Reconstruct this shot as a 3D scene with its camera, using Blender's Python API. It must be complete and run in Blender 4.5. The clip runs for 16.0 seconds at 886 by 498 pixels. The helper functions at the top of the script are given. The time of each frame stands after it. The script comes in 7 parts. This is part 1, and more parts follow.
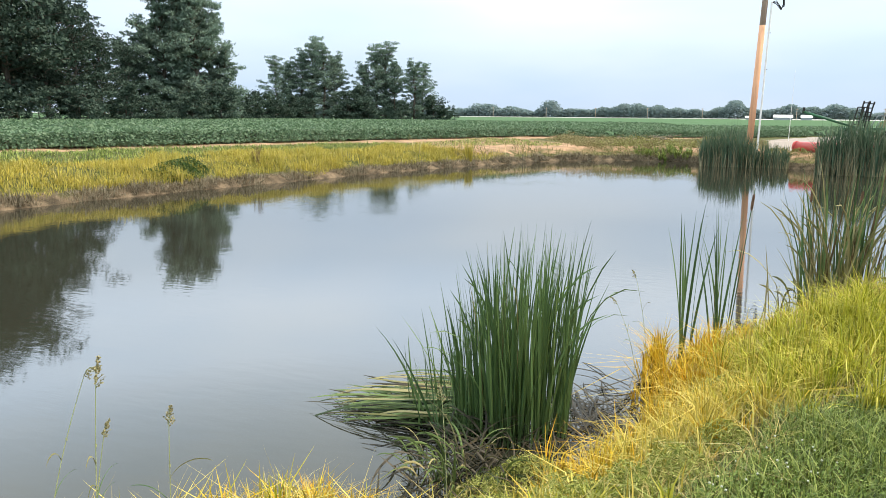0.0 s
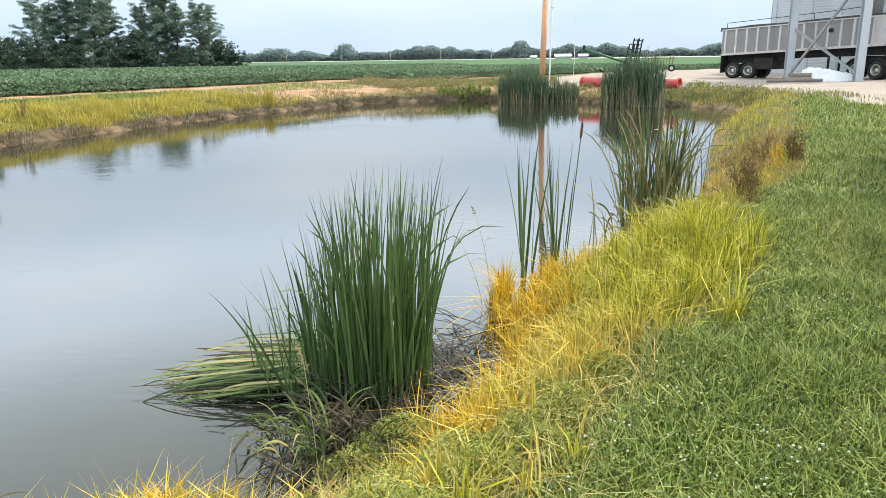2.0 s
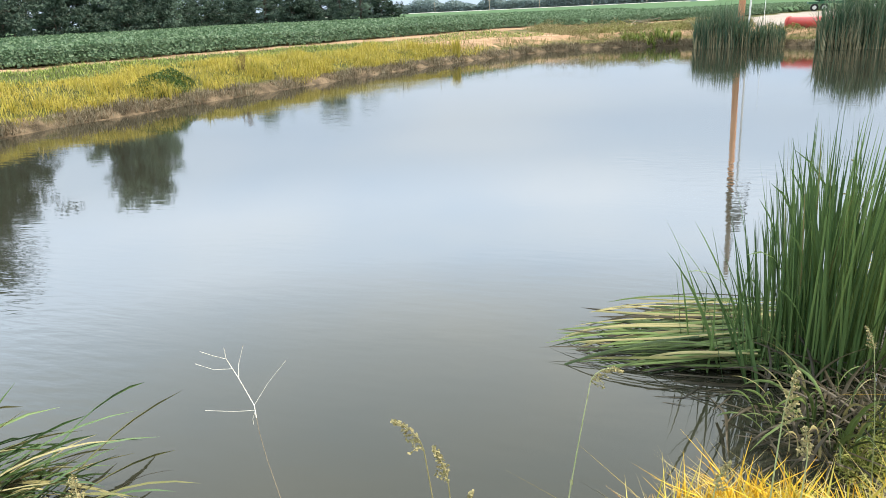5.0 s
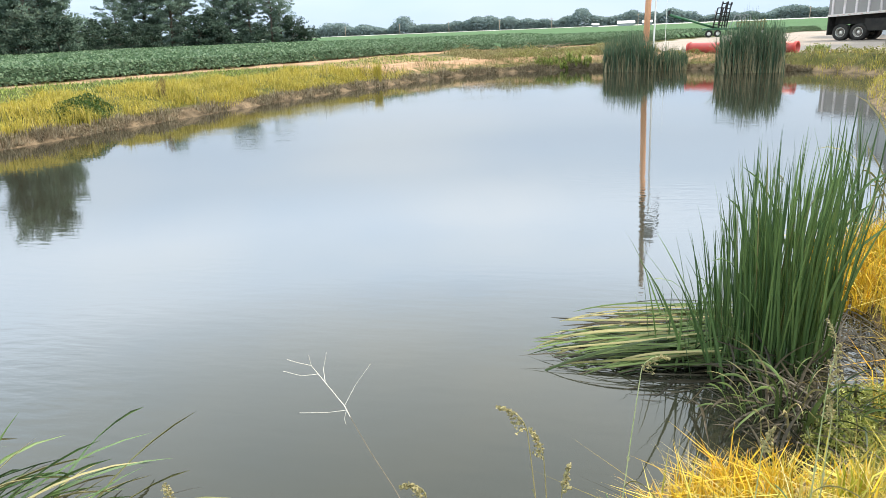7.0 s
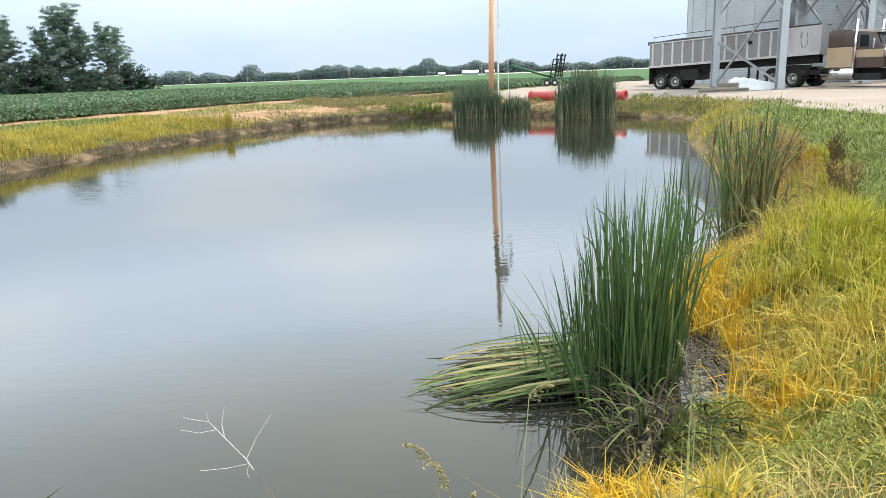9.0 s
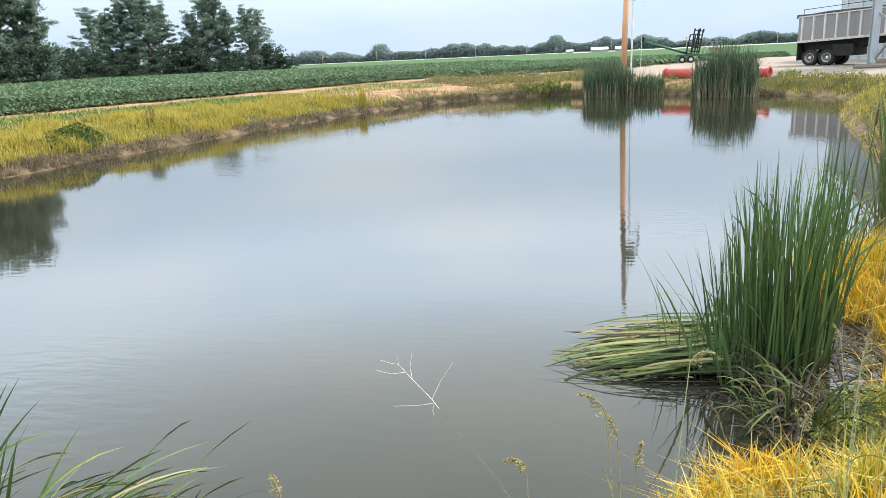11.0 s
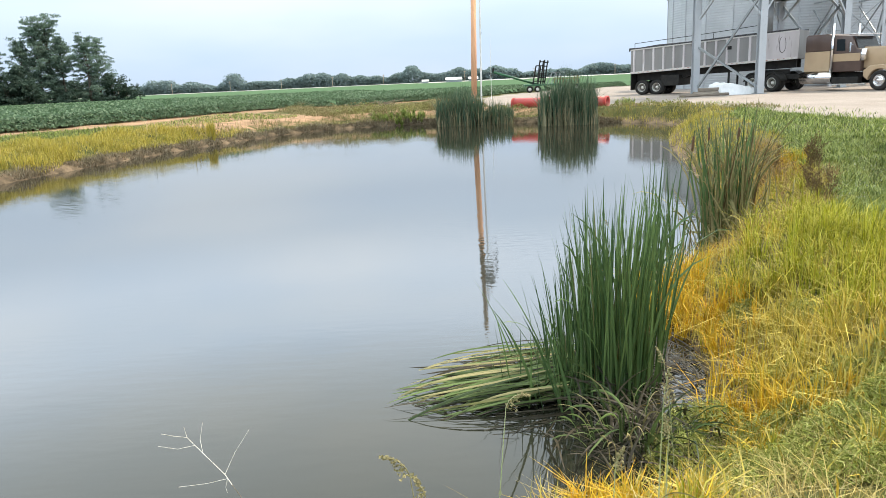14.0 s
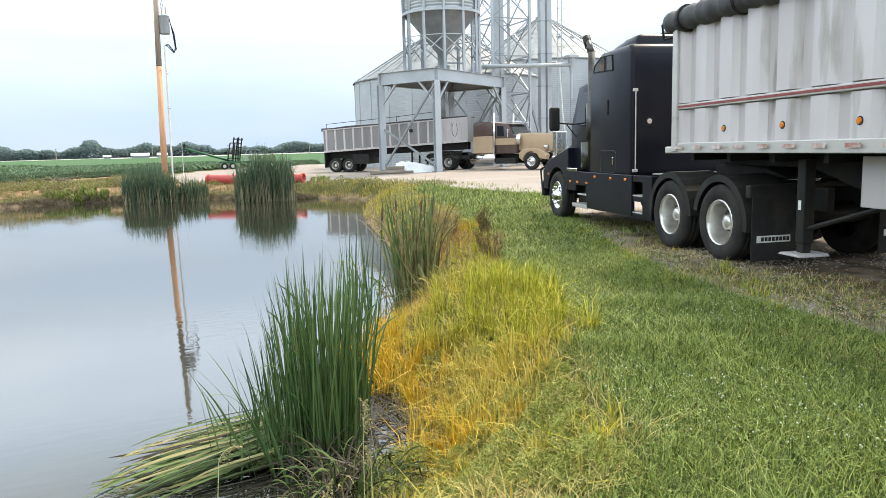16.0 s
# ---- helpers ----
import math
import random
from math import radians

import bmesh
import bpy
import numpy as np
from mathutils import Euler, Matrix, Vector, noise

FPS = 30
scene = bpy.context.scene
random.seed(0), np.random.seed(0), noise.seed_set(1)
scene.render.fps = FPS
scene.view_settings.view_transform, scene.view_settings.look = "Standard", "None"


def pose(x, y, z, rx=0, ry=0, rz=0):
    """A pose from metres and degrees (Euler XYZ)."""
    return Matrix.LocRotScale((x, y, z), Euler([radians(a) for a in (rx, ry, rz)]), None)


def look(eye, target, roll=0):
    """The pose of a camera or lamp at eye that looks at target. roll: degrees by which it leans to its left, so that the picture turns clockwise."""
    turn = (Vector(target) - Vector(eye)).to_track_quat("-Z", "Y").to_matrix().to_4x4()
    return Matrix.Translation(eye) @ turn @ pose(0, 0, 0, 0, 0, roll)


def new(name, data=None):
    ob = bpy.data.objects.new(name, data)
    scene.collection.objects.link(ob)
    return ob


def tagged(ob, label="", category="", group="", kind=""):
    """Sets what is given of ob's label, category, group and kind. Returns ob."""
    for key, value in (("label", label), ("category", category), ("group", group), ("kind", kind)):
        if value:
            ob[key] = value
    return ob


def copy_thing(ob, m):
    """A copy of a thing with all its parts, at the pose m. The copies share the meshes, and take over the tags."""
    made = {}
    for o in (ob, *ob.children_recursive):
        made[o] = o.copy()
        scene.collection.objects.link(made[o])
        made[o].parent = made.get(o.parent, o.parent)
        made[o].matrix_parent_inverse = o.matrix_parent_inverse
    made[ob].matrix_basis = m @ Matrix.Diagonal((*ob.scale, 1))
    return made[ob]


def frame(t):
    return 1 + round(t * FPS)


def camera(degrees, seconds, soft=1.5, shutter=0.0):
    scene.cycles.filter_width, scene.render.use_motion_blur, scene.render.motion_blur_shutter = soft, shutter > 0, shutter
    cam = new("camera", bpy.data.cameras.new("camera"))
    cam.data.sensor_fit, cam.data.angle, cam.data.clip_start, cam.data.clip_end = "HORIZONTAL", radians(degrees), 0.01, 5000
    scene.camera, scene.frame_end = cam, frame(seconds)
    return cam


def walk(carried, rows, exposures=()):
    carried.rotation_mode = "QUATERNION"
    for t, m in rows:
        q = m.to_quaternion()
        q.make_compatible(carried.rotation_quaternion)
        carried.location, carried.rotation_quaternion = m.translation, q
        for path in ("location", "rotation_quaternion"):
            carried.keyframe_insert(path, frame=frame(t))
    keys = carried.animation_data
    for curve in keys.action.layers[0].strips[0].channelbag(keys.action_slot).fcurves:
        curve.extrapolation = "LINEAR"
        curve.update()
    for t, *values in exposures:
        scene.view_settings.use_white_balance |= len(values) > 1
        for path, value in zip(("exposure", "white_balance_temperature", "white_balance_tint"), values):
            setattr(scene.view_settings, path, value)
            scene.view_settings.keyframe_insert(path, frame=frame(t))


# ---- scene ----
cam = camera(63.0, 16.0, soft=0.5)
PATH = [
    (0, (2.39, -0.339, 1.632), (1.618, 1.469, 1.269), 0.5),
    (0.5, (2.359, -0.317, 1.622), (1.764, 1.556, 1.249), 0.6),
    (1, (2.25, -0.261, 1.566), (1.791, 1.643, 1.164), 0.3),
    (1.5, (2.09, -0.109, 1.562), (1.747, 1.808, 1.107), -0.4),
    (2, (1.996, 0.032, 1.519), (1.738, 1.949, 1.011), -0.8),
    (2.5, (1.786, 0.069, 1.495), (1.548, 1.976, 0.943), -1.3),
    (3, (1.469, 0.096, 1.533), (1.166, 1.987, 0.954), -1.5),
    (3.5, (1.059, 0.121, 1.483), (0.617, 1.976, 0.88), -1.9),
    (4, (0.664, 0.131, 1.46), (0.045, 1.926, 0.832), -2.3),
    (6.5, (-0.389, -0.265, 1.533), (-1.018, 1.53, 0.916), -2.8),
    (7, (-0.34, -0.329, 1.541), (-0.751, 1.541, 0.966), -2.3),
    (7.5, (-0.23, -0.433, 1.567), (-0.44, 1.484, 1.039), -2.3),
    (8, (-0.311, -0.421, 1.56), (-0.334, 1.52, 1.076), -2.1),
    (10.5, (-0.526, -0.596, 1.596), (-0.576, 1.348, 1.132), -1.8),
    (11, (-0.594, -0.676, 1.591), (-0.949, 1.224, 1.08), -2.6),
    (11.5, (-0.618, -0.705, 1.585), (-1.187, 1.134, 1.041), -3.1),
    (12, (-0.645, -0.604, 1.55), (-1.24, 1.225, 1.0), -2.7),
    (12.5, (-0.592, -0.582, 1.598), (-1.075, 1.287, 1.073), -2.5),
    (13, (-0.556, -0.517, 1.594), (-0.887, 1.392, 1.099), -2.5),
    (13.5, (-0.488, -0.459, 1.583), (-0.651, 1.478, 1.113), -2.5),
    (14, (-0.395, -0.468, 1.598), (-0.38, 1.48, 1.146), -2.6),
    (14.5, (-0.391, -0.475, 1.598), (-0.181, 1.466, 1.161), -2.2),
    (15, (-0.442, -0.566, 1.603), (-0.025, 1.347, 1.195), -1.9),
    (15.5, (-0.455, -0.609, 1.602), (0.171, 1.256, 1.243), -1.8),
    (16, (-0.441, -0.731, 1.579), (0.371, 1.075, 1.303), -1.6),
]
walk(cam, [(t, look(eye, target, roll)) for t, eye, target, roll in PATH], exposures=[(0, 0.58), (2, 0.66), (4, 0.74), (7, 0.79), (8, 0.65), (10.5, 0.62), (12, 0.73), (13.5, 0.62), (14.5, 0.59), (16, 0.64)])

# ---- world, sun ----
SUN_EL, SUN_AZ = radians(52), radians(60)
world = bpy.data.worlds.new("World")
scene.world = world
world.use_nodes = True
wn, wl = world.node_tree.nodes, world.node_tree.links
wn.clear()
sky = wn.new("ShaderNodeTexSky")
sky.sky_type, sky.sun_disc = "NISHITA", False
sky.sun_elevation, sky.sun_rotation = SUN_EL, SUN_AZ
sky.air_density, sky.dust_density, sky.ozone_density = 1.0, 4.0, 1.0
skygain = wn.new("ShaderNodeMixRGB")
skygain.blend_type = "MULTIPLY"
skygain.inputs[0].default_value = 1.0
skygain.inputs[2].default_value = (0.10, 0.10, 0.10, 1)
# thin high overcast: a pale veil with soft uneven cloud over the blue
wtc = wn.new("ShaderNodeTexCoord")
wmap = wn.new("ShaderNodeMapping")
wmap.inputs["Scale"].default_value = (1.2, 1.2, 4.0)
wno = wn.new("ShaderNodeTexNoise")
wno.inputs["Scale"].default_value, wno.inputs["Detail"].default_value = 1.6, 4.0
wra = wn.new("ShaderNodeValToRGB")
wra.color_ramp.elements[0].position, wra.color_ramp.elements[0].color = 0.35, (0.575, 0.705, 0.87, 1)
wra.color_ramp.elements[1].position, wra.color_ramp.elements[1].color = 0.72, (0.765, 0.83, 0.90, 1)
wmix = wn.new("ShaderNodeMixRGB")
wmix.inputs[0].default_value = 0.92
wbg, wout = wn.new("ShaderNodeBackground"), wn.new("ShaderNodeOutputWorld")
wl.new(sky.outputs[0], skygain.inputs[1])
wl.new(wtc.outputs["Generated"], wmap.inputs[0])
wl.new(wmap.outputs[0], wno.inputs["Vector"])
wl.new(wno.outputs["Fac"], wra.inputs[0])
wl.new(skygain.outputs[0], wmix.inputs[1])
wl.new(wra.outputs[0], wmix.inputs[2])
# overhead doubles the horizon; an added band at mid height brightens the water
wsep = wn.new("ShaderNodeSeparateXYZ")
wl.new(wtc.outputs["Generated"], wsep.inputs[0])
wgr = wn.new("ShaderNodeValToRGB")
wgr.color_ramp.interpolation = "LINEAR"
for k, (pos, v) in enumerate(((0.0, 0.77), (0.08, 0.87), (0.14, 1.0), (0.19, 1.32), (0.245, 2.1), (0.32, 2.7), (0.43, 2.15), (0.65, 1.68), (0.95, 1.75))):
    e = wgr.color_ramp.elements[k] if k < 2 else wgr.color_ramp.elements.new(pos)
    warm = min(1.0, max(0.0, (pos - 0.30) / 0.25))  # the veil whitens overhead
    blue = 0.035 if pos < 0.2 else -0.01  # clearer blue low down, a whiter veil above
    e.position, e.color = pos, (v * (1 + 0.02 * warm - blue), v, v * (1 - 0.13 * warm + blue), 1)
wl.new(wsep.outputs["Z"], wgr.inputs[0])
wmul = wn.new("ShaderNodeMixRGB")
wmul.blend_type = "MULTIPLY"
wmul.inputs[0].default_value = 1.0
wl.new(wmix.outputs[0], wmul.inputs[1])
wl.new(wgr.outputs[0], wmul.inputs[2])
wl.new(wmul.outputs[0], wbg.inputs[0])
wl.new(wbg.outputs[0], wout.inputs[0])

sun = new("sun", bpy.data.lights.new("sun", "SUN"))
sun.data.energy, sun.data.angle, sun.data.color = 3.45, radians(4), (1.0, 0.87, 0.70)
sun.matrix_world = look((0, 0, 60), (-40 * math.sin(SUN_AZ) * math.cos(SUN_EL), -40 * math.cos(SUN_AZ) * math.cos(SUN_EL), 60 - 40 * math.sin(SUN_EL)))

# ---- materials ----
def material(name, colour, rough=0.8, metal=0.0, second=None, scale=6.0, amount=0.5, bump=0.0, bump_scale=40.0,
             island=None, island_amount=0.6, thin=0.0, obj_random=None, spec=0.5, stretch=(1, 1, 1), fine=None):
    """A procedural surface: two-scale noise between two colours, optional variation per blade or per piece, fine relief."""
    m = bpy.data.materials.new(name)
    m.use_nodes = True
    n, l = m.node_tree.nodes, m.node_tree.links
    b = n["Principled BSDF"]
    b.inputs["Roughness"].default_value, b.inputs["Metallic"].default_value = rough, metal
    b.inputs["Specular IOR Level"].default_value = spec
    tc = n.new("ShaderNodeTexCoord")
    mp = n.new("ShaderNodeMapping")
    mp.inputs["Scale"].default_value = stretch
    l.new(tc.outputs["Object"], mp.inputs[0])
    no = n.new("ShaderNodeTexNoise")
    no.inputs["Scale"].default_value, no.inputs["Detail"].default_value = scale, 6.0
    l.new(mp.outputs[0], no.inputs["Vector"])
    ra = n.new("ShaderNodeValToRGB")
    ra.color_ramp.elements[0].position, ra.color_ramp.elements[1].position = 0.35, 0.68
    second = second or tuple(c * (1 - 0.35 * amount) for c in colour)
    ra.color_ramp.elements[0].color, ra.color_ramp.elements[1].color = (*colour, 1), (*second, 1)
    l.new(no.outputs["Fac"], ra.inputs[0])
    out = ra.outputs[0]
    if island is not None:
        geo = n.new("ShaderNodeNewGeometry")
        r2 = n.new("ShaderNodeValToRGB")
        r2.color_ramp.interpolation = "LINEAR"
        for k, c in enumerate(island):
            e = r2.color_ramp.elements[k] if k < 2 else r2.color_ramp.elements.new(0.5)
            e.position = k / (len(island) - 1)
            e.color = (*c, 1)
        for k, c in enumerate(island):
            r2.color_ramp.elements[k].position = k / (len(island) - 1)
            r2.color_ramp.elements[k].color = (*c, 1)
        l.new(geo.outputs["Random Per Island"], r2.inputs[0])
        mx = n.new("ShaderNodeMixRGB")
        mx.inputs[0].default_value = island_amount
        l.new(out, mx.inputs[1])
        l.new(r2.outputs[0], mx.inputs[2])
        out = mx.outputs[0]
    if obj_random is not None:
        oi = n.new("ShaderNodeObjectInfo")
        r3 = n.new("ShaderNodeValToRGB")
        r3.color_ramp.elements[0].color, r3.color_ramp.elements[1].color = (*obj_random[0], 1), (*obj_random[1], 1)
        l.new(oi.outputs["Random"], r3.inputs[0])
        mx = n.new("ShaderNodeMixRGB")
        mx.inputs[0].default_value = island_amount
        l.new(out, mx.inputs[1])
        l.new(r3.outputs[0], mx.inputs[2])
        out = mx.outputs[0]
    if fine is not None:
        nf = n.new("ShaderNodeTexNoise")
        nf.inputs["Scale"].default_value, nf.inputs["Detail"].default_value = fine[0], 5.0
        l.new(mp.outputs[0], nf.inputs["Vector"])
        rf = n.new("ShaderNodeValToRGB")
        rf.color_ramp.elements[0].position, rf.color_ramp.elements[1].position = fine[2], fine[2] + 0.12
        l.new(nf.outputs["Fac"], rf.inputs[0])
        mx = n.new("ShaderNodeMixRGB")
        l.new(rf.outputs[0], mx.inputs[0])
        l.new(out, mx.inputs[1])
        mx.inputs[2].default_value = (*fine[1], 1)
        out = mx.outputs[0]
    l.new(out, b.inputs["Base Color"])
    if bump:
        nb = n.new("ShaderNodeTexNoise")
        nb.inputs["Scale"].default_value, nb.inputs["Detail"].default_value = bump_scale, 5.0
        l.new(mp.outputs[0], nb.inputs["Vector"])
        bp = n.new("ShaderNodeBump")
        bp.inputs["Strength"].default_value, bp.inputs["Distance"].default_value = bump, 0.02
        l.new(nb.outputs["Fac"], bp.inputs["Height"])
        l.new(bp.outputs[0], b.inputs["Normal"])
    if thin:
        tr = n.new("ShaderNodeBsdfTranslucent")
        l.new(out, tr.inputs["Color"])
        ms = n.new("ShaderNodeMixShader")
        ms.inputs[0].default_value = thin
        l.new(b.outputs[0], ms.inputs[1])
        l.new(tr.outputs[0], ms.inputs[2])
        l.new(ms.outputs[0], n["Material Output"].inputs[0])
    return m


LAWN = material("lawn_grass", (0.135, 0.19, 0.036), 0.5, island=[(0.018, 0.034, 0.007), (0.15, 0.215, 0.042), (0.43, 0.47, 0.13)], scale=0.8, second=(0.195, 0.225, 0.038), thin=0.15, spec=0.3, island_amount=0.82)
STRAW = material("yellow_grass", (0.62, 0.46, 0.05), 0.6, second=(0.34, 0.33, 0.04), scale=1.3, island=[(0.60, 0.37, 0.03), (0.76, 0.64, 0.22), (0.15, 0.155, 0.018), (0.60, 0.47, 0.11), (0.08, 0.085, 0.014)], thin=0.15, spec=0.15, island_amount=0.65)
REED = material("cattail_leaf", (0.060, 0.122, 0.042), 0.42, second=(0.115, 0.19, 0.06), scale=3.0, stretch=(4, 4, 0.6), thin=0.14, obj_random=((0.016, 0.044, 0.018), (0.19, 0.275, 0.095)), spec=0.35, island_amount=0.6)
REED_STUFF = material("cattail_leaves", (0.055, 0.105, 0.058), 0.5, island=[(0.022, 0.052, 0.03), (0.105, 0.16, 0.09), (0.04, 0.078, 0.042), (0.27, 0.27, 0.17)], scale=2.0, thin=0.2, spec=0.3, island_amount=0.75)
FADED = material("faded_leaf", (0.28, 0.24, 0.11), 0.6, second=(0.13, 0.13, 0.045), scale=5.0, thin=0.1, obj_random=((0.44, 0.38, 0.20), (0.07, 0.09, 0.028)), island_amount=0.6, spec=0.15)
BANKGRASS = material("bank_grass", (0.47, 0.375, 0.065), 0.6, second=(0.20, 0.20, 0.042), scale=0.9, island=[(0.09, 0.095, 0.02), (0.60, 0.46, 0.09), (0.33, 0.31, 0.04), (0.56, 0.44, 0.17)], thin=0.15, spec=0.15, island_amount=0.6)
BARK = material("bark", (0.10, 0.08, 0.06), 0.95, second=(0.06, 0.05, 0.04), scale=4, stretch=(3, 3, 0.6), bump=0.8, bump_scale=8)
# leaf green lifted and blued to carry the haze over the field
LEAF = material("haze_paled_tree_leaves", (0.155, 0.215, 0.17), 0.8, island=[(0.09, 0.135, 0.105), (0.21, 0.28, 0.215), (0.185, 0.25, 0.20)], scale=0.5, thin=0.38, spec=0.05)
# darker copy of the leaf colour: the wood's shade is in the paint
SHADED_LEAF = material("shaded_wood_leaves", (0.05, 0.076, 0.058), 0.8, island=[(0.03, 0.048, 0.036), (0.09, 0.125, 0.095), (0.055, 0.08, 0.06)], scale=0.5, thin=0.14, spec=0.05)
# distance haze is painted in: leaves paler and bluer than their own green
FARLEAF = material("haze_blued_far_leaves", (0.20, 0.262, 0.262), 0.9, island=[(0.14, 0.19, 0.19), (0.25, 0.315, 0.31)], scale=0.03, thin=0.4, spec=0.0)
BEAN = material("soybean_leaves", (0.085, 0.145, 0.075), 0.6, island=[(0.06, 0.108, 0.054), (0.12, 0.178, 0.097), (0.195, 0.25, 0.165)], scale=0.3, thin=0.2, spec=0.2)
CANOPY = material("soybean_canopy", (0.092, 0.15, 0.088), 0.95, second=(0.08, 0.134, 0.074), scale=0.06, bump=0.8, bump_scale=1.5, spec=0.0, fine=(2.5, (0.055, 0.092, 0.05), 0.57))
SCRUB = material("dry_scrub", (0.24, 0.19, 0.10), 0.8, island=[(0.30, 0.22, 0.12), (0.14, 0.15, 0.06), (0.20, 0.22, 0.07), (0.36, 0.27, 0.15)], scale=0.6, thin=0.2, spec=0.2)
ORANGE = material("orange_grass", (0.68, 0.38, 0.015), 0.6, second=(0.48, 0.30, 0.02), scale=6.0, island=[(0.66, 0.29, 0.012), (0.74, 0.58, 0.06), (0.22, 0.13, 0.02), (0.66, 0.48, 0.04), (0.15, 0.10, 0.015)], thin=0.15, spec=0.15)
LIME = material("lime_grass", (0.44, 0.41, 0.025), 0.6, second=(0.17, 0.205, 0.014), scale=7.0, island=[(0.05, 0.065, 0.006), (0.46, 0.45, 0.03), (0.70, 0.60, 0.14), (0.26, 0.29, 0.02), (0.04, 0.06, 0.006)], thin=0.15, spec=0.15, island_amount=0.7)
THATCH = material("dry_thatch", (0.46, 0.36, 0.11), 0.8, second=(0.22, 0.18, 0.05), scale=2.0, island=[(0.76, 0.66, 0.36), (0.10, 0.09, 0.03), (0.40, 0.30, 0.10), (0.66, 0.54, 0.24), (0.08, 0.075, 0.022)], thin=0.1, spec=0.1, island_amount=0.7)
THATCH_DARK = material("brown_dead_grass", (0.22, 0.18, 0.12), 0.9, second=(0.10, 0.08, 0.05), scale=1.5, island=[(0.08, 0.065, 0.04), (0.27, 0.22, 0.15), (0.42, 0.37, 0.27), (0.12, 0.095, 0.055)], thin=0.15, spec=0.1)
WEED = material("weed_leaves", (0.28, 0.31, 0.075), 0.6, island=[(0.05, 0.075, 0.012), (0.36, 0.40, 0.09), (0.60, 0.58, 0.24)], scale=2.0, thin=0.15, spec=0.1, island_amount=0.7)
BROWN = material("dead_weed", (0.15, 0.10, 0.045), 0.9, island=[(0.19, 0.125, 0.055), (0.075, 0.058, 0.03), (0.24, 0.17, 0.085)], scale=3.0, spec=0.15)
SPIKE = material("cattail_spike", (0.10, 0.055, 0.03), 0.95, second=(0.16, 0.09, 0.05), scale=20, bump=0.6, bump_scale=200)
STALK = material("pale_dry_stalk", (0.62, 0.59, 0.54), 0.8, second=(0.42, 0.39, 0.34), scale=12)
SEEDS = material("grass_seeds", (0.34, 0.29, 0.14), 0.8, island=[(0.38, 0.32, 0.17), (0.22, 0.21, 0.09)], scale=20, thin=0.2)
GREENSTEM = material("green_grass_stem", (0.30, 0.36, 0.16), 0.6, second=(0.40, 0.40, 0.22), scale=9, thin=0.1)
CLOVER = material("clover_flower", (0.52, 0.54, 0.44), 0.8, scale=60)
POSTW = material("weathered_wood", (0.20, 0.16, 0.11), 0.9, second=(0.12, 0.10, 0.07), scale=6, stretch=(4, 4, 0.5), bump=0.7, bump_scale=30)

FARWEED = material("olive_weed_leaves", (0.19, 0.20, 0.06), 0.7, island=[(0.07, 0.085, 0.025), (0.25, 0.26, 0.08), (0.36, 0.31, 0.15), (0.16, 0.15, 0.06)], scale=2.0, thin=0.15, spec=0.1)
BUSHLEAF = material("bush_leaves", (0.045, 0.085, 0.018), 0.6, island=[(0.022, 0.045, 0.010), (0.075, 0.125, 0.025), (0.05, 0.085, 0.02)], scale=1.0, thin=0.15, spec=0.2)

MATLEAF = material("sodden_leaf", (0.032, 0.062, 0.017), 0.5, second=(0.075, 0.12, 0.033), scale=4.0, stretch=(4, 4, 0.6), thin=0.03, obj_random=((0.005, 0.013, 0.004), (0.155, 0.215, 0.07)), spec=0.2, island_amount=0.85)
# near-black for sunken wet leaves and for shade painted beneath the clumps
WET_SHADE_LEAF = material("wet_shade_leaf", (0.022, 0.020, 0.013), 0.5, second=(0.045, 0.036, 0.022), scale=4.0, stretch=(4, 4, 0.6), obj_random=((0.010, 0.009, 0.006), (0.07, 0.055, 0.03)), spec=0.25, island_amount=0.6)
RUST = material("rusty_straw", (0.36, 0.225, 0.10), 0.8, second=(0.22, 0.15, 0.07), scale=2.0, island=[(0.42, 0.27, 0.13), (0.14, 0.10, 0.045), (0.34, 0.25, 0.09), (0.50, 0.34, 0.18)], thin=0.12, spec=0.1)
STONE = material("gravel_stone", (0.36, 0.32, 0.28), 0.9, island=[(0.22, 0.19, 0.16), (0.46, 0.42, 0.38), (0.34, 0.29, 0.25)], scale=20)
CLOVERLEAF = material("clover_leaves", (0.125, 0.20, 0.035), 0.55, island=[(0.05, 0.09, 0.014), (0.16, 0.235, 0.045), (0.25, 0.32, 0.08)], scale=1.2, thin=0.15, spec=0.3)

DRYREED = material("dry_reed_leaves", (0.36, 0.31, 0.19), 0.8, island=[(0.42, 0.37, 0.24), (0.14, 0.13, 0.07), (0.30, 0.26, 0.15)], scale=2.0, thin=0.15, spec=0.1)

# ---- helpers for meshes ----
def mesh_np(name, verts, tris=None, quads=None):
    """A mesh from arrays."""
    verts = np.asarray(verts, np.float32)
    parts_l, sizes = [], []
    for arr, k in ((tris, 3), (quads, 4)):
        if arr is not None and len(arr):
            arr = np.asarray(arr, np.int32)
            parts_l.append(arr.ravel())
            sizes.append(np.full(len(arr), k, np.int32))
    loops, sizes = np.concatenate(parts_l), np.concatenate(sizes)
    me = bpy.data.meshes.new(name)
    me.vertices.add(len(verts))
    me.vertices.foreach_set("co", verts.ravel())
    me.loops.add(len(loops))
    me.loops.foreach_set("vertex_index", loops)
    me.polygons.add(len(sizes))
    me.polygons.foreach_set("loop_start", np.concatenate([[0], np.cumsum(sizes)[:-1]]).astype(np.int32))
    me.update(calc_edges=True)
    me.validate()
    return me


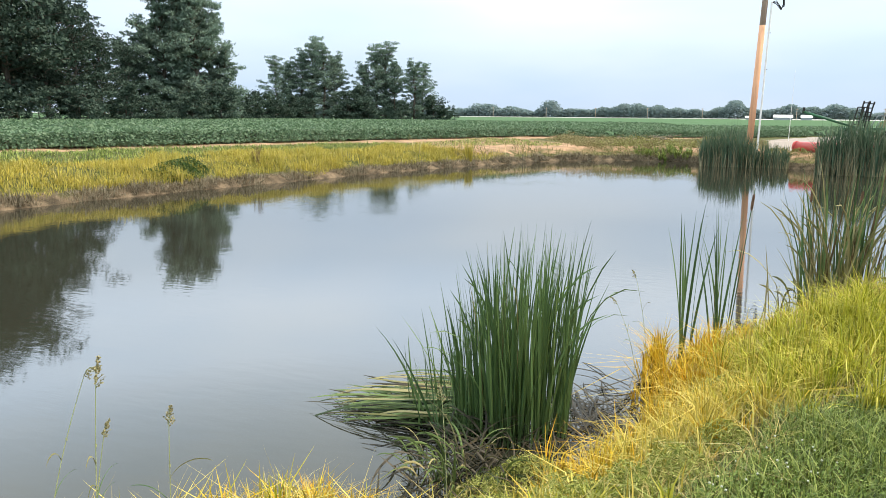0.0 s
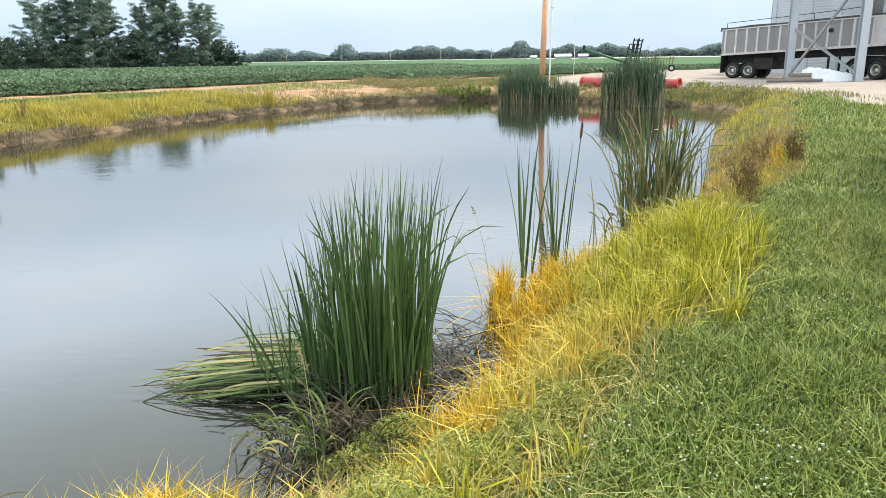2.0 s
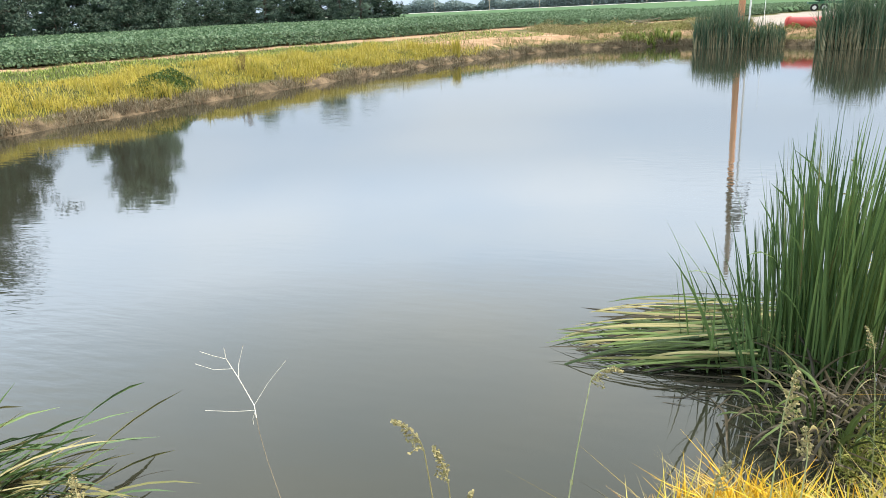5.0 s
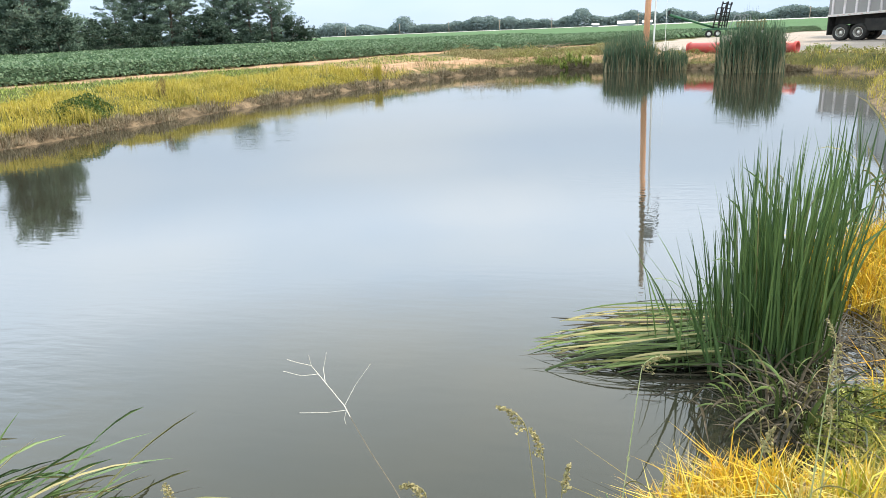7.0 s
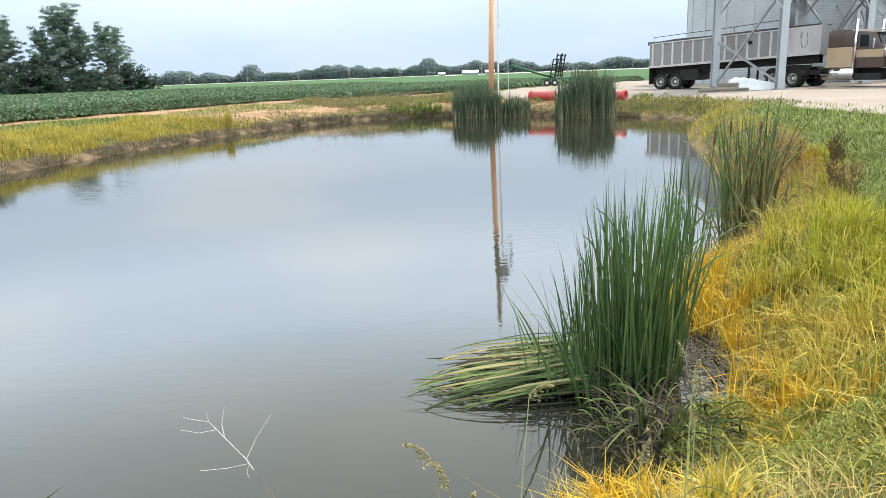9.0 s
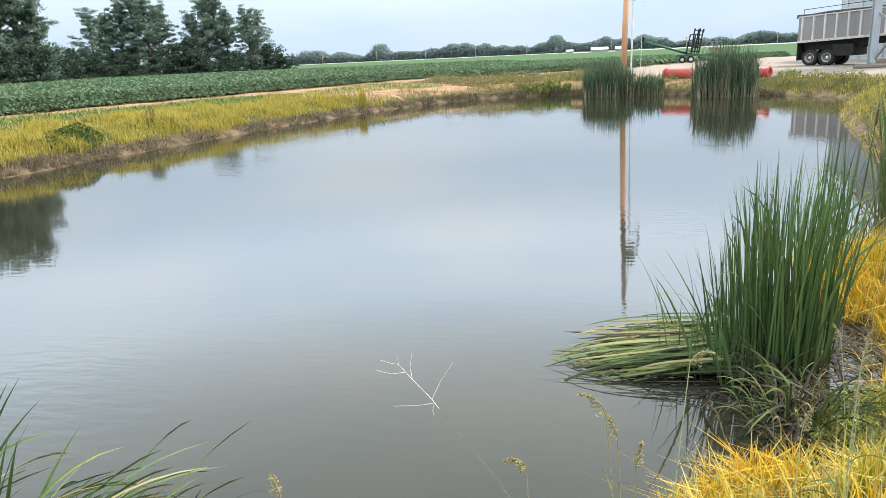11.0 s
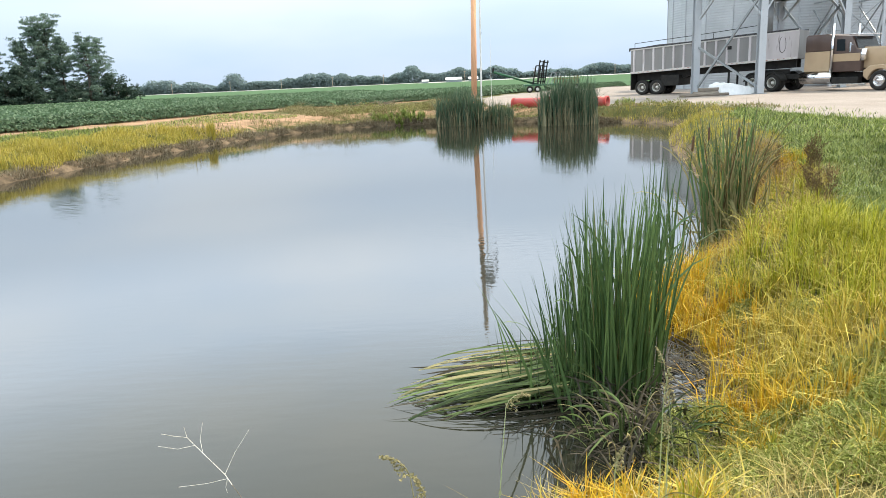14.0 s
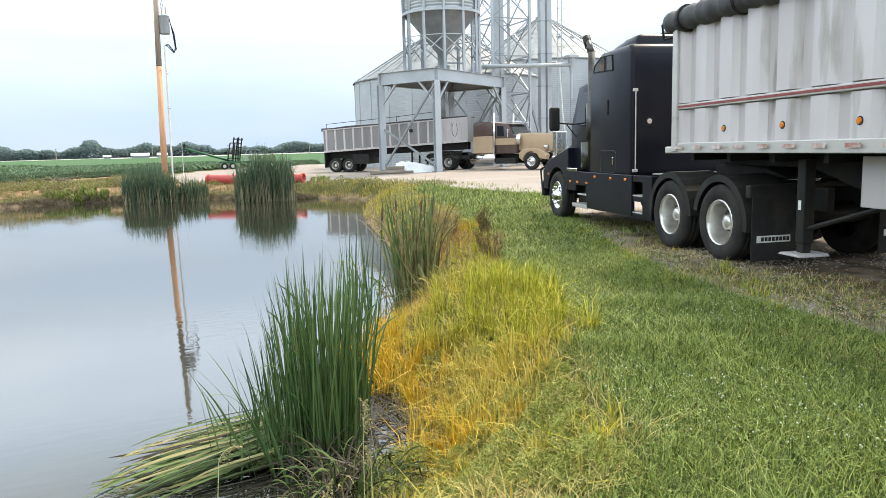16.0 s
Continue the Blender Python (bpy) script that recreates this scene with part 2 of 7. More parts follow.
def np_object(name, verts, mat, tris=None, quads=None, parent=None, smooth=False):
    me = mesh_np(name, verts, tris, quads)
    me.materials.append(mat)
    if smooth:
        me.polygons.foreach_set("use_smooth", np.ones(len(me.polygons), bool))
    ob = new(name, me)
    if parent is not None:
        ob.parent = parent
    return ob


def part(name, bm, mat, parent=None, label="", smooth=False):
    me = bpy.data.meshes.new(name)
    bm.normal_update()
    bm.to_mesh(me)
    bm.free()
    me.materials.append(mat)
    if smooth:
        me.polygons.foreach_set("use_smooth", np.ones(len(me.polygons), bool))
    ob = new(name, me)
    if parent is not None:
        ob.parent = parent
    if label:
        ob["label"] = label
    return ob


def empty(name, m, label, category, group="", kind=""):
    ob = new(name)
    ob.empty_display_size = 0.2
    ob.matrix_world = m
    return tagged(ob, label, category, group, kind)


rng = np.random.default_rng(7)

# ---- plan ----
WATER = -0.72
SHORE = [(1.36, 4.0), (1.70, 5.05), (1.8, 6.3), (2.0, 7.1), (2.8, 8.2), (3.8, 9.8), (4.4, 11.4), (5.4, 15.4), (7.4, 23.5), (9.3, 28.6), (10.4, 31.0),
         (9.2, 33.8), (7.6, 35.4), (5.0, 37.4), (3.0, 38.8), (1.0, 40.0), (-1.0, 40.7), (-4.0, 40.4), (-6.5, 38.8), (-8.1, 36.5), (-10.0, 32.0),
         (-11.6, 26.5), (-12.8, 20.5), (-13.6, 16.5), (-14.2, 12.0), (-14.5, 7.0), (-13.0, 2.0), (-9.0, -1.0), (-5.5, -0.8), (-3.8, 0.2),
         (-2.4, 1.0), (-1.4, 1.55), (-0.7, 2.1), (-0.2, 2.75), (0.15, 3.08), (0.75, 3.15), (1.08, 3.35)]


def spline(points, per=8, closed=True):
    p = np.array(points, float)
    out = []
    n = len(p)
    for i in range(n if closed else n - 1):
        if closed:
            a, b, c, d = p[i - 1], p[i], p[(i + 1) % n], p[(i + 2) % n]
        else:
            a, b, c, d = p[max(i - 1, 0)], p[i], p[i + 1], p[min(i + 2, n - 1)]
        for k in range(per):
            t = k / per
            out.append(0.5 * (2 * b + (c - a) * t + (2 * a - 5 * b + 4 * c - d) * t * t + (3 * b - a - 3 * c + d) * t ** 3))
    if not closed:
        out.append(p[-1])
    return np.array(out)


OUTLINE = spline(SHORE, 6)


def inside_poly(x, y, poly):
    x, y = np.asarray(x, float), np.asarray(y, float)
    ins = np.zeros(x.shape, bool)
    px, py = poly[:, 0], poly[:, 1]
    j = len(poly) - 1
    for i in range(len(poly)):
        hit = ((py[i] > y) != (py[j] > y)) & (x < (px[j] - px[i]) * (y - py[i]) / (py[j] - py[i] + 1e-12) + px[i])
        ins ^= hit
        j = i
    return ins


def line_dist(x, y, line, closed=False):
    x, y = np.asarray(x, float), np.asarray(y, float)
    best = np.full(x.shape, 1e9)
    n = len(line)
    for i in range(n if closed else n - 1):
        a, b = line[i], line[(i + 1) % n]
        ab = b - a
        t = np.clip(((x - a[0]) * ab[0] + (y - a[1]) * ab[1]) / (ab @ ab + 1e-12), 0, 1)
        best = np.minimum(best, (x - a[0] - t * ab[0]) ** 2 + (y - a[1] - t * ab[1]) ** 2)
    return np.sqrt(best)


def shore_dist(x, y):
    """Metres from the waterline, positive on land."""
    d = line_dist(x, y, OUTLINE, True)
    return np.where(inside_poly(x, y, OUTLINE), -d, d)


def wobble(x, y, s, seed=0.0):
    """Cheap smooth noise, about -1 to 1."""
    return (np.sin(x * s + 1.7 * np.sin(y * s * 0.7 + seed) + seed) + np.sin(y * s * 1.13 + 1.3 * np.sin(x * s * 0.9 - seed)) + np.sin((x + y) * s * 0.61 + 2 * seed)) / 3


def smooth01(t):
    t = np.clip(t, 0, 1)
    return t * t * (3 - 2 * t)


def bank_side(x, y):
    """1 on the far and field side of the pond, 0 on the lawn side."""
    return smooth01((y * 0.35 - x - 2.5) / 3.0)


def ground_z(x, y, d=None):
    d = shore_dist(x, y) if d is None else d
    far = bank_side(x, y)
    land_near = WATER + 0.72 * smooth01(np.clip(d, 0, 2) / 1.5) ** 0.8
    land_far = WATER + 0.24 * smooth01(np.clip(d, 0, 9) / 0.25) + 0.44 * smooth01((d - 0.2) / 1.8) + 0.30 * smooth01((d - 1.5) / 4.0) * smooth01((-x - 6) / 6)
    land = land_near * (1 - far) + land_far * far
    land = land + np.clip(d, 0, 1.5) / 1.5 * 0.035 * wobble(x, y, 1.9) * (d < 60)
    land = land + smooth01((d - 2) / 6) * 0.04 * far
    bed = WATER - np.minimum(-d * 0.45, 1.2)
    return np.where(d > 0, land, bed)


# edge of the bean field, the lawn, the gravel yard
FIELD_EDGE = np.array([(-60, -40), (-27, 3), (-21.6, 17), (-19.6, 24), (-17.0, 32), (-13.4, 41), (-8.8, 54), (-4.8, 60), (-0.5, 65.5), (5, 71), (10.5, 82), (24, 91), (70, 96), (900, 96), (900, 640), (-900, 640), (-900, -40)], float)
GRAVEL = np.array([(3.0, 43.5), (8.5, 38.5), (11.0, 34), (12.5, 31), (12.2, 28), (11.8, 23.5), (12.4, 19.0), (11.2, 16.2), (9.6, 14.0), (8.2, 11.5), (6.3, 7.8), (5.6, 6.0), (4.9, 3.0), (4.6, -3), (4.6, -20), (60, -20), (95, 96), (24, 92), (11, 81), (5.5, 69), (3.0, 60)], float)

# ---- ground: one sheet ----
def steps(*spans):
    out = []
    for a, b, s in spans:
        out.extend(np.arange(a, b, s))
    return np.array(out)


def growing(start, end, first, ratio=1.18):
    out, v, s = [], start, first
    while v < end:
        out.append(v)
        v += s
        s *= ratio
    out.append(end)
    return np.array(out)


gx = np.concatenate([-growing(26, 3200, 0.8)[::-1], steps((-26, -6, 0.5), (-6, 9, 0.14), (9, 34, 0.5)), growing(34, 3200, 0.8)])
gy = np.concatenate([-growing(4, 3200, 0.6)[::-1], steps((-4, 13, 0.14), (13, 48, 0.4)), growing(48, 3200, 0.8)])
XX, YY = np.meshgrid(gx, gy)
DD = shore_dist(XX, YY)
ZZ = ground_z(XX, YY, DD)
gv = np.stack([XX, YY, ZZ], -1).reshape(-1, 3)
nx, ny = len(gx), len(gy)
ii = (np.arange(ny - 1)[:, None] * nx + np.arange(nx - 1)[None]).ravel()
gq = np.stack([ii, ii + 1, ii + 1 + nx, ii + nx], -1)


def ground_material():
    m = bpy.data.materials.new("ground")
    m.use_nodes = True
    n, l = m.node_tree.nodes, m.node_tree.links
    b = n["Principled BSDF"]
    b.inputs["Roughness"].default_value = 0.95
    b.inputs["Specular IOR Level"].default_value = 0.2
    tc = n.new("ShaderNodeTexCoord")

    def noise2(scale, c1, c2, lo=0.35, hi=0.65, detail=8.0):
        no = n.new("ShaderNodeTexNoise")
        no.inputs["Scale"].default_value, no.inputs["Detail"].default_value = scale, detail
        l.new(tc.outputs["Object"], no.inputs["Vector"])
        r = n.new("ShaderNodeValToRGB")
        r.color_ramp.elements[0].position, r.color_ramp.elements[1].position = lo, hi
        r.color_ramp.elements[0].color, r.color_ramp.elements[1].color = (*c1, 1), (*c2, 1)
        l.new(no.outputs["Fac"], r.inputs[0])
        return r.outputs[0]

    def mixed(a, b2, fac):
        mx = n.new("ShaderNodeMixRGB")
        l.new(a, mx.inputs[1])
        l.new(b2, mx.inputs[2])
        l.new(fac, mx.inputs[0])
        return mx.outputs[0]

    base = noise2(2.2, (0.035, 0.045, 0.010), (0.09, 0.085, 0.02))
    soil = noise2(1.4, (0.20, 0.13, 0.075), (0.38, 0.235, 0.145))
    mud = noise2(2.5, (0.045, 0.033, 0.02), (0.19, 0.138, 0.088))
    gravel = noise2(30, (0.19, 0.165, 0.145), (0.36, 0.315, 0.285))
    gravel2 = noise2(0.4, (0.24, 0.195, 0.165), (0.34, 0.29, 0.255))
    mg = n.new("ShaderNodeMixRGB")
    mg.inputs[0].default_value = 0.5
    l.new(gravel, mg.inputs[1])
    l.new(gravel2, mg.inputs[2])
    out = base
    for key, colour in (("soil", soil), ("gravel", mg.outputs[0]), ("mud", mud)):
        at = n.new("ShaderNodeAttribute")
        at.attribute_name = key
        # ragged edges
        no = n.new("ShaderNodeTexNoise")
        no.inputs["Scale"].default_value, no.inputs["Detail"].default_value = 3.0, 6.0
        l.new(tc.outputs["Object"], no.inputs["Vector"])
        ad = n.new("ShaderNodeMath")
        ad.operation = "ADD"
        l.new(at.outputs["Fac"], ad.inputs[0])
        l.new(no.outputs["Fac"], ad.inputs[1])
        r = n.new("ShaderNodeValToRGB")
        r.color_ramp.elements[0].position, r.color_ramp.elements[1].position = 0.85, 1.1
        mr = n.new("ShaderNodeMapRange")
        mr.inputs["From Min"].default_value, mr.inputs["From Max"].default_value = 0.85, 1.15
        l.new(ad.outputs[0], mr.inputs["Value"])
        out = mixed(out, colour, mr.outputs["Result"])
    l.new(out, b.inputs["Base Color"])
    nb = n.new("ShaderNodeTexNoise")
    nb.inputs["Scale"].default_value, nb.inputs["Detail"].default_value = 25.0, 6.0
    l.new(tc.outputs["Object"], nb.inputs["Vector"])
    bp = n.new("ShaderNodeBump")
    bp.inputs["Strength"].default_value, bp.inputs["Distance"].default_value = 0.7, 0.03
    l.new(nb.outputs["Fac"], bp.inputs["Height"])
    l.new(bp.outputs[0], b.inputs["Normal"])
    return m


ground = np_object("ground", gv, ground_material(), quads=gq, smooth=True)
tagged(ground, "grassy, sandy and gravelled farm ground round the pond", "ground", kind="structure")
X1, Y1, D1 = gv[:, 0].astype(float), gv[:, 1].astype(float), DD.ravel()
field_d = line_dist(X1, Y1, FIELD_EDGE[:12])
in_field = inside_poly(X1, Y1, FIELD_EDGE)
track = np.exp(-((np.where(in_field, 0, field_d) - 0.7 - 0.3 * wobble(X1, Y1, 0.7)) / 1.1) ** 2) * (X1 < 1) * (D1 > 1.5)
soil_w = np.clip(1.2 * track + 1.1 * np.exp(-((D1 - 2.9) / 2.3) ** 2) * smooth01((Y1 - 31.5) / 2) * (X1 < 6) * (X1 > -14), 0, 1)
mud_w = np.clip(1.35 - np.abs(D1 - 0.05) / 0.5, 0, 1) + (D1 < 0)
# the trodden, dirty ground beside and under the parked lorry
gra = inside_poly(X1, Y1, GRAVEL)
gd = line_dist(X1, Y1, GRAVEL, True)
gravel_w = smooth01(0.5 + np.where(gra, gd, -gd) / 1.2)
mud_w = np.clip(mud_w + 0.8 * gravel_w * smooth01((15 - Y1) / 3) * (X1 < 12), 0, 1)
for key, w in (("soil", soil_w), ("gravel", gravel_w), ("mud", mud_w)):
    at = ground.data.attributes.new(key, "FLOAT", "POINT")
    at.data.foreach_set("value", (w * 0.85).astype(np.float32))

# ---- water ----
def water_material():
    m = bpy.data.materials.new("pond_water")
    m.use_nodes = True
    n, l = m.node_tree.nodes, m.node_tree.links
    b = n["Principled BSDF"]
    b.inputs["Base Color"].default_value = (0.0235, 0.0235, 0.0165, 1)
    b.inputs["Roughness"].default_value = 0.035
    b.inputs["IOR"].default_value = 1.48
    tc = n.new("ShaderNodeTexCoord")
    mp = n.new("ShaderNodeMapping")
    mp.inputs["Scale"].default_value = (0.9, 2.6, 1)
    l.new(tc.outputs["Object"], mp.inputs[0])
    no = n.new("ShaderNodeTexNoise")
    no.inputs["Scale"].default_value, no.inputs["Detail"].default_value = 3.4, 2.5
    l.new(mp.outputs[0], no.inputs["Vector"])
    # breeze patches
    n2 = n.new("ShaderNodeTexNoise")
    n2.inputs["Scale"].default_value = 0.16
    l.new(tc.outputs["Object"], n2.inputs["Vector"])
    mr = n.new("ShaderNodeMapRange")
    mr.inputs["From Min"].default_value, mr.inputs["From Max"].default_value = 0.50, 0.66
    mr.inputs["To Min"].default_value, mr.inputs["To Max"].default_value = 0.04, 0.19
    l.new(n2.outputs["Fac"], mr.inputs["Value"])
    bp = n.new("ShaderNodeBump")
    bp.inputs["Distance"].default_value = 0.02
    l.new(mr.outputs["Result"], bp.inputs["Strength"])
    l.new(no.outputs["Fac"], bp.inputs["Height"])
    l.new(bp.outputs[0], b.inputs["Normal"])
    return m


wb = bmesh.new()
wring = [wb.verts.new((float(p[0]), float(p[1]), 0)) for p in OUTLINE]
wf = wb.faces.new(wring)
if wf.normal.z < 0:
    wf.normal_flip()
wc = OUTLINE.mean(0)
for v in wb.verts:
    off = Vector((v.co.x - wc[0], v.co.y - wc[1], 0))
    v.co += off.normalized() * 0.35
bmesh.ops.triangulate(wb, faces=wb.faces[:])
bmesh.ops.recalc_face_normals(wb, faces=wb.faces[:])
if sum(f.normal.z for f in wb.faces) < 0:
    bmesh.ops.reverse_faces(wb, faces=wb.faces[:])
water = part("water", wb, water_material())
water.location.z = WATER
tagged(water, "still murky grey-green pond water mirroring the pale sky", "water", kind="structure")

# ---- grass blades ----
def blades(name, pts, height, width, mat, lean=0.35, bend=0.5, azimuth=None, droop=0.0, label="", category="grass"):
    """Many tapered blades in one mesh: base pair, middle pair, tip."""
    n = len(pts)
    az = rng.uniform(0, 2 * np.pi, n) if azimuth is None else azimuth
    face = az + np.pi / 2 + rng.normal(0, 0.5, n)
    side = np.stack([np.cos(face), np.sin(face), 0 * face], -1) * (width / 2)[:, None]
    out = np.stack([np.cos(az), np.sin(az), 0 * az], -1)
    ln = np.abs(rng.normal(0, lean, n))
    mid = pts + np.stack([0 * ln, 0 * ln, 0.55 * height], -1) + out * (0.35 * height * ln)[:, None]
    tip = pts + np.stack([0 * ln, 0 * ln, height * (1 - droop * ln)], -1) + out * (height * ln * (1 + bend))[:, None]
    v = np.stack([pts - side, pts + side, mid + side * 0.8, mid - side * 0.8, tip], 1).reshape(-1, 3)
    k = np.arange(n)[:, None] * 5
    ob = np_object(name, v, mat, tris=np.concatenate([k + [3, 2, 4]]), quads=k + [0, 1, 2, 3])
    return tagged(ob, label, category, kind="stuff")


def scatter(n, x0, x1, y0, y1, keep):
    x, y = rng.uniform(x0, x1, n), rng.uniform(y0, y1, n)
    d = shore_dist(x, y)
    ok = keep(x, y, d)
    x, y, d = x[ok], y[ok], d[ok]
    return x, y, d, np.stack([x, y, ground_z(x, y, d) - 0.01], -1)


def lawn_edge(x, y):
    """How far from the water the mown lawn begins."""
    return np.interp(y, (1.0, 2.0, 3.3, 4.5, 5.3, 6.6, 8.0), (1.2, 1.36, 1.36, 1.46, 1.68, 1.45, 1.2)) + 0.16 * wobble(x, y, 1.1) + 0.12 * wobble(x, y, 3.7, 2.0) + 0.9 * smooth01((y - 11) / 7)


def lawn_keep(x, y, d):
    g = inside_poly(x, y, GRAVEL)
    return (d > lawn_edge(x, y) + rng.normal(0, 0.06, len(x))) & (~g | (rng.random(len(x)) < 0.08)) & (bank_side(x, y) < 0.3)


for n, box, hh, ww in ((290000, (0.6, 6.5, 0.8, 8.5), 0.06, 0.0075), (110000, (2, 9, 8, 16), 0.075, 0.013), (45000, (4, 14, 15, 36), 0.10, 0.02)):
    x, y, d, p = scatter(n, *box, lawn_keep)
    h = hh * rng.uniform(0.35, 1.5, len(x)) * (1 + 0.7 * smooth01(wobble(x, y, 5.0) * 2) * smooth01(wobble(x, y, 1.4, 3.0) * 2 + 0.5))
    blades("lawn_grass", p, h, np.full(len(x), ww), LAWN, 0.65, 0.5, label="short mown green lawn grass on the pond's bank")


x, y, d, p = scatter(50000, -7, 5.5, -8, 0.8, lambda x, y, d: (d > 0.5 + 0.3 * wobble(x, y, 1.1)) & (~inside_poly(x, y, GRAVEL) | (rng.random(len(x)) < 0.08)))
blades("lawn_grass", p, 0.07 * rng.uniform(0.35, 1.5, len(x)), np.full(len(x), 0.028), LAWN, 0.65, 0.5, label="short mown green lawn grass on the pond's bank")


def thinned(x, y):
    """The bank's last step before the eye is nearly bare."""
    return (x > -0.15 + 0.1 * wobble(x, y, 4.0)) | (y > 3.0) | (rng.random(len(x)) < 0.07)


def yellow_keep(x, y, d):
    return thinned(x, y) & (d > 0.02) & (d < lawn_edge(x, y) + 0.06) & (bank_side(x, y) < 0.5) & (rng.random(len(x)) < 0.46 + 0.8 * wobble(x, y, 3.3, 2.0) + 0.25 * wobble(x, y, 9.0, 1.0)) & (np.hypot(x - 0.78, y - 3.68) > 0.55) & ((y > 3.9) | (x < 0.7) | (rng.random(len(x)) < 0.4))


for n, box, ww, gm in ((30000, (-3.5, 5.5, -0.5, 9.5), 0.010, STRAW), (34000, (2.5, 12, 9, 36), 0.015, BANKGRASS)):
    x, y, d, p = scatter(n, *box, yellow_keep)
    h = (0.12 + 0.15 * np.clip(1.2 - np.abs(d - 0.6), 0, 1)) * rng.uniform(0.5, 1.4, len(x))
    blades("yellow_grass", p, h, np.full(len(x), ww), gm, 0.4, 0.6, droop=0.35, label="tall yellowing grass along the water's edge")

x, y, d, p = scatter(420000, -24, -6, 4, 42, lambda x, y, d: (d > 0.30 + 0.25 * wobble(x, y, 1.7) + 0.12 * wobble(x, y, 4.3, 2.0)) & (d < 3.4 + 0.8 * wobble(x, y, 0.6)) & (bank_side(x, y) > 0.5) & (y < 33 + 2 * wobble(x, y, 0.5)) & (rng.random(len(x)) < 0.62 + 0.5 * wobble(x, y, 2.1)))
mound = 0.55 + 0.45 * wobble(x, y, 1.3) + 0.30 * wobble(x, y, 3.7, 1.0)
blades("bank_grass", p, (0.08 + 0.36 * np.clip(mound, 0, 1.2)) * rng.uniform(0.5, 1.2, len(x)), np.full(len(x), 0.014), BANKGRASS, 0.65, 0.6, droop=0.4, label="yellow-green drying grass on the bank below the field")
x, y, d, p = scatter(160000, -32, -8, 2, 42, lambda x, y, d: (d > 2.9 + 0.6 * wobble(x, y, 0.6)) & (bank_side(x, y) > 0.5) & ~inside_poly(x, y, FIELD_EDGE) & (line_dist(x, y, FIELD_EDGE[:8]) > 1.75 + 0.5 * wobble(x, y, 0.7)))
blades("verge_grass", p, 0.10 * rng.uniform(0.4, 1.6, len(x)), np.full(len(x), 0.022), LAWN, 0.6, 0.5, label="short green grass between the bank and the field track")
x, y, d, p = scatter(60000, -16, 14, 28, 48, lambda x, y, d: (d > 0.15) & (d < 3.0 + wobble(x, y, 0.6)) & ((y > 32 + wobble(x, y, 0.5)) | (x > 6)) & (rng.random(len(x)) < np.where(x > 3, 0.5, np.clip(0.75 - 0.28 * d + 0.45 * wobble(x, y, 1.5), 0.04, 0.8))))
blades("bank_scrub", p, rng.uniform(0.12, 0.42, len(x)) * np.where(x > 3, 0.55, 0.62), np.full(len(x), 0.03), SCRUB, 0.6, 0.6, label="dry brown scrub and weeds on the far bank", category="weeds")

x, y, d, p = scatter(70000, -10, 4.5, 40, 57, lambda x, y, d: (d > 2.2) & (d < 13) & ~inside_poly(x, y, FIELD_EDGE) & ~inside_poly(x, y, GRAVEL) & (wobble(x, y, 0.9, 3.0) + rng.normal(0, 0.35, len(x)) > np.where(x < -0.5, 0.55, 0.05)))
blades("bank_scrub", p, rng.uniform(0.12, 0.5, len(x)) * (0.8 + 0.5 * wobble(x, y, 1.7)) * np.where(x < -0.5, 0.6, 1.0), np.full(len(x), 0.035), SCRUB, 0.6, 0.6, label="brown and olive brush on the dirt mound", category="weeds")

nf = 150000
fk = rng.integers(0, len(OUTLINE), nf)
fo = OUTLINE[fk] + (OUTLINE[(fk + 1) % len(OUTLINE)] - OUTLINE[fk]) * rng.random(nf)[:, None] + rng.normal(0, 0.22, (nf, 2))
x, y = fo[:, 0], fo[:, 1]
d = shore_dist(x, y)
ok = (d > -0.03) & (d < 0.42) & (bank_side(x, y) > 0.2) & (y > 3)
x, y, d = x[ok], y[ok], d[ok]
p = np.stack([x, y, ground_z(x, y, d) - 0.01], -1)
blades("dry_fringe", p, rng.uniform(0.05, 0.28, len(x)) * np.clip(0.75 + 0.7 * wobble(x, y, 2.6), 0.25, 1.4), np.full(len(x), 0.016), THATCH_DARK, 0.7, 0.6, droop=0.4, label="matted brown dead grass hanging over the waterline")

n_t = 1500
tk = rng.integers(0, len(OUTLINE), n_t)
tt = OUTLINE[tk] + (OUTLINE[(tk + 1) % len(OUTLINE)] - OUTLINE[tk]) * rng.random(n_t)[:, None] + rng.normal(0, 1.1, (n_t, 2))
x, y = tt[:, 0], tt[:, 1]
d = shore_dist(x, y)
ok = (d > 0.25) & (d < 2.6) & (bank_side(x, y) > 0.5) & (y > 4) & (y < 34) & (wobble(x, y, 1.3) > -0.35)
ang, q = rng.uniform(0, 6.28, (int(ok.sum()), 26)), 0.10 * np.sqrt(rng.random((int(ok.sum()), 26)))
bx, by = (x[ok][:, None] + q * np.cos(ang)).ravel(), (y[ok][:, None] + q * np.sin(ang)).ravel()
p = np.stack([bx, by, ground_z(bx, by) - 0.01], -1)
blades("bank_tufts", p, np.repeat(rng.uniform(0.28, 0.62, int(ok.sum())), 26) * rng.uniform(0.5, 1.1, len(bx)), np.full(len(bx), 0.017), BANKGRASS, 0.28, 0.5, ang.ravel(), 0.3, label="taller upright clumps of yellowing grass on the bank")

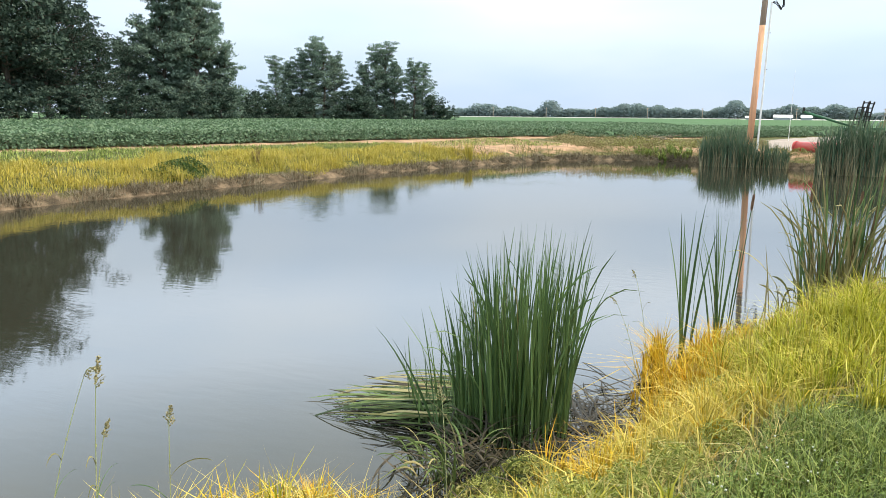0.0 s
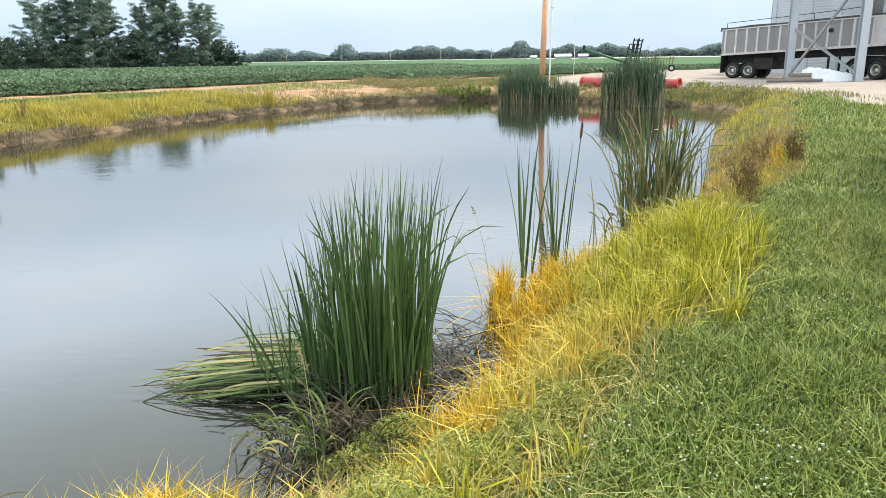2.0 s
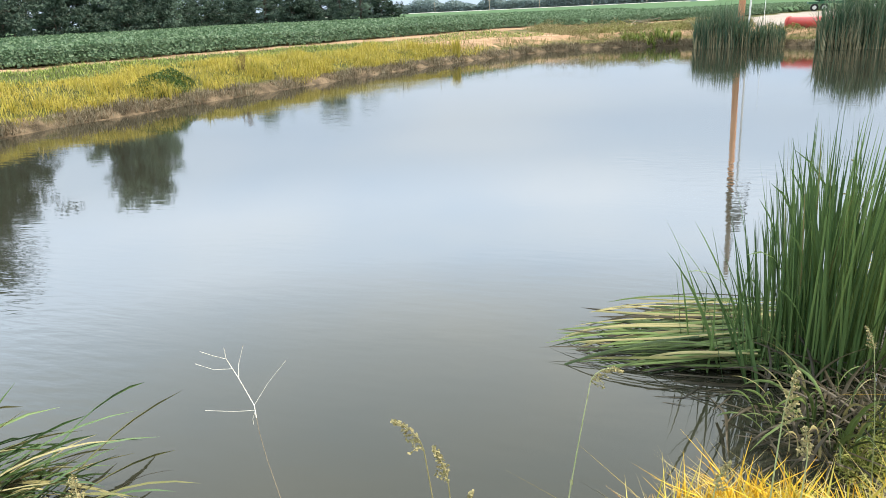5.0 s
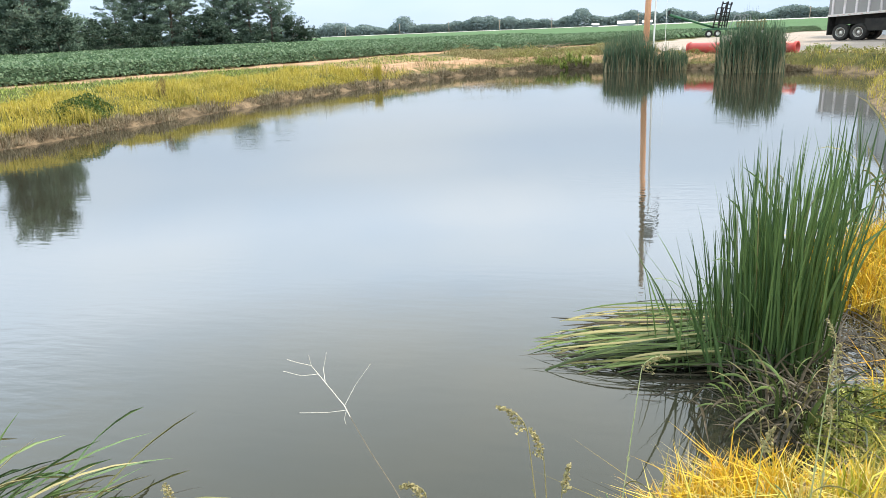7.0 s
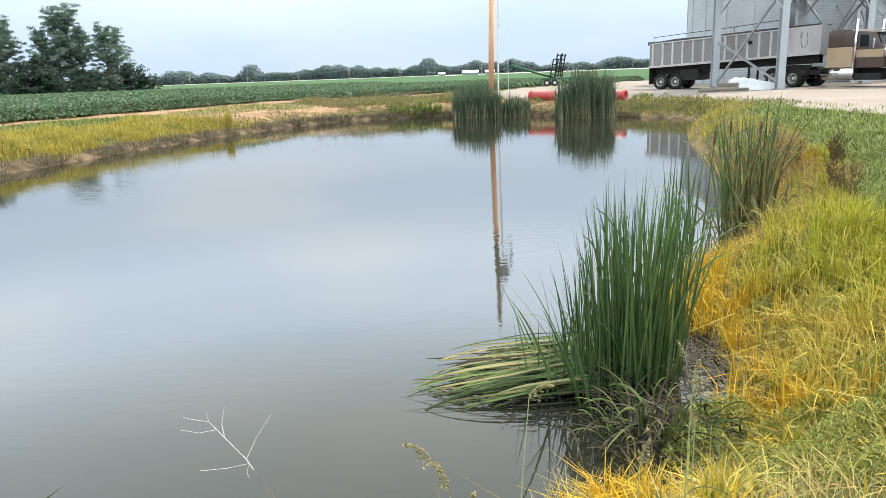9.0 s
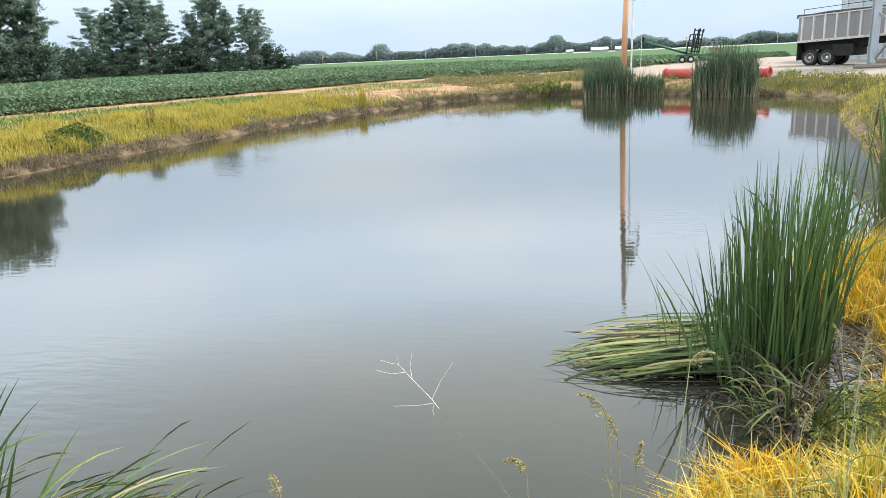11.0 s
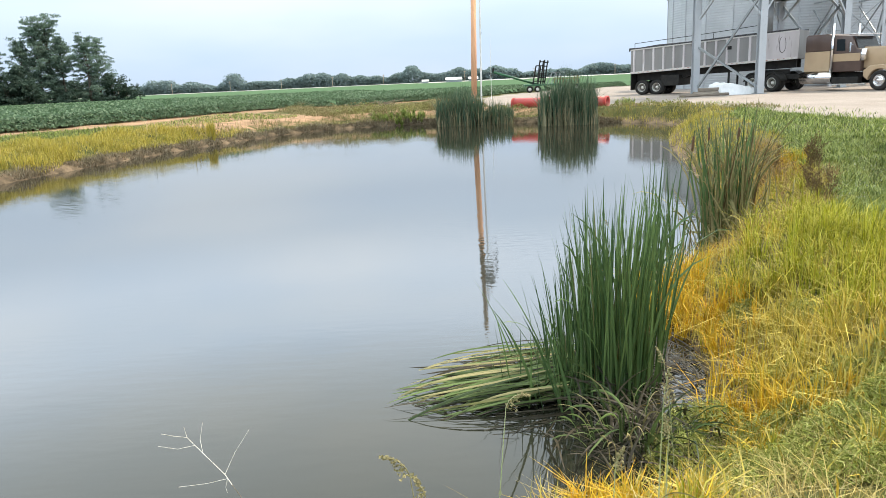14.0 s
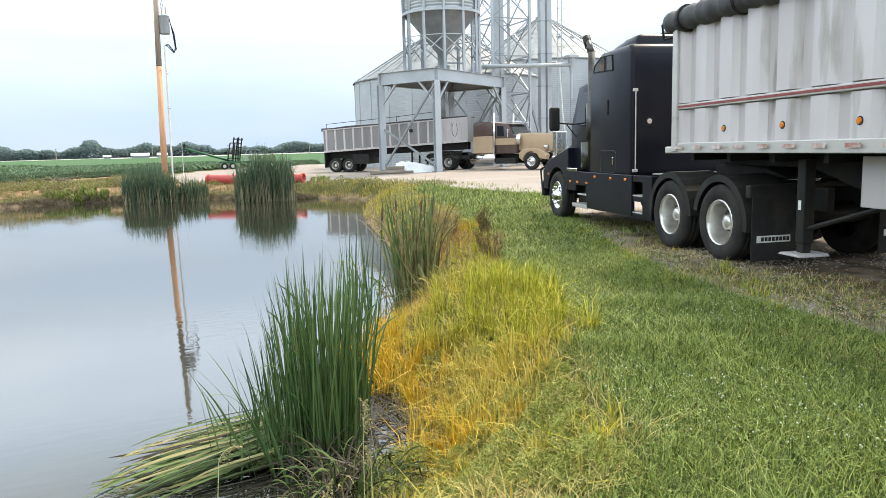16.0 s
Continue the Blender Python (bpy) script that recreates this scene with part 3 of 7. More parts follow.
# ---- bean field ----
fx = np.concatenate([-growing(30, 900, 0.9, 1.10)[::-1], steps((-29.4, -12.6, 0.6), (-12.5, 26, 0.6), (26, 60, 2.0)), growing(60, 900, 2.5, 1.15)])
fy = np.concatenate([steps((-40, 0, 2.0), (0, 60, 0.8), (60, 96, 0.7), (96, 130, 1.6)), growing(130, 640, 2.5, 1.12)])
FX, FY = np.meshgrid(fx, fy)
fedge = line_dist(FX, FY, FIELD_EDGE[:14])
RISE = 0.30 * smooth01((-FX - 6) / 6)
FZ = RISE + 0.02 + smooth01(fedge / np.where(FY > 85, 3.0, 0.9)) * (0.48 + 0.07 * wobble(FX, FY, 1.6) + 0.05 * wobble(FX, FY, 4.1, 1.0))
fv = np.stack([FX, FY, FZ], -1).reshape(-1, 3)
mx_, my_ = len(fx), len(fy)
ii = (np.arange(my_ - 1)[:, None] * mx_ + np.arange(mx_ - 1)[None]).ravel()
fq = np.stack([ii, ii + 1, ii + 1 + mx_, ii + mx_], -1)
cen = fv[fq].mean(1)
okq = inside_poly(cen[:, 0], cen[:, 1], FIELD_EDGE) & (line_dist(cen[:, 0], cen[:, 1], FIELD_EDGE[:14]) > 0.45)
canopy = np_object("soybean_canopy", fv, CANOPY, quads=fq[okq])
tagged(canopy, "level green soybean field reaching to the distant trees", "crop field", kind="stuff")


def leaf_cards(centres, size, mat, name, up=0.5, parent=None, slim=0.38):
    """Small folded leaves: two triangles each, set at many tilts."""
    n = len(centres)
    nrm = rng.normal(0, 1, (n, 3)) + [0, 0, up]
    nrm /= np.linalg.norm(nrm, axis=1)[:, None]
    a = np.cross(nrm, rng.normal(0, 1, (n, 3)))
    a /= np.linalg.norm(a, axis=1)[:, None] + 1e-9
    b = np.cross(nrm, a)
    s = (size * rng.uniform(0.6, 1.4, n))[:, None]
    v = np.stack([centres - a * s * 0.6, centres + b * s * slim + nrm * s * 0.1, centres + a * s * 0.6, centres - b * s * slim + nrm * s * 0.1], 1).reshape(-1, 3)
    k = np.arange(n)[:, None] * 4
    return np_object(name, v, mat, tris=np.concatenate([k + [0, 1, 2], k + [0, 2, 3]]), parent=parent)


edge = FIELD_EDGE[:13]
bx, by = rng.uniform(-75, 12, 430000), rng.uniform(0, 110, 430000)
bd = line_dist(bx, by, edge)
ok = inside_poly(bx, by, FIELD_EDGE) & (rng.random(len(bx)) < np.clip(1.5 / (0.15 + 0.16 * bd), 0.03, 1))
bx, by, bd = bx[ok], by[ok], bd[ok]
eline = spline(edge[1:12], 30, False)
# plants along the field's edge, from the soil up to the canopy's height
ne = 58000
ek = rng.integers(0, len(eline) - 1, ne)
tang = eline[ek + 1] - eline[ek]
ef = rng.random(ne)[:, None]
inward = np.stack([-tang[:, 1], tang[:, 0]], -1) / (np.linalg.norm(tang, axis=1)[:, None] + 1e-9)
depth_in = rng.uniform(-0.15, 1.3, ne)
epos = eline[ek] + tang * ef + inward * (depth_in + 0.15 * wobble(eline[ek][:, 0] + tang[:, 0] * ef[:, 0], eline[ek][:, 1] + tang[:, 1] * ef[:, 0], 3.0))[:, None]
bx, by = np.append(bx, epos[:, 0]), np.append(by, epos[:, 1])
bz = np.append(0.5 + rng.normal(0.03, 0.07, len(bd)), np.clip(0.2 + 0.55 * depth_in, 0.08, 0.58) * rng.random(ne) ** 0.4 + 0.02)
bd = np.append(bd, np.zeros(ne))
bz = bz + 0.30 * smooth01((-bx - 6) / 6)
beans = leaf_cards(np.stack([bx, by, bz], -1), np.where(bd < 8, 0.105, 0.17), BEAN, "soybean_leaves", 1.2)
tagged(beans, "broad green soybean leaves at the field's edge", "soybean crop", kind="stuff")

# ---- trees ----
def make_tree(name, height, spread, seed, leaves=3000, leaf=0.42, conic=0.0, low=0.12):
    r = np.random.default_rng(seed)
    t = empty(name, Matrix(), "", "tree")
    trunk_top = height * 0.75
    bm = bmesh.new()

    def limb(a, b, r0, r1, sides=6):
        a, b = Vector(a), Vector(b)
        q = (b - a).to_track_quat("Z", "Y").to_matrix()
        rings = []
        for c, rr in ((a, r0), (b, r1)):
            rings.append([bm.verts.new(c + q @ Vector((rr * math.cos(2 * math.pi * k / sides), rr * math.sin(2 * math.pi * k / sides), 0))) for k in range(sides)])
        for k in range(sides):
            bm.faces.new((rings[0][k], rings[0][(k + 1) % sides], rings[1][(k + 1) % sides], rings[1][k]))

    pts = [Vector((0, 0, -0.2))]
    for k in range(1, 6):
        pts.append(Vector((r.normal(0, 0.12) * k * 0.4, r.normal(0, 0.12) * k * 0.4, trunk_top * k / 5)))
    for k in range(5):
        limb(pts[k], pts[k + 1], height * 0.022 * (1 - k / 6), height * 0.022 * (1 - (k + 1) / 6), 8)
    centres = []
    nb = int(24 + 1.9 * height)
    for k in range(nb):
        f = low + (0.99 - low) * (k + r.uniform(0, 1)) / nb
        z = height * f
        prof = (1 - conic) * math.sin(math.pi * min(1, 0.12 + f * 0.86)) ** 0.6 + conic * (1.06 - f)
        rad = spread * prof * r.uniform(0.45, 1.25)
        az = r.uniform(0, 2 * math.pi)
        end = Vector((math.cos(az) * rad, math.sin(az) * rad, z + r.uniform(-0.2, 0.5)))
        st = Vector((0, 0, min(trunk_top, z * 0.80)))
        limb(st, end, height * 0.005, height * 0.0015, 4)
        for q in range(4):
            c = st.lerp(end, 0.4 + 0.22 * q) + Vector(r.normal(0, 0.18, 3))
            centres.append((c, (0.45 + 0.6 * r.random()) * spread * 0.24))
    part("trunk", bm, BARK, t)
    cen = np.array([c for c, _ in centres])
    rad = np.array([s for _, s in centres])
    pick = r.integers(0, len(cen), leaves)
    u = r.normal(0, 1, (leaves, 3))
    u /= np.linalg.norm(u, axis=1)[:, None]
    # leafy sprays lie flat along the boughs, with gaps between them
    pos = cen[pick] + u * (rad[pick] * r.random(leaves) ** 0.5)[:, None] * [1.15, 1.15, 0.45]
    # round crowns and bushes take the shade-darkened leaf colour
    leaf_cards(pos, np.full(leaves, leaf), SHADED_LEAF if conic == 0 else LEAF, "crown", 0.9, t)
    return t


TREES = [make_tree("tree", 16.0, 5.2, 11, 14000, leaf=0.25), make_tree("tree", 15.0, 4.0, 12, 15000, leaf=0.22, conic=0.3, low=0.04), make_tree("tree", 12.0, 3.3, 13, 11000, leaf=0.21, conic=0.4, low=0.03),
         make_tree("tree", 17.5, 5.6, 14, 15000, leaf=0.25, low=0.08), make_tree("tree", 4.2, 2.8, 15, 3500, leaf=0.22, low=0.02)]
TREE_LABELS = ["tall full-leaved broadleaf tree at the wood's edge, green darkened for shade", "tall pointed dark green tree beyond the bean field", "small cone-shaped green tree at the end of the row",
               "large spreading tree in the wood, leaf colour darkened for shade", "low round green bush under the trees"]
# azimuth in degrees from north, distance, kind, scale
EYE0 = (2.4, -0.3)
WOOD = [(-64, 92, 3, 1.5), (-61, 97, 0, 1.6), (-58.5, 96, 3, 1.6), (-56, 99, 0, 1.65), (-53.8, 97, 3, 1.5), (-51.4, 99, 0, 1.2), (-49.6, 100, 3, 0.85), (-48.0, 103, 0, 0.7),
        (-60, 106, 0, 1.7), (-56, 108, 3, 1.6), (-53.4, 110, 3, 1.4), (-50, 112, 0, 0.8), (-46.2, 110, 0, 0.7)]
MIDDLE_ROW = [(-44.9, 112, 2, 1.2), (-43.9, 112, 1, 1.3), (-42.8, 113, 1, 1.5), (-41.7, 112, 1, 1.42), (-40.7, 114, 2, 1.35), (-39.6, 113, 2, 0.95), (-46.5, 116, 1, 0.8), (-42.2, 118, 1, 1.4)]
FAR_ROW = [(-35.9, 148, 1, 0.85), (-35.0, 150, 2, 1.0), (-34.0, 151, 1, 0.92), (-33.2, 150, 1, 1.12), (-32.4, 148, 1, 1.02), (-31.5, 150, 2, 1.15), (-29.3, 149, 2, 1.0), (-28.4, 150, 1, 1.03),
           (-27.7, 152, 1, 1.08), (-27.0, 149, 2, 1.05), (-25.5, 147, 2, 1.05), (-24.8, 150, 1, 0.80)]
BUSHES = [(-24.0, 148, 1.3), (-23.2, 148, 0.9), (-38.6, 125, 1.2), (-37.8, 130, 1.1), (-37, 135, 1.3), (-36.2, 138, 1.2), (-35, 142, 1.2), (-33.8, 142, 1.1), (-30.5, 143, 1.4), (-30.0, 146, 1.6),
          (-29, 143, 1.2), (-26.5, 143, 1.0), (-58, 86, 1.0), (-55, 87, 1.2), (-52, 88, 0.9), (-49, 91, 1.1), (-46.5, 97, 1.2), (-44.5, 100, 0.9), (-42, 103, 1.1), (-40, 107, 1.2)]
placed = []
for az, dist, kind, s in WOOD + MIDDLE_ROW + FAR_ROW + [(az, dist, 4, s) for az, dist, s in BUSHES]:
    a = radians(az)
    placed.append((EYE0[0] + dist * math.sin(a), EYE0[1] + dist * math.cos(a), kind, s))
first = set()
for x, y, kind, s in placed:
    m = Matrix.Translation((x, y, 0)) @ Matrix.Rotation(rng.uniform(0, 6.28), 4, "Z")
    if kind in first:
        ob = copy_thing(TREES[kind], m)
    else:
        first.add(kind)
        ob = TREES[kind]
        ob.matrix_world = m
    ob.scale = (s, s, s)
    tagged(ob, TREE_LABELS[kind], "tree" if kind != 4 else "bush", "trees beyond the bean field")
    if kind == 4:
        ob.name = "bush"

# distant wood along the horizon
n = 140000
tx = rng.uniform(-620, 900, n)
ty = 655 + 0.02 * tx + rng.uniform(0, 30, n)
top = 7.5 + 2.0 * wobble(tx, 0 * tx, 0.045) + 1.8 * wobble(tx, 0 * tx, 0.15, 2.0) + 1.6 * wobble(tx, 0 * tx, 0.41, 1.0) + 3.0 * np.exp(-((tx + 30) / 60) ** 2) + 5.0 * np.clip(wobble(tx, 0 * tx, 0.11, 7.0) - 0.62, 0, 1) * 2 + sum(h * np.exp(-((tx - c) / w) ** 4) for c, w, h in ((-176, 7, 6.5), (-16, 7, 6.0), (-240, 9, 5.0), (-210, 6, 3.0), (-95, 30, 2.5), (60, 9, 3.5), (150, 14, 4.0)))
tz = np.clip(top, 2.5, None) * rng.random(n)
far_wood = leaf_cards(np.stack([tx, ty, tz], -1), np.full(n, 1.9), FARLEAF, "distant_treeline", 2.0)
tagged(far_wood, "long low line of distant green trees tinted pale for haze", "treeline", kind="stuff")

# ---- cattails ----
def leaf_mesh(name, seed, bend, width=0.0088, arch=False, segs=8, twist=1.0, taper=0.17):
    """A long folded leaf of length 1, rising from the origin and bending towards +x."""
    r = np.random.default_rng(seed)
    s = np.linspace(0, 1, segs + 1)
    th = (0.03 + bend * s ** 2) if not arch else (0.45 + bend * s ** 1.1)
    px = np.concatenate([[0], np.cumsum(np.sin((th[1:] + th[:-1]) / 2)) / segs])
    pz = np.concatenate([[0], np.cumsum(np.cos((th[1:] + th[:-1]) / 2)) / segs])
    w = width * (0.75 + 0.25 * np.sin(np.pi * np.clip(s * 1.6, 0, 1))) * np.clip((1.0 - s) / taper, 0.03, 1) ** 0.8
    tw = r.uniform(0.4, 1.6) * s * twist + r.uniform(0, 6.28) * (0 if arch or twist < 1 else 1)
    v = []
    for k in range(segs + 1):
        t_ = np.array([math.sin(th[k]), 0, math.cos(th[k])])
        n0 = np.array([math.cos(th[k]), 0, -math.sin(th[k])])
        a = np.array([0, 1, 0]) * math.cos(tw[k]) + n0 * math.sin(tw[k])
        b = np.cross(t_, a)
        c = np.array([px[k], (0.02 if twist == 1 else 0.045) * math.sin(3 * s[k] + seed), pz[k]])
        v += [c - a * w[k], c + b * w[k] * 0.45, c + a * w[k]]
    q = []
    for k in range(segs):
        i = k * 3
        q += [(i, i + 1, i + 4, i + 3), (i + 1, i + 2, i + 5, i + 4)]
    me = mesh_np(name, v, quads=q)
    me.polygons.foreach_set("use_smooth", np.ones(len(me.polygons), bool))
    return me


UPRIGHT = [leaf_mesh("leaf", 20 + k, b, 0.0105, taper=0.34) for k, b in enumerate((0.05, 0.10, 0.16, 0.22, 0.30, 0.12, 0.4, 0.08))]
ARCHED = [leaf_mesh("leaf", 40 + k, b, 0.022, True) for k, b in enumerate((1.3, 1.7, 2.0, 1.1, 1.5))]
FLAT = [leaf_mesh("leaf", 60 + k, b, 0.0108, twist=0.5) for k, b in enumerate((0.2, 0.32, 0.42, 0.1, 0.5))]
BENT = [leaf_mesh("leaf", 80 + k, b, 0.0105) for k, b in enumerate((0.9, 1.3, 1.7))]


def with_mat(meshes, mat):
    out = []
    for me in meshes:
        c = me.copy()
        c.materials.append(mat)
        out.append(c)
    return out


UP_G, UP_F = with_mat(UPRIGHT, REED), with_mat(UPRIGHT, FADED)
UP_D = UP_F + with_mat(UPRIGHT, BROWN)
AR_G, AR_F = with_mat(ARCHED, REED), with_mat(ARCHED, FADED)
FL_G, FL_F = with_mat(FLAT, MATLEAF), with_mat(FLAT, FADED)
BE_G, BE_F = with_mat(BENT, REED), with_mat(BENT, FADED)
WET_SHADE_LEAVES = with_mat(FLAT, WET_SHADE_LEAF)
AR_M, BE_M = with_mat(ARCHED, MATLEAF), with_mat(BENT, MATLEAF)


def add_leaf(parent, me, base, length, az, tilt=0.0, wide=1.0, name="leaf"):
    ob = new(name, me)
    ob.parent = parent
    loc = Vector(base) - parent.location
    ob.matrix_basis = Matrix.LocRotScale(loc, Euler((0, tilt, az)), (length * wide, length * wide, length))
    return ob


def base_z(x, y):
    return max(float(ground_z(np.array([x]), np.array([y]))[0]), WATER) - 0.04


def cattail_clump(centre, axis, radii, n, heights, label, spread=0.16, bent=0.1, dry=0.05, lean=(0, 0), up=(UP_G, UP_F), wide=(0.5, 0.88), group="cattails in the pond", shape=((0.0, 1.0), (1.0, 1.0))):
    t = empty("cattail_clump", Matrix.Translation((*centre, WATER)), label, "cattails", group)
    ca, sa = math.cos(axis), math.sin(axis)
    for k in range(n):
        r, a = math.sqrt(rng.random()), rng.uniform(0, 2 * math.pi)
        u, v = r * math.cos(a), r * math.sin(a)
        x, y = centre[0] + ca * u * radii[0] - sa * v * radii[1], centre[1] + sa * u * radii[0] + ca * v * radii[1]
        out = math.atan2(y - centre[1] + lean[1], x - centre[0] + lean[0])
        h = heights[0] + (heights[1] - heights[0]) * (1 - 0.55 * r * rng.random()) * rng.uniform(0.45, 1.0) ** 0.7
        h *= float(np.interp(x, shape[0], shape[1]))
        pool = up[1] if rng.random() < dry else up[0]
        if rng.random() < bent:
            pool = BE_F if rng.random() < dry * 4 else BE_G
        az = out + rng.normal(0, 0.9)
        add_leaf(t, pool[int(rng.integers(len(pool)))], (x, y, base_z(x, y)), h, az, abs(rng.normal(0, spread)) * (0.35 + r), rng.uniform(*wide))
    return t


def spike(parent, x, y, h, az, tilt):
    """A cattail's stalk with its brown seed head."""
    bm = bmesh.new()
    bmesh.ops.create_cone(bm, segments=6, radius1=0.006, radius2=0.004, depth=h, matrix=Matrix.Translation((0, 0, h / 2)))
    st = part("stalk", bm, REED, parent)
    bm = bmesh.new()
    bmesh.ops.create_uvsphere(bm, u_segments=8, v_segments=8, radius=1)
    for v in bm.verts:
        v.co = Vector((v.co.x * 0.014, v.co.y * 0.014, (abs(v.co.z) ** 0.5 * math.copysign(1, v.co.z)) * 0.085))
    hd = part("seed_head", bm, SPIKE, st, "brown velvety seed head", True)
    hd.location = (0, 0, h - 0.14)
    st.matrix_basis = Matrix.LocRotScale(Vector((x, y, base_z(x, y))) - parent.location, Euler((0, tilt, az)), None)


main_clump = cattail_clump((0.86, 4.62), 0.55, (0.45, 0.31), 320, (0.72, 1.74), "dense upright clump of green cattail leaves in shallow water", spread=0.06, bent=0.05, dry=0.03, wide=(0.42, 0.78), shape=((0.4, 0.7, 0.95), (0.66, 0.92, 1.0)))
for k in range(48):
    x, y = 0.44 + rng.normal(0, 0.15), 4.56 + rng.normal(0, 0.18)
    pool = UP_G if rng.random() < 0.93 else BE_G
    add_leaf(main_clump, pool[int(rng.integers(len(pool)))], (x, y, base_z(x, y)), rng.uniform(0.4, 0.95) + 0.25 * (x - 0.1), 3.1 + rng.normal(0, 0.9), abs(rng.normal(0.08, 0.14)), rng.uniform(0.8, 1.25))
second = cattail_clump((3.32, 8.62), 0.55, (0.40, 0.22), 128, (0.9, 2.05), "tall cattail clump with bent tips and dry tan lower leaves", spread=0.08, bent=0.38, dry=0.42, wide=(0.55, 0.9), up=(UP_G, UP_D))
for k in range(150):
    x, y = 3.30 + rng.normal(0, 0.30), 8.45 + rng.normal(0, 0.22)
    pool = AR_F if rng.random() < 0.6 else UP_F
    add_leaf(second, pool[int(rng.integers(5))], (x, y, base_z(x, y) + 0.05), rng.uniform(0.4, 1.0), rng.uniform(0, 6.28), rng.uniform(-0.4, 0.1) if pool is AR_F else rng.normal(0, 0.22), 0.5 if pool is AR_F else 1.3)
for x, y, h, az, ti in ((2.95, 8.35, 1.72, 1.0, 0.05), (3.4, 8.75, 1.62, 0.3, 0.08), (3.7, 9.1, 1.5, 0.2, 0.1)):
    spike(second, x, y, h, az, ti)
cattail_clump((1.88, 6.95), 0.0, (0.07, 0.05), 9, (1.15, 1.66), "sparse stand of a few thin cattail leaves", spread=0.035, bent=0.0, wide=(0.7, 1.0))
single_b = cattail_clump((2.22, 7.25), 0.0, (0.09, 0.06), 14, (0.8, 1.62), "sparse cattail stand with one tall brown seed head", spread=0.07, bent=0.08, dry=0.2, wide=(0.65, 0.95))
spike(single_b, 2.27, 7.3, 1.7, 0.2, 0.09)
cattail_clump((4.35, 11.3), 0.6, (0.22, 0.12), 16, (0.8, 1.5), "thin cattail leaves at the grassy edge", spread=0.15, bent=0.15)
left_clump = cattail_clump((-3.75, 1.80), 0.2, (0.5, 0.25), 84, (0.55, 1.08), "loose clump of broad green cattail leaves close to the bank", spread=0.28, bent=0.15, dry=0.04, wide=(1.1, 1.7))
for k in range(170):
    x, y = -3.15 + rng.normal(0, 0.24), 1.85 + rng.normal(0, 0.14)
    pool = AR_F if rng.random() < 0.35 else AR_G
    add_leaf(left_clump, pool[int(rng.integers(5))], (x, y, WATER - 0.02), rng.uniform(0.35, 0.68), rng.normal(0.4, 0.7), rng.uniform(-0.3, 0.2), rng.uniform(1.2, 1.8))
    # a near-black leaf below each arch paints the shade under it
    add_leaf(left_clump, WET_SHADE_LEAVES[int(rng.integers(5))], (x, y, WATER + 0.01 + 0.1 * rng.random()), rng.uniform(0.2, 0.5), rng.normal(0.2, 0.8), rng.uniform(0.7, 1.5), 1.8)

# flattened leaves on the water beside the main clump
flat = empty("flattened_cattails", Matrix.Translation((0.0, 4.8, WATER)), "flattened mat of green and straw cattail leaves lying on the water", "cattails", "cattails in the pond")
for k in range(330):
    f, layer = rng.random(), rng.random()
    y = 4.34 + 0.86 * f + rng.normal(0, 0.05)
    x = 0.42 + 0.35 * f + rng.uniform(-0.35, 0.35)
    length = rng.uniform(0.62, 1.12) * (1.06 - 0.2 * abs(f - 0.4))
    # mostly low: wet black leaves painting the mat's shade; green above, straw on top
    pool = WET_SHADE_LEAVES if layer < 0.34 else FL_G if layer < 0.90 else FL_F
    z0 = 0.005 + 0.20 * np.clip(layer + rng.normal(0, 0.3), 0, 1) ** 1.3
    add_leaf(flat, pool[int(rng.integers(5))], (x, y, WATER + z0), length, math.pi + 0.17 * (0.42 - f) + rng.normal(0, 0.11), math.pi / 2 + 0.7 * z0 / length - rng.uniform(0.03, 0.15), rng.uniform(0.7, 1.5))
# dark broken leaves half sunk before the mat
for k in range(24):
    add_leaf(flat, WET_SHADE_LEAVES[int(rng.integers(5))], (rng.uniform(0.05, 0.5), rng.uniform(3.85, 4.3), WATER + 0.004), rng.uniform(0.25, 0.6), math.pi + rng.normal(0.1, 0.55), math.pi / 2 - rng.uniform(-0.01, 0.05), rng.uniform(0.7, 1.1))
# a few loose, half-sunk leaf tips beyond the mat
for x, y, az in ((0.15, 5.75, 2.7), (0.35, 5.95, 2.5), (0.05, 5.55, 2.9), (0.55, 6.1, 2.3), (-0.25, 3.9, 3.6), (0.05, 3.75, 3.9), (0.25, 3.7, 3.5)):
    add_leaf(flat, FL_G[2], (x, y, WATER - 0.01), 0.35, az, math.pi / 2 - 0.12, 1.6)
# arching leaves hanging over the clump's foot
foot = empty("drooping_cattails", Matrix.Translation((0.75, 4.05, WATER)), "arching faded cattail leaves drooping over the clump's foot", "cattails", "cattails in the pond")
for k in range(95):
    a_, q = rng.uniform(0, 6.28), 0.30 * math.sqrt(rng.random())
    x, y = 0.82 + 1.25 * q * math.cos(a_), 3.66 + q * math.sin(a_)
    out = math.atan2(y - 3.78, x - 0.82) + rng.normal(0, 0.5)
    faded = rng.random() < 0.26
    foot_z = max(base_z(x, y), WATER) + 0.14 * rng.random()
    if rng.random() < 0.7:
        pool = AR_F if faded else AR_M
        add_leaf(foot, pool[int(rng.integers(5))], (x, y, foot_z), rng.uniform(0.25, 0.52), out, rng.uniform(-0.45, 0.25), rng.uniform(0.45, 0.8))
    else:
        pool = BE_F if faded else BE_M
        add_leaf(foot, pool[int(rng.integers(3))], (x, y, foot_z), rng.uniform(0.25, 0.55), out, rng.uniform(0.0, 0.6), rng.uniform(1.3, 2.2))
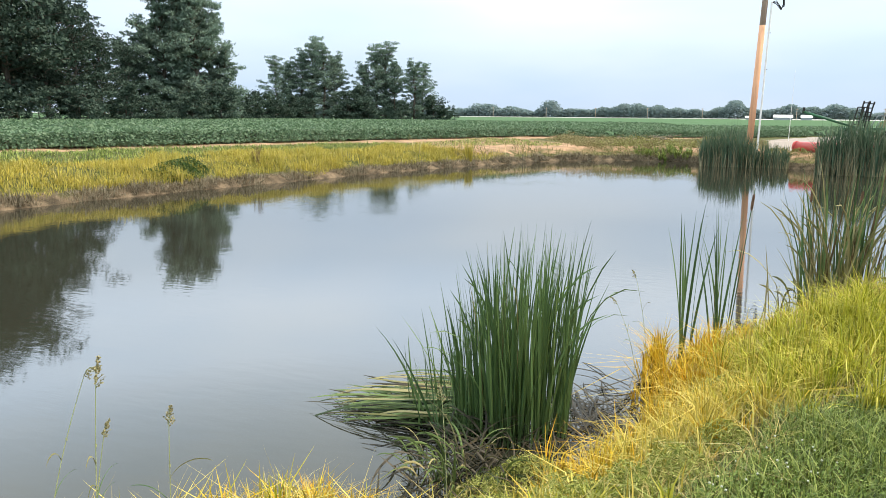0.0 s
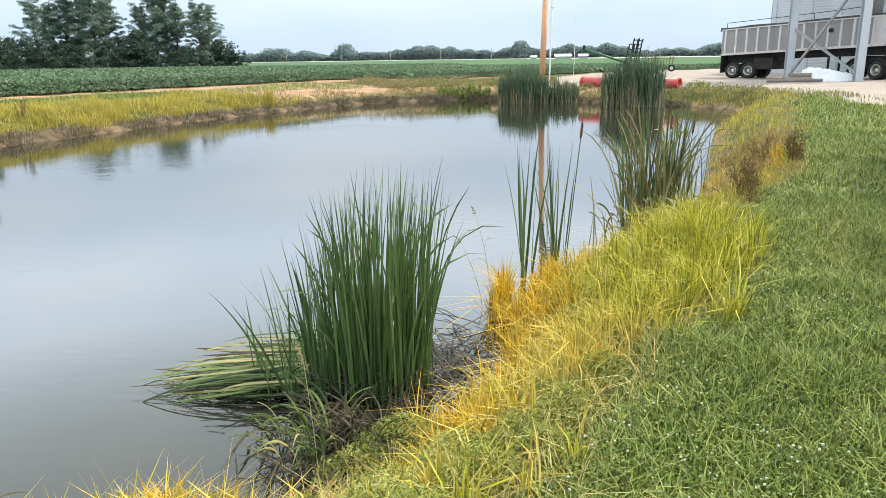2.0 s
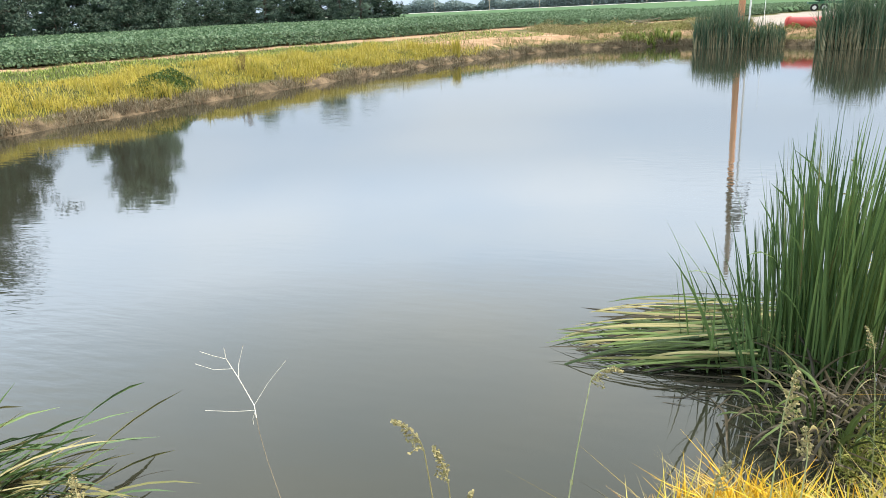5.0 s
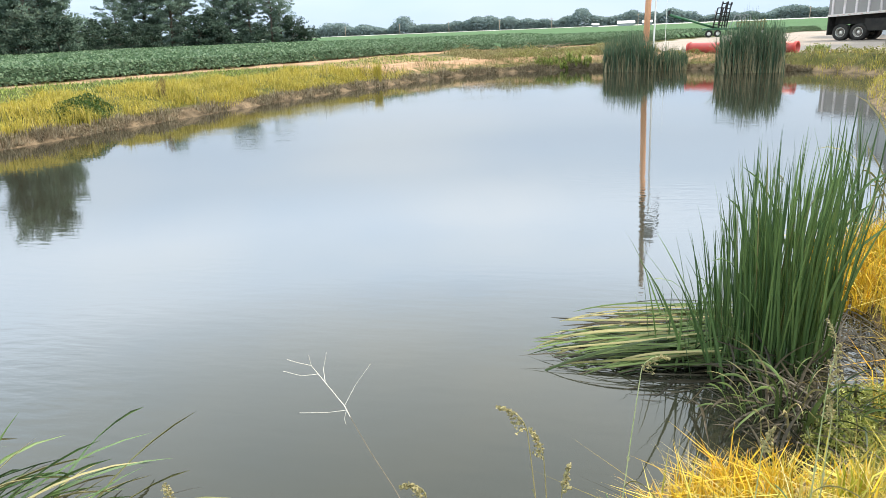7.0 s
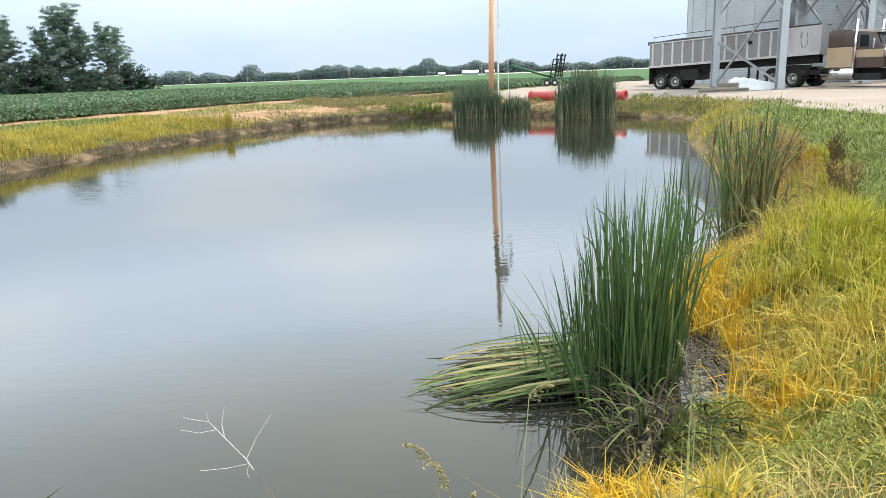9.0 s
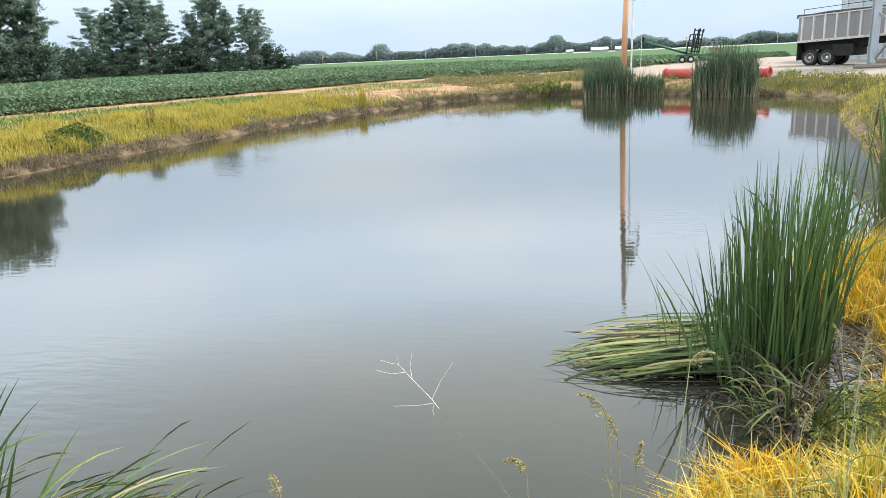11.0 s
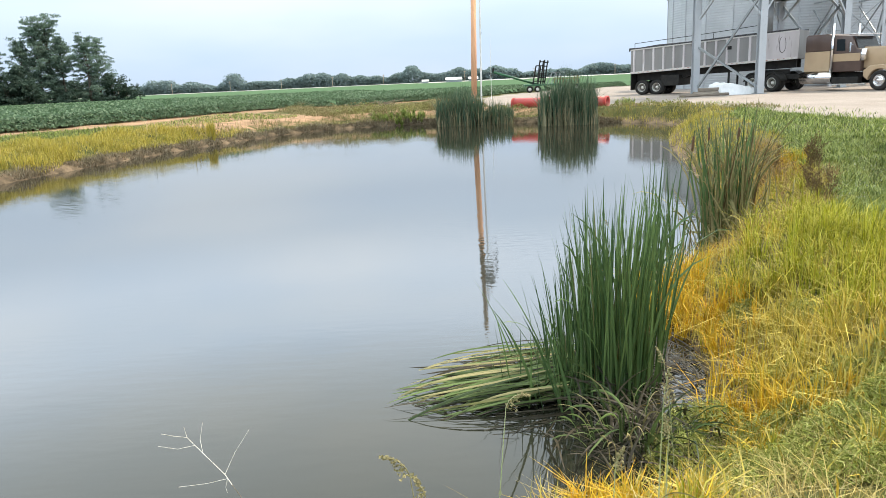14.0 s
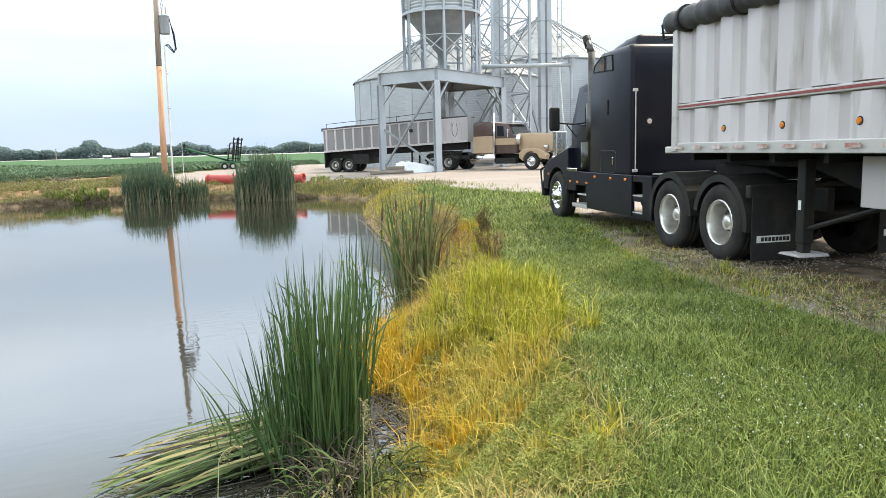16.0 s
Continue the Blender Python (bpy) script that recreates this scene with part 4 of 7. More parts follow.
# dark trampled stubble right of the clump, thickened to stand for its shadow
stub = empty("reed_stubble", Matrix.Translation((1.4, 4.9, WATER)), "dark wet broken reed stubble filling a shadowed gap on the mud", "reed stubble", "cattails in the pond")
for k in range(170):
    x, y = 1.42 + rng.normal(0, 0.17), 4.9 + rng.normal(0, 0.4)
    add_leaf(stub, WET_SHADE_LEAVES[int(rng.integers(5))], (x, y, max(base_z(x, y), WATER) + 0.04 * rng.random()), rng.uniform(0.3, 0.62), rng.normal(1.9, 0.8), rng.uniform(1.3, 1.58), rng.uniform(0.9, 1.7))


# near-black leaves laid low to darken the clump's foot like shade
for k in range(150):
    x, y = 0.85 + rng.normal(0, 0.25), 3.80 + rng.normal(0, 0.28)
    add_leaf(foot, WET_SHADE_LEAVES[int(rng.integers(5))], (x, y, WATER + 0.01 + 0.12 * rng.random()), rng.uniform(0.2, 0.45), rng.uniform(0, 6.28), rng.uniform(0.6, 1.5), 2.2)


def far_clump(x0, x1, y0, y1, h, n, label):
    """Dense cattails on the far side, too small to tell leaf from leaf."""
    t = empty("cattail_clump", Matrix.Translation(((x0 + x1) / 2, (y0 + y1) / 2, WATER)), label, "cattails", "cattails in the pond")
    x = rng.uniform(x0, x1, n)
    y = rng.uniform(y0, y1, n)
    mid = 1 - np.abs((x - (x0 + x1) / 2) / (x1 - x0)) ** 2 * 0.7
    p = np.stack([x, y, np.full(n, WATER - 0.05)], -1) - [t.location.x, t.location.y, WATER]
    ob = blades("leaves", p, h * mid * (0.80 + 0.22 * wobble(x, y, 4.5)) * rng.uniform(0.35, 1.0, n) ** 0.5, rng.uniform(0.03, 0.06, n), REED_STUFF, 0.13, 0.9, None, 0.9)
    ob.parent = t
    del ob["category"]
    m = int(0.75 * n)
    p2 = np.stack([rng.uniform(x0, x1, m), rng.uniform(y0, y1, m) - 0.1, np.full(m, -0.05)], -1) - [t.location.x, t.location.y, 0]
    ob = blades("dry_leaves", p2, rng.uniform(0.3, 1.0, m) * 0.42 * h, np.full(m, 0.03), DRYREED, 0.22, 0.6)
    ob.parent = t
    del ob["category"]
    return t


far_clump(-0.1, 2.4, 37.6, 39.0, 2.75, 850, "dense dark green cattail clump below the utility pole")
far_clump(2.3, 3.9, 37.8, 38.8, 1.75, 360, "shorter grey-green cattails beside the utility pole")
far_clump(4.9, 7.6, 34.3, 36.0, 3.45, 1000, "dense tall cattail clump standing before the red pipe")

# ---- bank plants ----
def tufts(name, centres, n, r, h, w, mat, label, lean=0.5, droop=0.4, sub=1):
    """Grass tufts: blades springing from tight roots, `sub` tufts strewn about each centre."""
    pts, hs, az = [], [], []
    for (cx, cy, k) in centres:
        for j in range(sub):
            sx, sy, f, rr = cx, cy, 1.0, r * k ** 0.5
            if sub > 1:
                a, q = rng.uniform(0, 6.28), r * k ** 0.5 * 1.25 * math.sqrt(rng.random())
                sx, sy, f, rr = cx + q * math.cos(a), cy + q * math.sin(a), rng.uniform(0.55, 1.15), 0.055
            m = max(6, int(n * k / sub))
            a, q = rng.uniform(0, 6.28, m), rr * np.sqrt(rng.random(m))
            pts.append(np.stack([sx + q * np.cos(a), sy + q * np.sin(a)], -1))
            hs.append(h * f * rng.uniform(0.45, 1.15, m) * (0.7 + 0.3 * k))
            az.append(a + rng.normal(0, 0.6, m))
    p, hs, az = np.concatenate(pts), np.concatenate(hs), np.concatenate(az)
    z = np.maximum(ground_z(p[:, 0], p[:, 1]), WATER) - 0.02
    return blades(name, np.column_stack([p, z]), hs, np.full(len(p), w), mat, lean, 0.5, az, droop, label)


tufts("orange_grass", [(1.90, 6.2, 1.6), (1.95, 6.7, 1.5), (2.2, 7.0, 1.0), (1.85, 5.75, 1.0), (1.72, 4.35, 0.5), (1.95, 5.0, 0.6),
                       (1.55, 3.85, 0.9), (1.68, 3.5, 0.8), (2.1, 5.6, 0.9), (5.2, 10.9, 0.8), (5.7, 11.9, 0.8), (2.6, 7.9, 0.7)], 230, 0.24, 0.38, 0.0095, ORANGE, "bright orange-yellow drying grass tufts on the bank", sub=9)
tufts("orange_grass", [(0.15, 2.65, 0.9), (0.02, 2.42, 0.7), (0.35, 2.72, 1.0), (0.6, 2.6, 0.9), (0.3, 2.45, 0.8), (0.75, 2.85, 0.6), (1.35, 3.25, 0.4), (1.45, 3.6, 0.4)], 210, 0.17, 0.26, 0.009, ORANGE, "low golden drying grass tufts at the near water's edge", sub=8)
tufts("lime_grass", [(2.9, 6.2, 1.5), (3.0, 5.4, 1.4), (3.3, 6.9, 1.4), (2.65, 5.7, 1.2), (2.8, 4.8, 0.9), (3.6, 7.8, 1.2), (2.4, 6.4, 0.7), (4.2, 9.0, 1.0), (4.8, 10.0, 0.9), (5.2, 10.6, 0.8), (2.75, 4.25, 1.0), (2.9, 4.5, 1.1), (3.35, 6.3, 1.5), (3.2, 5.8, 1.5), (2.75, 5.25, 1.2), (3.4, 5.5, 1.2)], 270, 0.33, 0.38, 0.0085, LIME, "lush yellow-green tall grass tufts beside the lawn", sub=12)
tufts("straw_grass", [(2.25, 4.4, 1.1), (2.1, 4.05, 1.1), (2.35, 4.1, 0.9), (1.9, 3.65, 0.9), (2.45, 4.75, 1.0), (1.75, 3.3, 0.7), (2.1, 4.8, 0.9), (2.15, 3.55, 0.6), (2.3, 5.2, 0.9)], 230, 0.24, 0.34, 0.0085, STRAW, "tall straw-yellow grass tufts on the bank", sub=9)
# many small separate tufts, coloured by patch; the leafy weed patches stay freer
tx, ty, td, tp = scatter(1350, -2.5, 6.0, 0.3, 13, lambda x, y, d: thinned(x, y) & (d > 0.05) & (d < lawn_edge(x, y) + 0.12) & (bank_side(x, y) < 0.5) & ((y > 4.0) | (x < 0.7) | (rng.random(len(x)) < 0.45)))
patch = wobble(tx, ty, 1.5, 5.0) + rng.normal(0, 0.3, len(tx)) + 0.75 * (td - 0.75)
for nm, sel, mt, lb in (("orange_grass", patch < -0.4, ORANGE, "separate orange drying grass tufts"), ("straw_grass", (patch >= -0.4) & (patch < 0.35), STRAW, "separate straw-yellow grass tufts"), ("lime_grass", patch >= 0.35, LIME, "separate yellow-green grass tufts")):
    tufts(nm, [(a, b, k) for a, b, k in zip(tx[sel], ty[sel], rng.uniform(0.15, 1.25, int(sel.sum())) ** 1.3)], 36, 0.05, 0.25, 0.0095, mt, lb, 0.36, 0.4)
x, y, d, p = scatter(140000, -2.5, 5.5, 0.3, 9.5, lambda x, y, d: thinned(x, y) & (d > 0.02) & (d < lawn_edge(x, y) + 0.15) & (bank_side(x, y) < 0.5) & (rng.random(len(x)) < 0.45))
blades("dry_thatch", p, rng.uniform(0.05, 0.15, len(x)), np.full(len(x), 0.005), THATCH, 1.1, 0.7, label="matted dry straw between the grass tufts")


def weeds(name, centres, n, r, h, size, mat, label, slim=0.38):
    """Low leafy weeds: small leaves in mounds."""
    pts = []
    for cx, cy, k in centres:
        m = int(n * k)
        a, q = rng.uniform(0, 6.28, m), r * k * np.sqrt(rng.random(m))
        xx, yy = cx + q * np.cos(a), cy + q * np.sin(a)
        zz = np.maximum(ground_z(xx, yy), WATER) + h * k * rng.random(m) ** 0.7 * np.clip(1.2 - q / (r * k), 0.2, 1)
        pts.append(np.stack([xx, yy, zz], -1))
    p = np.concatenate(pts)
    ob = leaf_cards(p, np.full(len(p), size), mat, name, 0.8, slim=slim)
    return tagged(ob, label, "weeds", kind="stuff")


weeds("bank_weeds", [(1.25, 3.75, 1.0), (1.05, 3.45, 0.8), (1.6, 3.0, 0.9), (1.75, 2.65, 0.7), (1.4, 2.4, 0.7), (2.1, 3.2, 0.7), (1.7, 3.5, 0.6), (2.45, 4.3, 0.5), (1.3, 2.9, 0.8), (1.9, 3.1, 0.7), (1.0, 2.7, 0.6), (2.0, 2.85, 0.5), (1.6, 2.1, 0.8), (1.2, 3.2, 0.7), (2.0, 3.6, 0.6), (1.5, 3.5, 0.6), (2.3, 3.6, 0.6), (1.9, 4.1, 0.5), (2.4, 4.9, 0.5), (2.2, 5.5, 0.5), (3.2, 8.0, 0.6), (3.9, 8.6, 0.6)], 2700, 0.32, 0.28, 0.036, WEED, "feathery pale green weeds in the grass", 0.08)
weeds("dark_bush", [(-14.45, 17.6, 1.0), (-14.75, 18.4, 0.8), (-14.5, 16.9, 0.7)], 1500, 0.75, 0.44, 0.05, BUSHLEAF, "dark green leafy weeds on the far bank")
mounds = [(float(a), float(b), float(c)) for a, b, c in zip(rng.uniform(-8.5, 0.2, 34), rng.uniform(41.2, 47.5, 34), rng.uniform(0.6, 1.3, 34)) if shore_dist(np.array([a]), np.array([b]))[0] > 0.5]
weeds("bank_weeds", mounds[::2], 420, 0.8, 0.55, 0.07, SCRUB, "dry olive-brown weeds heaped on the far bank")
weeds("bank_weeds", mounds[1::2] + [(3.4, 40.6, 0.7), (4.4, 40.0, 0.6), (9.4, 36.9, 0.8), (10.3, 35.6, 0.7), (11.2, 33.6, 0.8), (10.9, 34.6, 0.6)], 420, 0.8, 0.5, 0.065, FARWEED, "pale green leafy weeds on the far bank")
tufts("green_grass", [(-2.3, 41.2, 1.3), (-1.4, 41.3, 1.0), (9.8, 38.2, 0.6), (-3.4, 41.4, 0.7)], 500, 0.55, 0.5, 0.03, LAWN, "fresh green grass patch on the far bank", sub=14)
weeds("red_weeds", [(4.9, 10.3, 1.1), (4.5, 9.7, 0.9), (5.2, 11.3, 1.0), (5.5, 12.3, 1.2), (4.4, 9.2, 0.6)], 1100, 0.4, 0.42, 0.03, RUST, "reddish brown drying weeds on the bank", 0.16)


def dead_weed(x, y, h, r, n, label):
    """A dry, dark, many-seeded weed: thin branching stems with feathery seed sprays."""
    z = float(ground_z(np.array([x]), np.array([y]))[0])
    t = empty("dead_weed", Matrix.Translation((x, y, z)), label, "weed", "dry weeds on the bank")
    seeds = []
    for k in range(n):
        a, lean = rng.uniform(0, 6.28), abs(rng.normal(0, 0.16))
        top = Vector((math.cos(a) * (r * 0.5 + lean * h * 0.6), math.sin(a) * (r * 0.5 + lean * h * 0.6), h * rng.uniform(0.6, 1.0)))
        b0 = Vector((math.cos(a) * r * 0.25, math.sin(a) * r * 0.25, -0.02))
        bm = bmesh.new()
        q = (top - b0).to_track_quat("Z", "Y").to_matrix().to_4x4()
        bmesh.ops.create_cone(bm, segments=4, radius1=0.005, radius2=0.002, depth=(top - b0).length, matrix=Matrix.Translation((b0 + top) / 2) @ q)
        for j in range(13):
            f = rng.uniform(0.04, 0.9)
            c0 = b0.lerp(top, f)
            c1 = c0 + Vector((rng.normal(0, 0.06), rng.normal(0, 0.06), rng.uniform(0.04, 0.12)))
            q = (c1 - c0).to_track_quat("Z", "Y").to_matrix().to_4x4()
            bmesh.ops.create_cone(bm, segments=3, radius1=0.002, radius2=0.001, depth=(c1 - c0).length, matrix=Matrix.Translation((c0 + c1) / 2) @ q)
            seeds += [c0.lerp(c1, rng.uniform(0.2, 1.1)) + Vector(rng.normal(0, 0.008, 3)) for _ in range(8)]
        part("stem", bm, BROWN, t)
    ob = leaf_cards(np.array(seeds), np.full(len(seeds), 0.016), BROWN, "seed_spray", 0.2, t)
    ob["kind"] = "stuff"


dead_weed(5.6, 10.8, 0.60, 0.14, 16, "dark brown dead weed thick with seeds")
dead_weed(5.35, 11.9, 0.6, 0.3, 12, "reddish brown dead weeds standing in dry grass")
dead_weed(4.45, 8.6, 0.55, 0.16, 8, "thin dark brown dead weed stalk")
dead_weed(4.15, 7.8, 0.5, 0.2, 10, "thin dark brown dead weed stalk")
dead_weed(-14.2, 21.2, 0.75, 0.3, 10, "dark dry weed on the far bank")


def seed_grass(base, top, head, nod, az, tone):
    """A tall grass stem rising from base to top, with a branched seed head that nods towards az, a joint and two leaves."""
    z = max(float(ground_z(np.array([base[0]]), np.array([base[1]]))[0]), WATER) - 0.02
    t = empty("seed_grass", Matrix.Translation((*base, z)), "tall pale grass stem with a nodding branched seed head", "grass", "seeding grass on the near bank")
    a, b = Vector((0, 0, 0)), Vector((top[0] - base[0], top[1] - base[1], top[2] - z))
    dirn = Vector((math.cos(az), math.sin(az), 0))
    pts = [Vector((b.x * (k / 10) ** 1.6, b.y * (k / 10) ** 1.6, b.z * k / 10)) for k in range(11)]
    for k in range(1, 5):
        ang = nod * k / 4
        pts.append(pts[-1] + (Vector((0, 0, math.cos(ang))) + dirn * math.sin(ang)) * head / 4)

    def twig(bm, p, q, r0, r1):
        bmesh.ops.create_cone(bm, segments=5, radius1=r0, radius2=r1, depth=(q - p).length, matrix=Matrix.Translation((p + q) / 2) @ (q - p).to_track_quat("Z", "Y").to_matrix().to_4x4())

    bm = bmesh.new()
    for k in range(14):
        twig(bm, pts[k], pts[k + 1], 0.0027 - 0.00012 * k, 0.0027 - 0.00012 * (k + 1))
    part("stem", bm, tone, t)
    bm = bmesh.new()
    twig(bm, pts[7] - Vector((0, 0, 0.006)), pts[7] + Vector((0, 0, 0.006)), 0.0042, 0.0042)
    part("joint", bm, tone, t)
    seeds, bm = [], bmesh.new()
    for k in range(13):
        f = k / 12
        c = pts[10].lerp(pts[14], f) if f in (0, 1) else pts[10 + int(f * 4)].lerp(pts[min(14, 11 + int(f * 4))], f * 4 % 1)
        sa = az + (1.1 if k % 2 else -1.1) + rng.normal(0, 0.4)
        e = c + (Vector((math.cos(sa), math.sin(sa), 0)) * 0.6 + dirn * 0.5 * math.sin(nod) + Vector((0, 0, 0.7 * math.cos(nod) - 0.1))).normalized() * head * 0.34 * (1.1 - f)
        twig(bm, c, e, 0.0008, 0.0005)
        seeds += [c.lerp(e, q) + Vector(rng.normal(0, 0.0022, 3)) for q in np.linspace(0.15, 1.05, 13)]
    part("branchlets", bm, SEEDS, t)
    leaf_cards(np.array(seeds), np.full(len(seeds), 0.0075), SEEDS, "seed_head", 0.2, t)
    for k, turn in ((4, 1.6), (6, -1.2)):
        ob = new("leaf", (AR_G if k == 4 else AR_F)[k % 5])
        ob.parent = t
        ob.matrix_basis = Matrix.LocRotScale(pts[k], Euler((0, 0, az + turn)), (0.20, 0.11, 0.20))


for base, top, head, nod, az in (((-0.27, 1.58), (-0.19, 1.78, 0.52), 0.10, 1.9, 0.2), ((0.22, 1.44), (0.24, 1.47, 0.64), 0.12, 0.25, 0.3), ((-0.44, 1.33), (-0.50, 1.32, 0.55), 0.10, 1.5, 3.0), ((-0.43, 1.36), (-0.46, 1.36, 0.44), 0.09, 0.7, 2.8),
                                 ((-0.41, 1.30), (-0.41, 1.31, 0.38), 0.08, 0.4, 0.5), ((-0.70, 1.05), (-0.72, 1.10, 0.49), 0.07, 1.9, 3.3), ((0.10, 1.52), (0.13, 1.58, 0.38), 0.08, 0.6, 0.3), ((0.33, 1.70), (0.34, 1.71, 0.41), 0.08, 0.5, 1.9),
                                 ((-1.5, 1.2), (-1.55, 1.3, 0.2), 0.09, 1.0, 2.5), ((1.55, 6.8), (1.40, 6.9, 0.05), 0.10, 1.2, 2.4), ((1.5, 6.4), (1.3, 6.45, -0.12), 0.10, 1.5, 2.8), ((0.9, 3.25), (0.84, 3.3, 0.0), 0.11, 0.8, 2.4)):
    seed_grass(base, top, head, nod, az, SEEDS if base[0] < -0.3 else GREENSTEM)


def bare_stem():
    """A bleached dead weed stem, forked at its tip."""
    t = empty("dry_stem", Matrix.Translation((-0.58, 1.0, -0.45)), "bleached dead forked weed stem leaning over the water", "weed", "dry weeds on the bank")
    bm = bmesh.new()

    def twig(points, r0, r1):
        for k in range(len(points) - 1):
            a, b = Vector(points[k]) - t.location, Vector(points[k + 1]) - t.location
            f = k / (len(points) - 1)
            q = (b - a).to_track_quat("Z", "Y").to_matrix().to_4x4()
            bmesh.ops.create_cone(bm, segments=5, radius1=r0 + (r1 - r0) * f, radius2=r0 + (r1 - r0) * (f + 1 / len(points)), depth=(b - a).length, matrix=Matrix.Translation((a + b) / 2) @ q)

    twig([(-0.58, 1.0, -0.45), (-0.60, 1.02, 0.0), (-0.70, 1.11, 0.28), (-0.847, 1.257, 0.385), (-0.936, 1.345, 0.43), (-0.996, 1.41, 0.462), (-1.03, 1.453, 0.473)], 0.0012, 0.0009)
    part("lower_stem", bm, POSTW, t, "dark weathered lower stem")
    bm = bmesh.new()
    twig([(-1.03, 1.453, 0.473), (-1.06, 1.492, 0.485), (-1.135, 1.541, 0.532), (-1.186, 1.565, 0.574), (-1.194, 1.572, 0.605)], 0.0013, 0.0009)
    twig([(-1.06, 1.492, 0.485), (-1.035, 1.532, 0.535), (-0.997, 1.574, 0.587)], 0.0009, 0.0006)
    twig([(-1.05, 1.48, 0.478), (-1.108, 1.466, 0.473), (-1.18, 1.437, 0.483)], 0.0009, 0.0007)
    twig([(-1.135, 1.541, 0.532), (-1.148, 1.568, 0.563), (-1.143, 1.592, 0.608)], 0.0009, 0.0006)
    twig([(-1.16, 1.552, 0.553), (-1.207, 1.534, 0.553), (-1.258, 1.519, 0.573)], 0.0009, 0.0007)
    twig([(-1.186, 1.565, 0.574), (-1.22, 1.55, 0.588), (-1.25, 1.538, 0.603)], 0.0010, 0.0007)
    twig([(-1.05, 1.48, 0.478), (-1.055, 1.47, 0.455), (-1.05, 1.465, 0.44)], 0.0009, 0.0006)
    part("stem", bm, STALK, t)


bare_stem()


def brush_pile(x, y):
    """A heap of cut grey branches on the dirt mound."""
    z = float(ground_z(np.array([x]), np.array([y]))[0])
    t = empty("brush_pile", Matrix.Translation((x, y, z)), "heap of cut grey-brown branches on the dirt mound", "branches")
    for k in range(26):
        a, ln = rng.uniform(0, 6.28), rng.uniform(0.5, 1.6)
        c = Vector((rng.normal(0, 0.7), rng.normal(0, 0.4), 0.06 + 0.35 * rng.random()))
        dv = Vector((math.cos(a), math.sin(a) * 0.6, rng.normal(0, 0.25))).normalized() * ln / 2
        bm = bmesh.new()
        q = dv.to_track_quat("Z", "Y").to_matrix().to_4x4()
        bmesh.ops.create_cone(bm, cap_ends=True, segments=5, radius1=0.035, radius2=0.012, depth=ln, matrix=Matrix.Translation(c) @ q)
        part("branch", bm, POSTW, t)


brush_pile(-4.2, 50.5)

tufts("lot_weeds", [(5.3, 5.6, 1.0), (5.9, 7.0, 1.0), (5.5, 4.6, 0.7), (6.2, 7.7, 0.8), (5.0, 4.0, 0.7), (6.1, 5.6, 0.6), (5.8, 5.0, 0.5), (6.4, 6.0, 0.4), (7.0, 9.8, 0.9), (7.4, 10.6, 0.8), (6.6, 8.6, 0.9)], 60, 0.16, 0.16, 0.008, LIME, "small weed tufts at the edge of the dirt yard")

x, y, d, p = scatter(60000, 4, 11, 2, 14, lambda x, y, d: (line_dist(x, y, GRAVEL, True) < 1.3 + 0.6 * wobble(x, y, 1.3)) & (wobble(x, y, 2.3, 6.0) + rng.normal(0, 0.4, len(x)) > -0.05))
blades("dry_thatch", p, rng.uniform(0.02, 0.085, len(x)), np.full(len(x), 0.007), THATCH, 1.3, 0.9, label="trodden dry grass at the edge of the dirt yard")

x, y, d, p = scatter(30000, 2.6, 8, 7, 15, lambda x, y, d: (d > 0.25) & (d < 1.25 + 0.3 * wobble(x, y, 1.7)) & (wobble(x, y, 1.9, 1.0) + rng.normal(0, 0.35, len(x)) > 0.0))
blades("rusty_straw", p, rng.uniform(0.10, 0.38, len(x)), np.full(len(x), 0.008), RUST, 0.55, 0.6, droop=0.4, label="matted rusty brown straw on the bank")

x, y, d, p = scatter(150000, 0.8, 6, 0.9, 8.5, lambda x, y, d: lawn_keep(x, y, d) & (wobble(x, y, 1.3, 4.0) + rng.normal(0, 0.4, len(x)) > -0.1))
tagged(leaf_cards(p + np.stack([0 * x, 0 * x, rng.uniform(0.02, 0.065, len(x))], -1), np.full(len(x), 0.0125), CLOVERLEAF, "clover_leaves", 1.6), "small rounded clover leaves among the lawn grass", "clover", kind="stuff")

# loose stones on the dirt beside the lorry
bm = bmesh.new()
bmesh.ops.create_icosphere(bm, subdivisions=1, radius=1.0)
iv = np.array([v.co for v in bm.verts])
it = np.array([[v.index for v in f.verts] for f in bm.faces])
bm.free()
x, y, d, p = scatter(16000, 4.2, 9, 1.5, 10.5, lambda x, y, d: inside_poly(x, y, GRAVEL) & (wobble(x, y, 1.7, 3.0) + rng.normal(0, 0.4, len(x)) > 0.1))
cs = rng.uniform(0.006, 0.018, len(p)) * rng.uniform(0.6, 1.0, len(p))
cv = (p[:, None] + [0, 0, 0.012] + iv[None] * (cs[:, None] * rng.uniform(0.6, 1.3, (len(p), 3)))[:, None]).reshape(-1, 3)
ct = (it[None] + (np.arange(len(p)) * len(iv))[:, None, None]).reshape(-1, 3)
tagged(np_object("gravel_stones", cv, STONE, tris=ct), "loose pale gravel stones on the trodden dirt", "gravel", kind="stuff")

# white clover in the lawn
x, y, d, p = scatter(15000, 1.2, 8, 1, 14, lambda x, y, d: lawn_keep(x, y, d) & (wobble(x, y, 1.3, 4.0) > 0.0) & (rng.random(len(x)) < 0.4))
bm = bmesh.new()
bmesh.ops.create_icosphere(bm, subdivisions=1, radius=1.0)
iv = np.array([v.co for v in bm.verts])
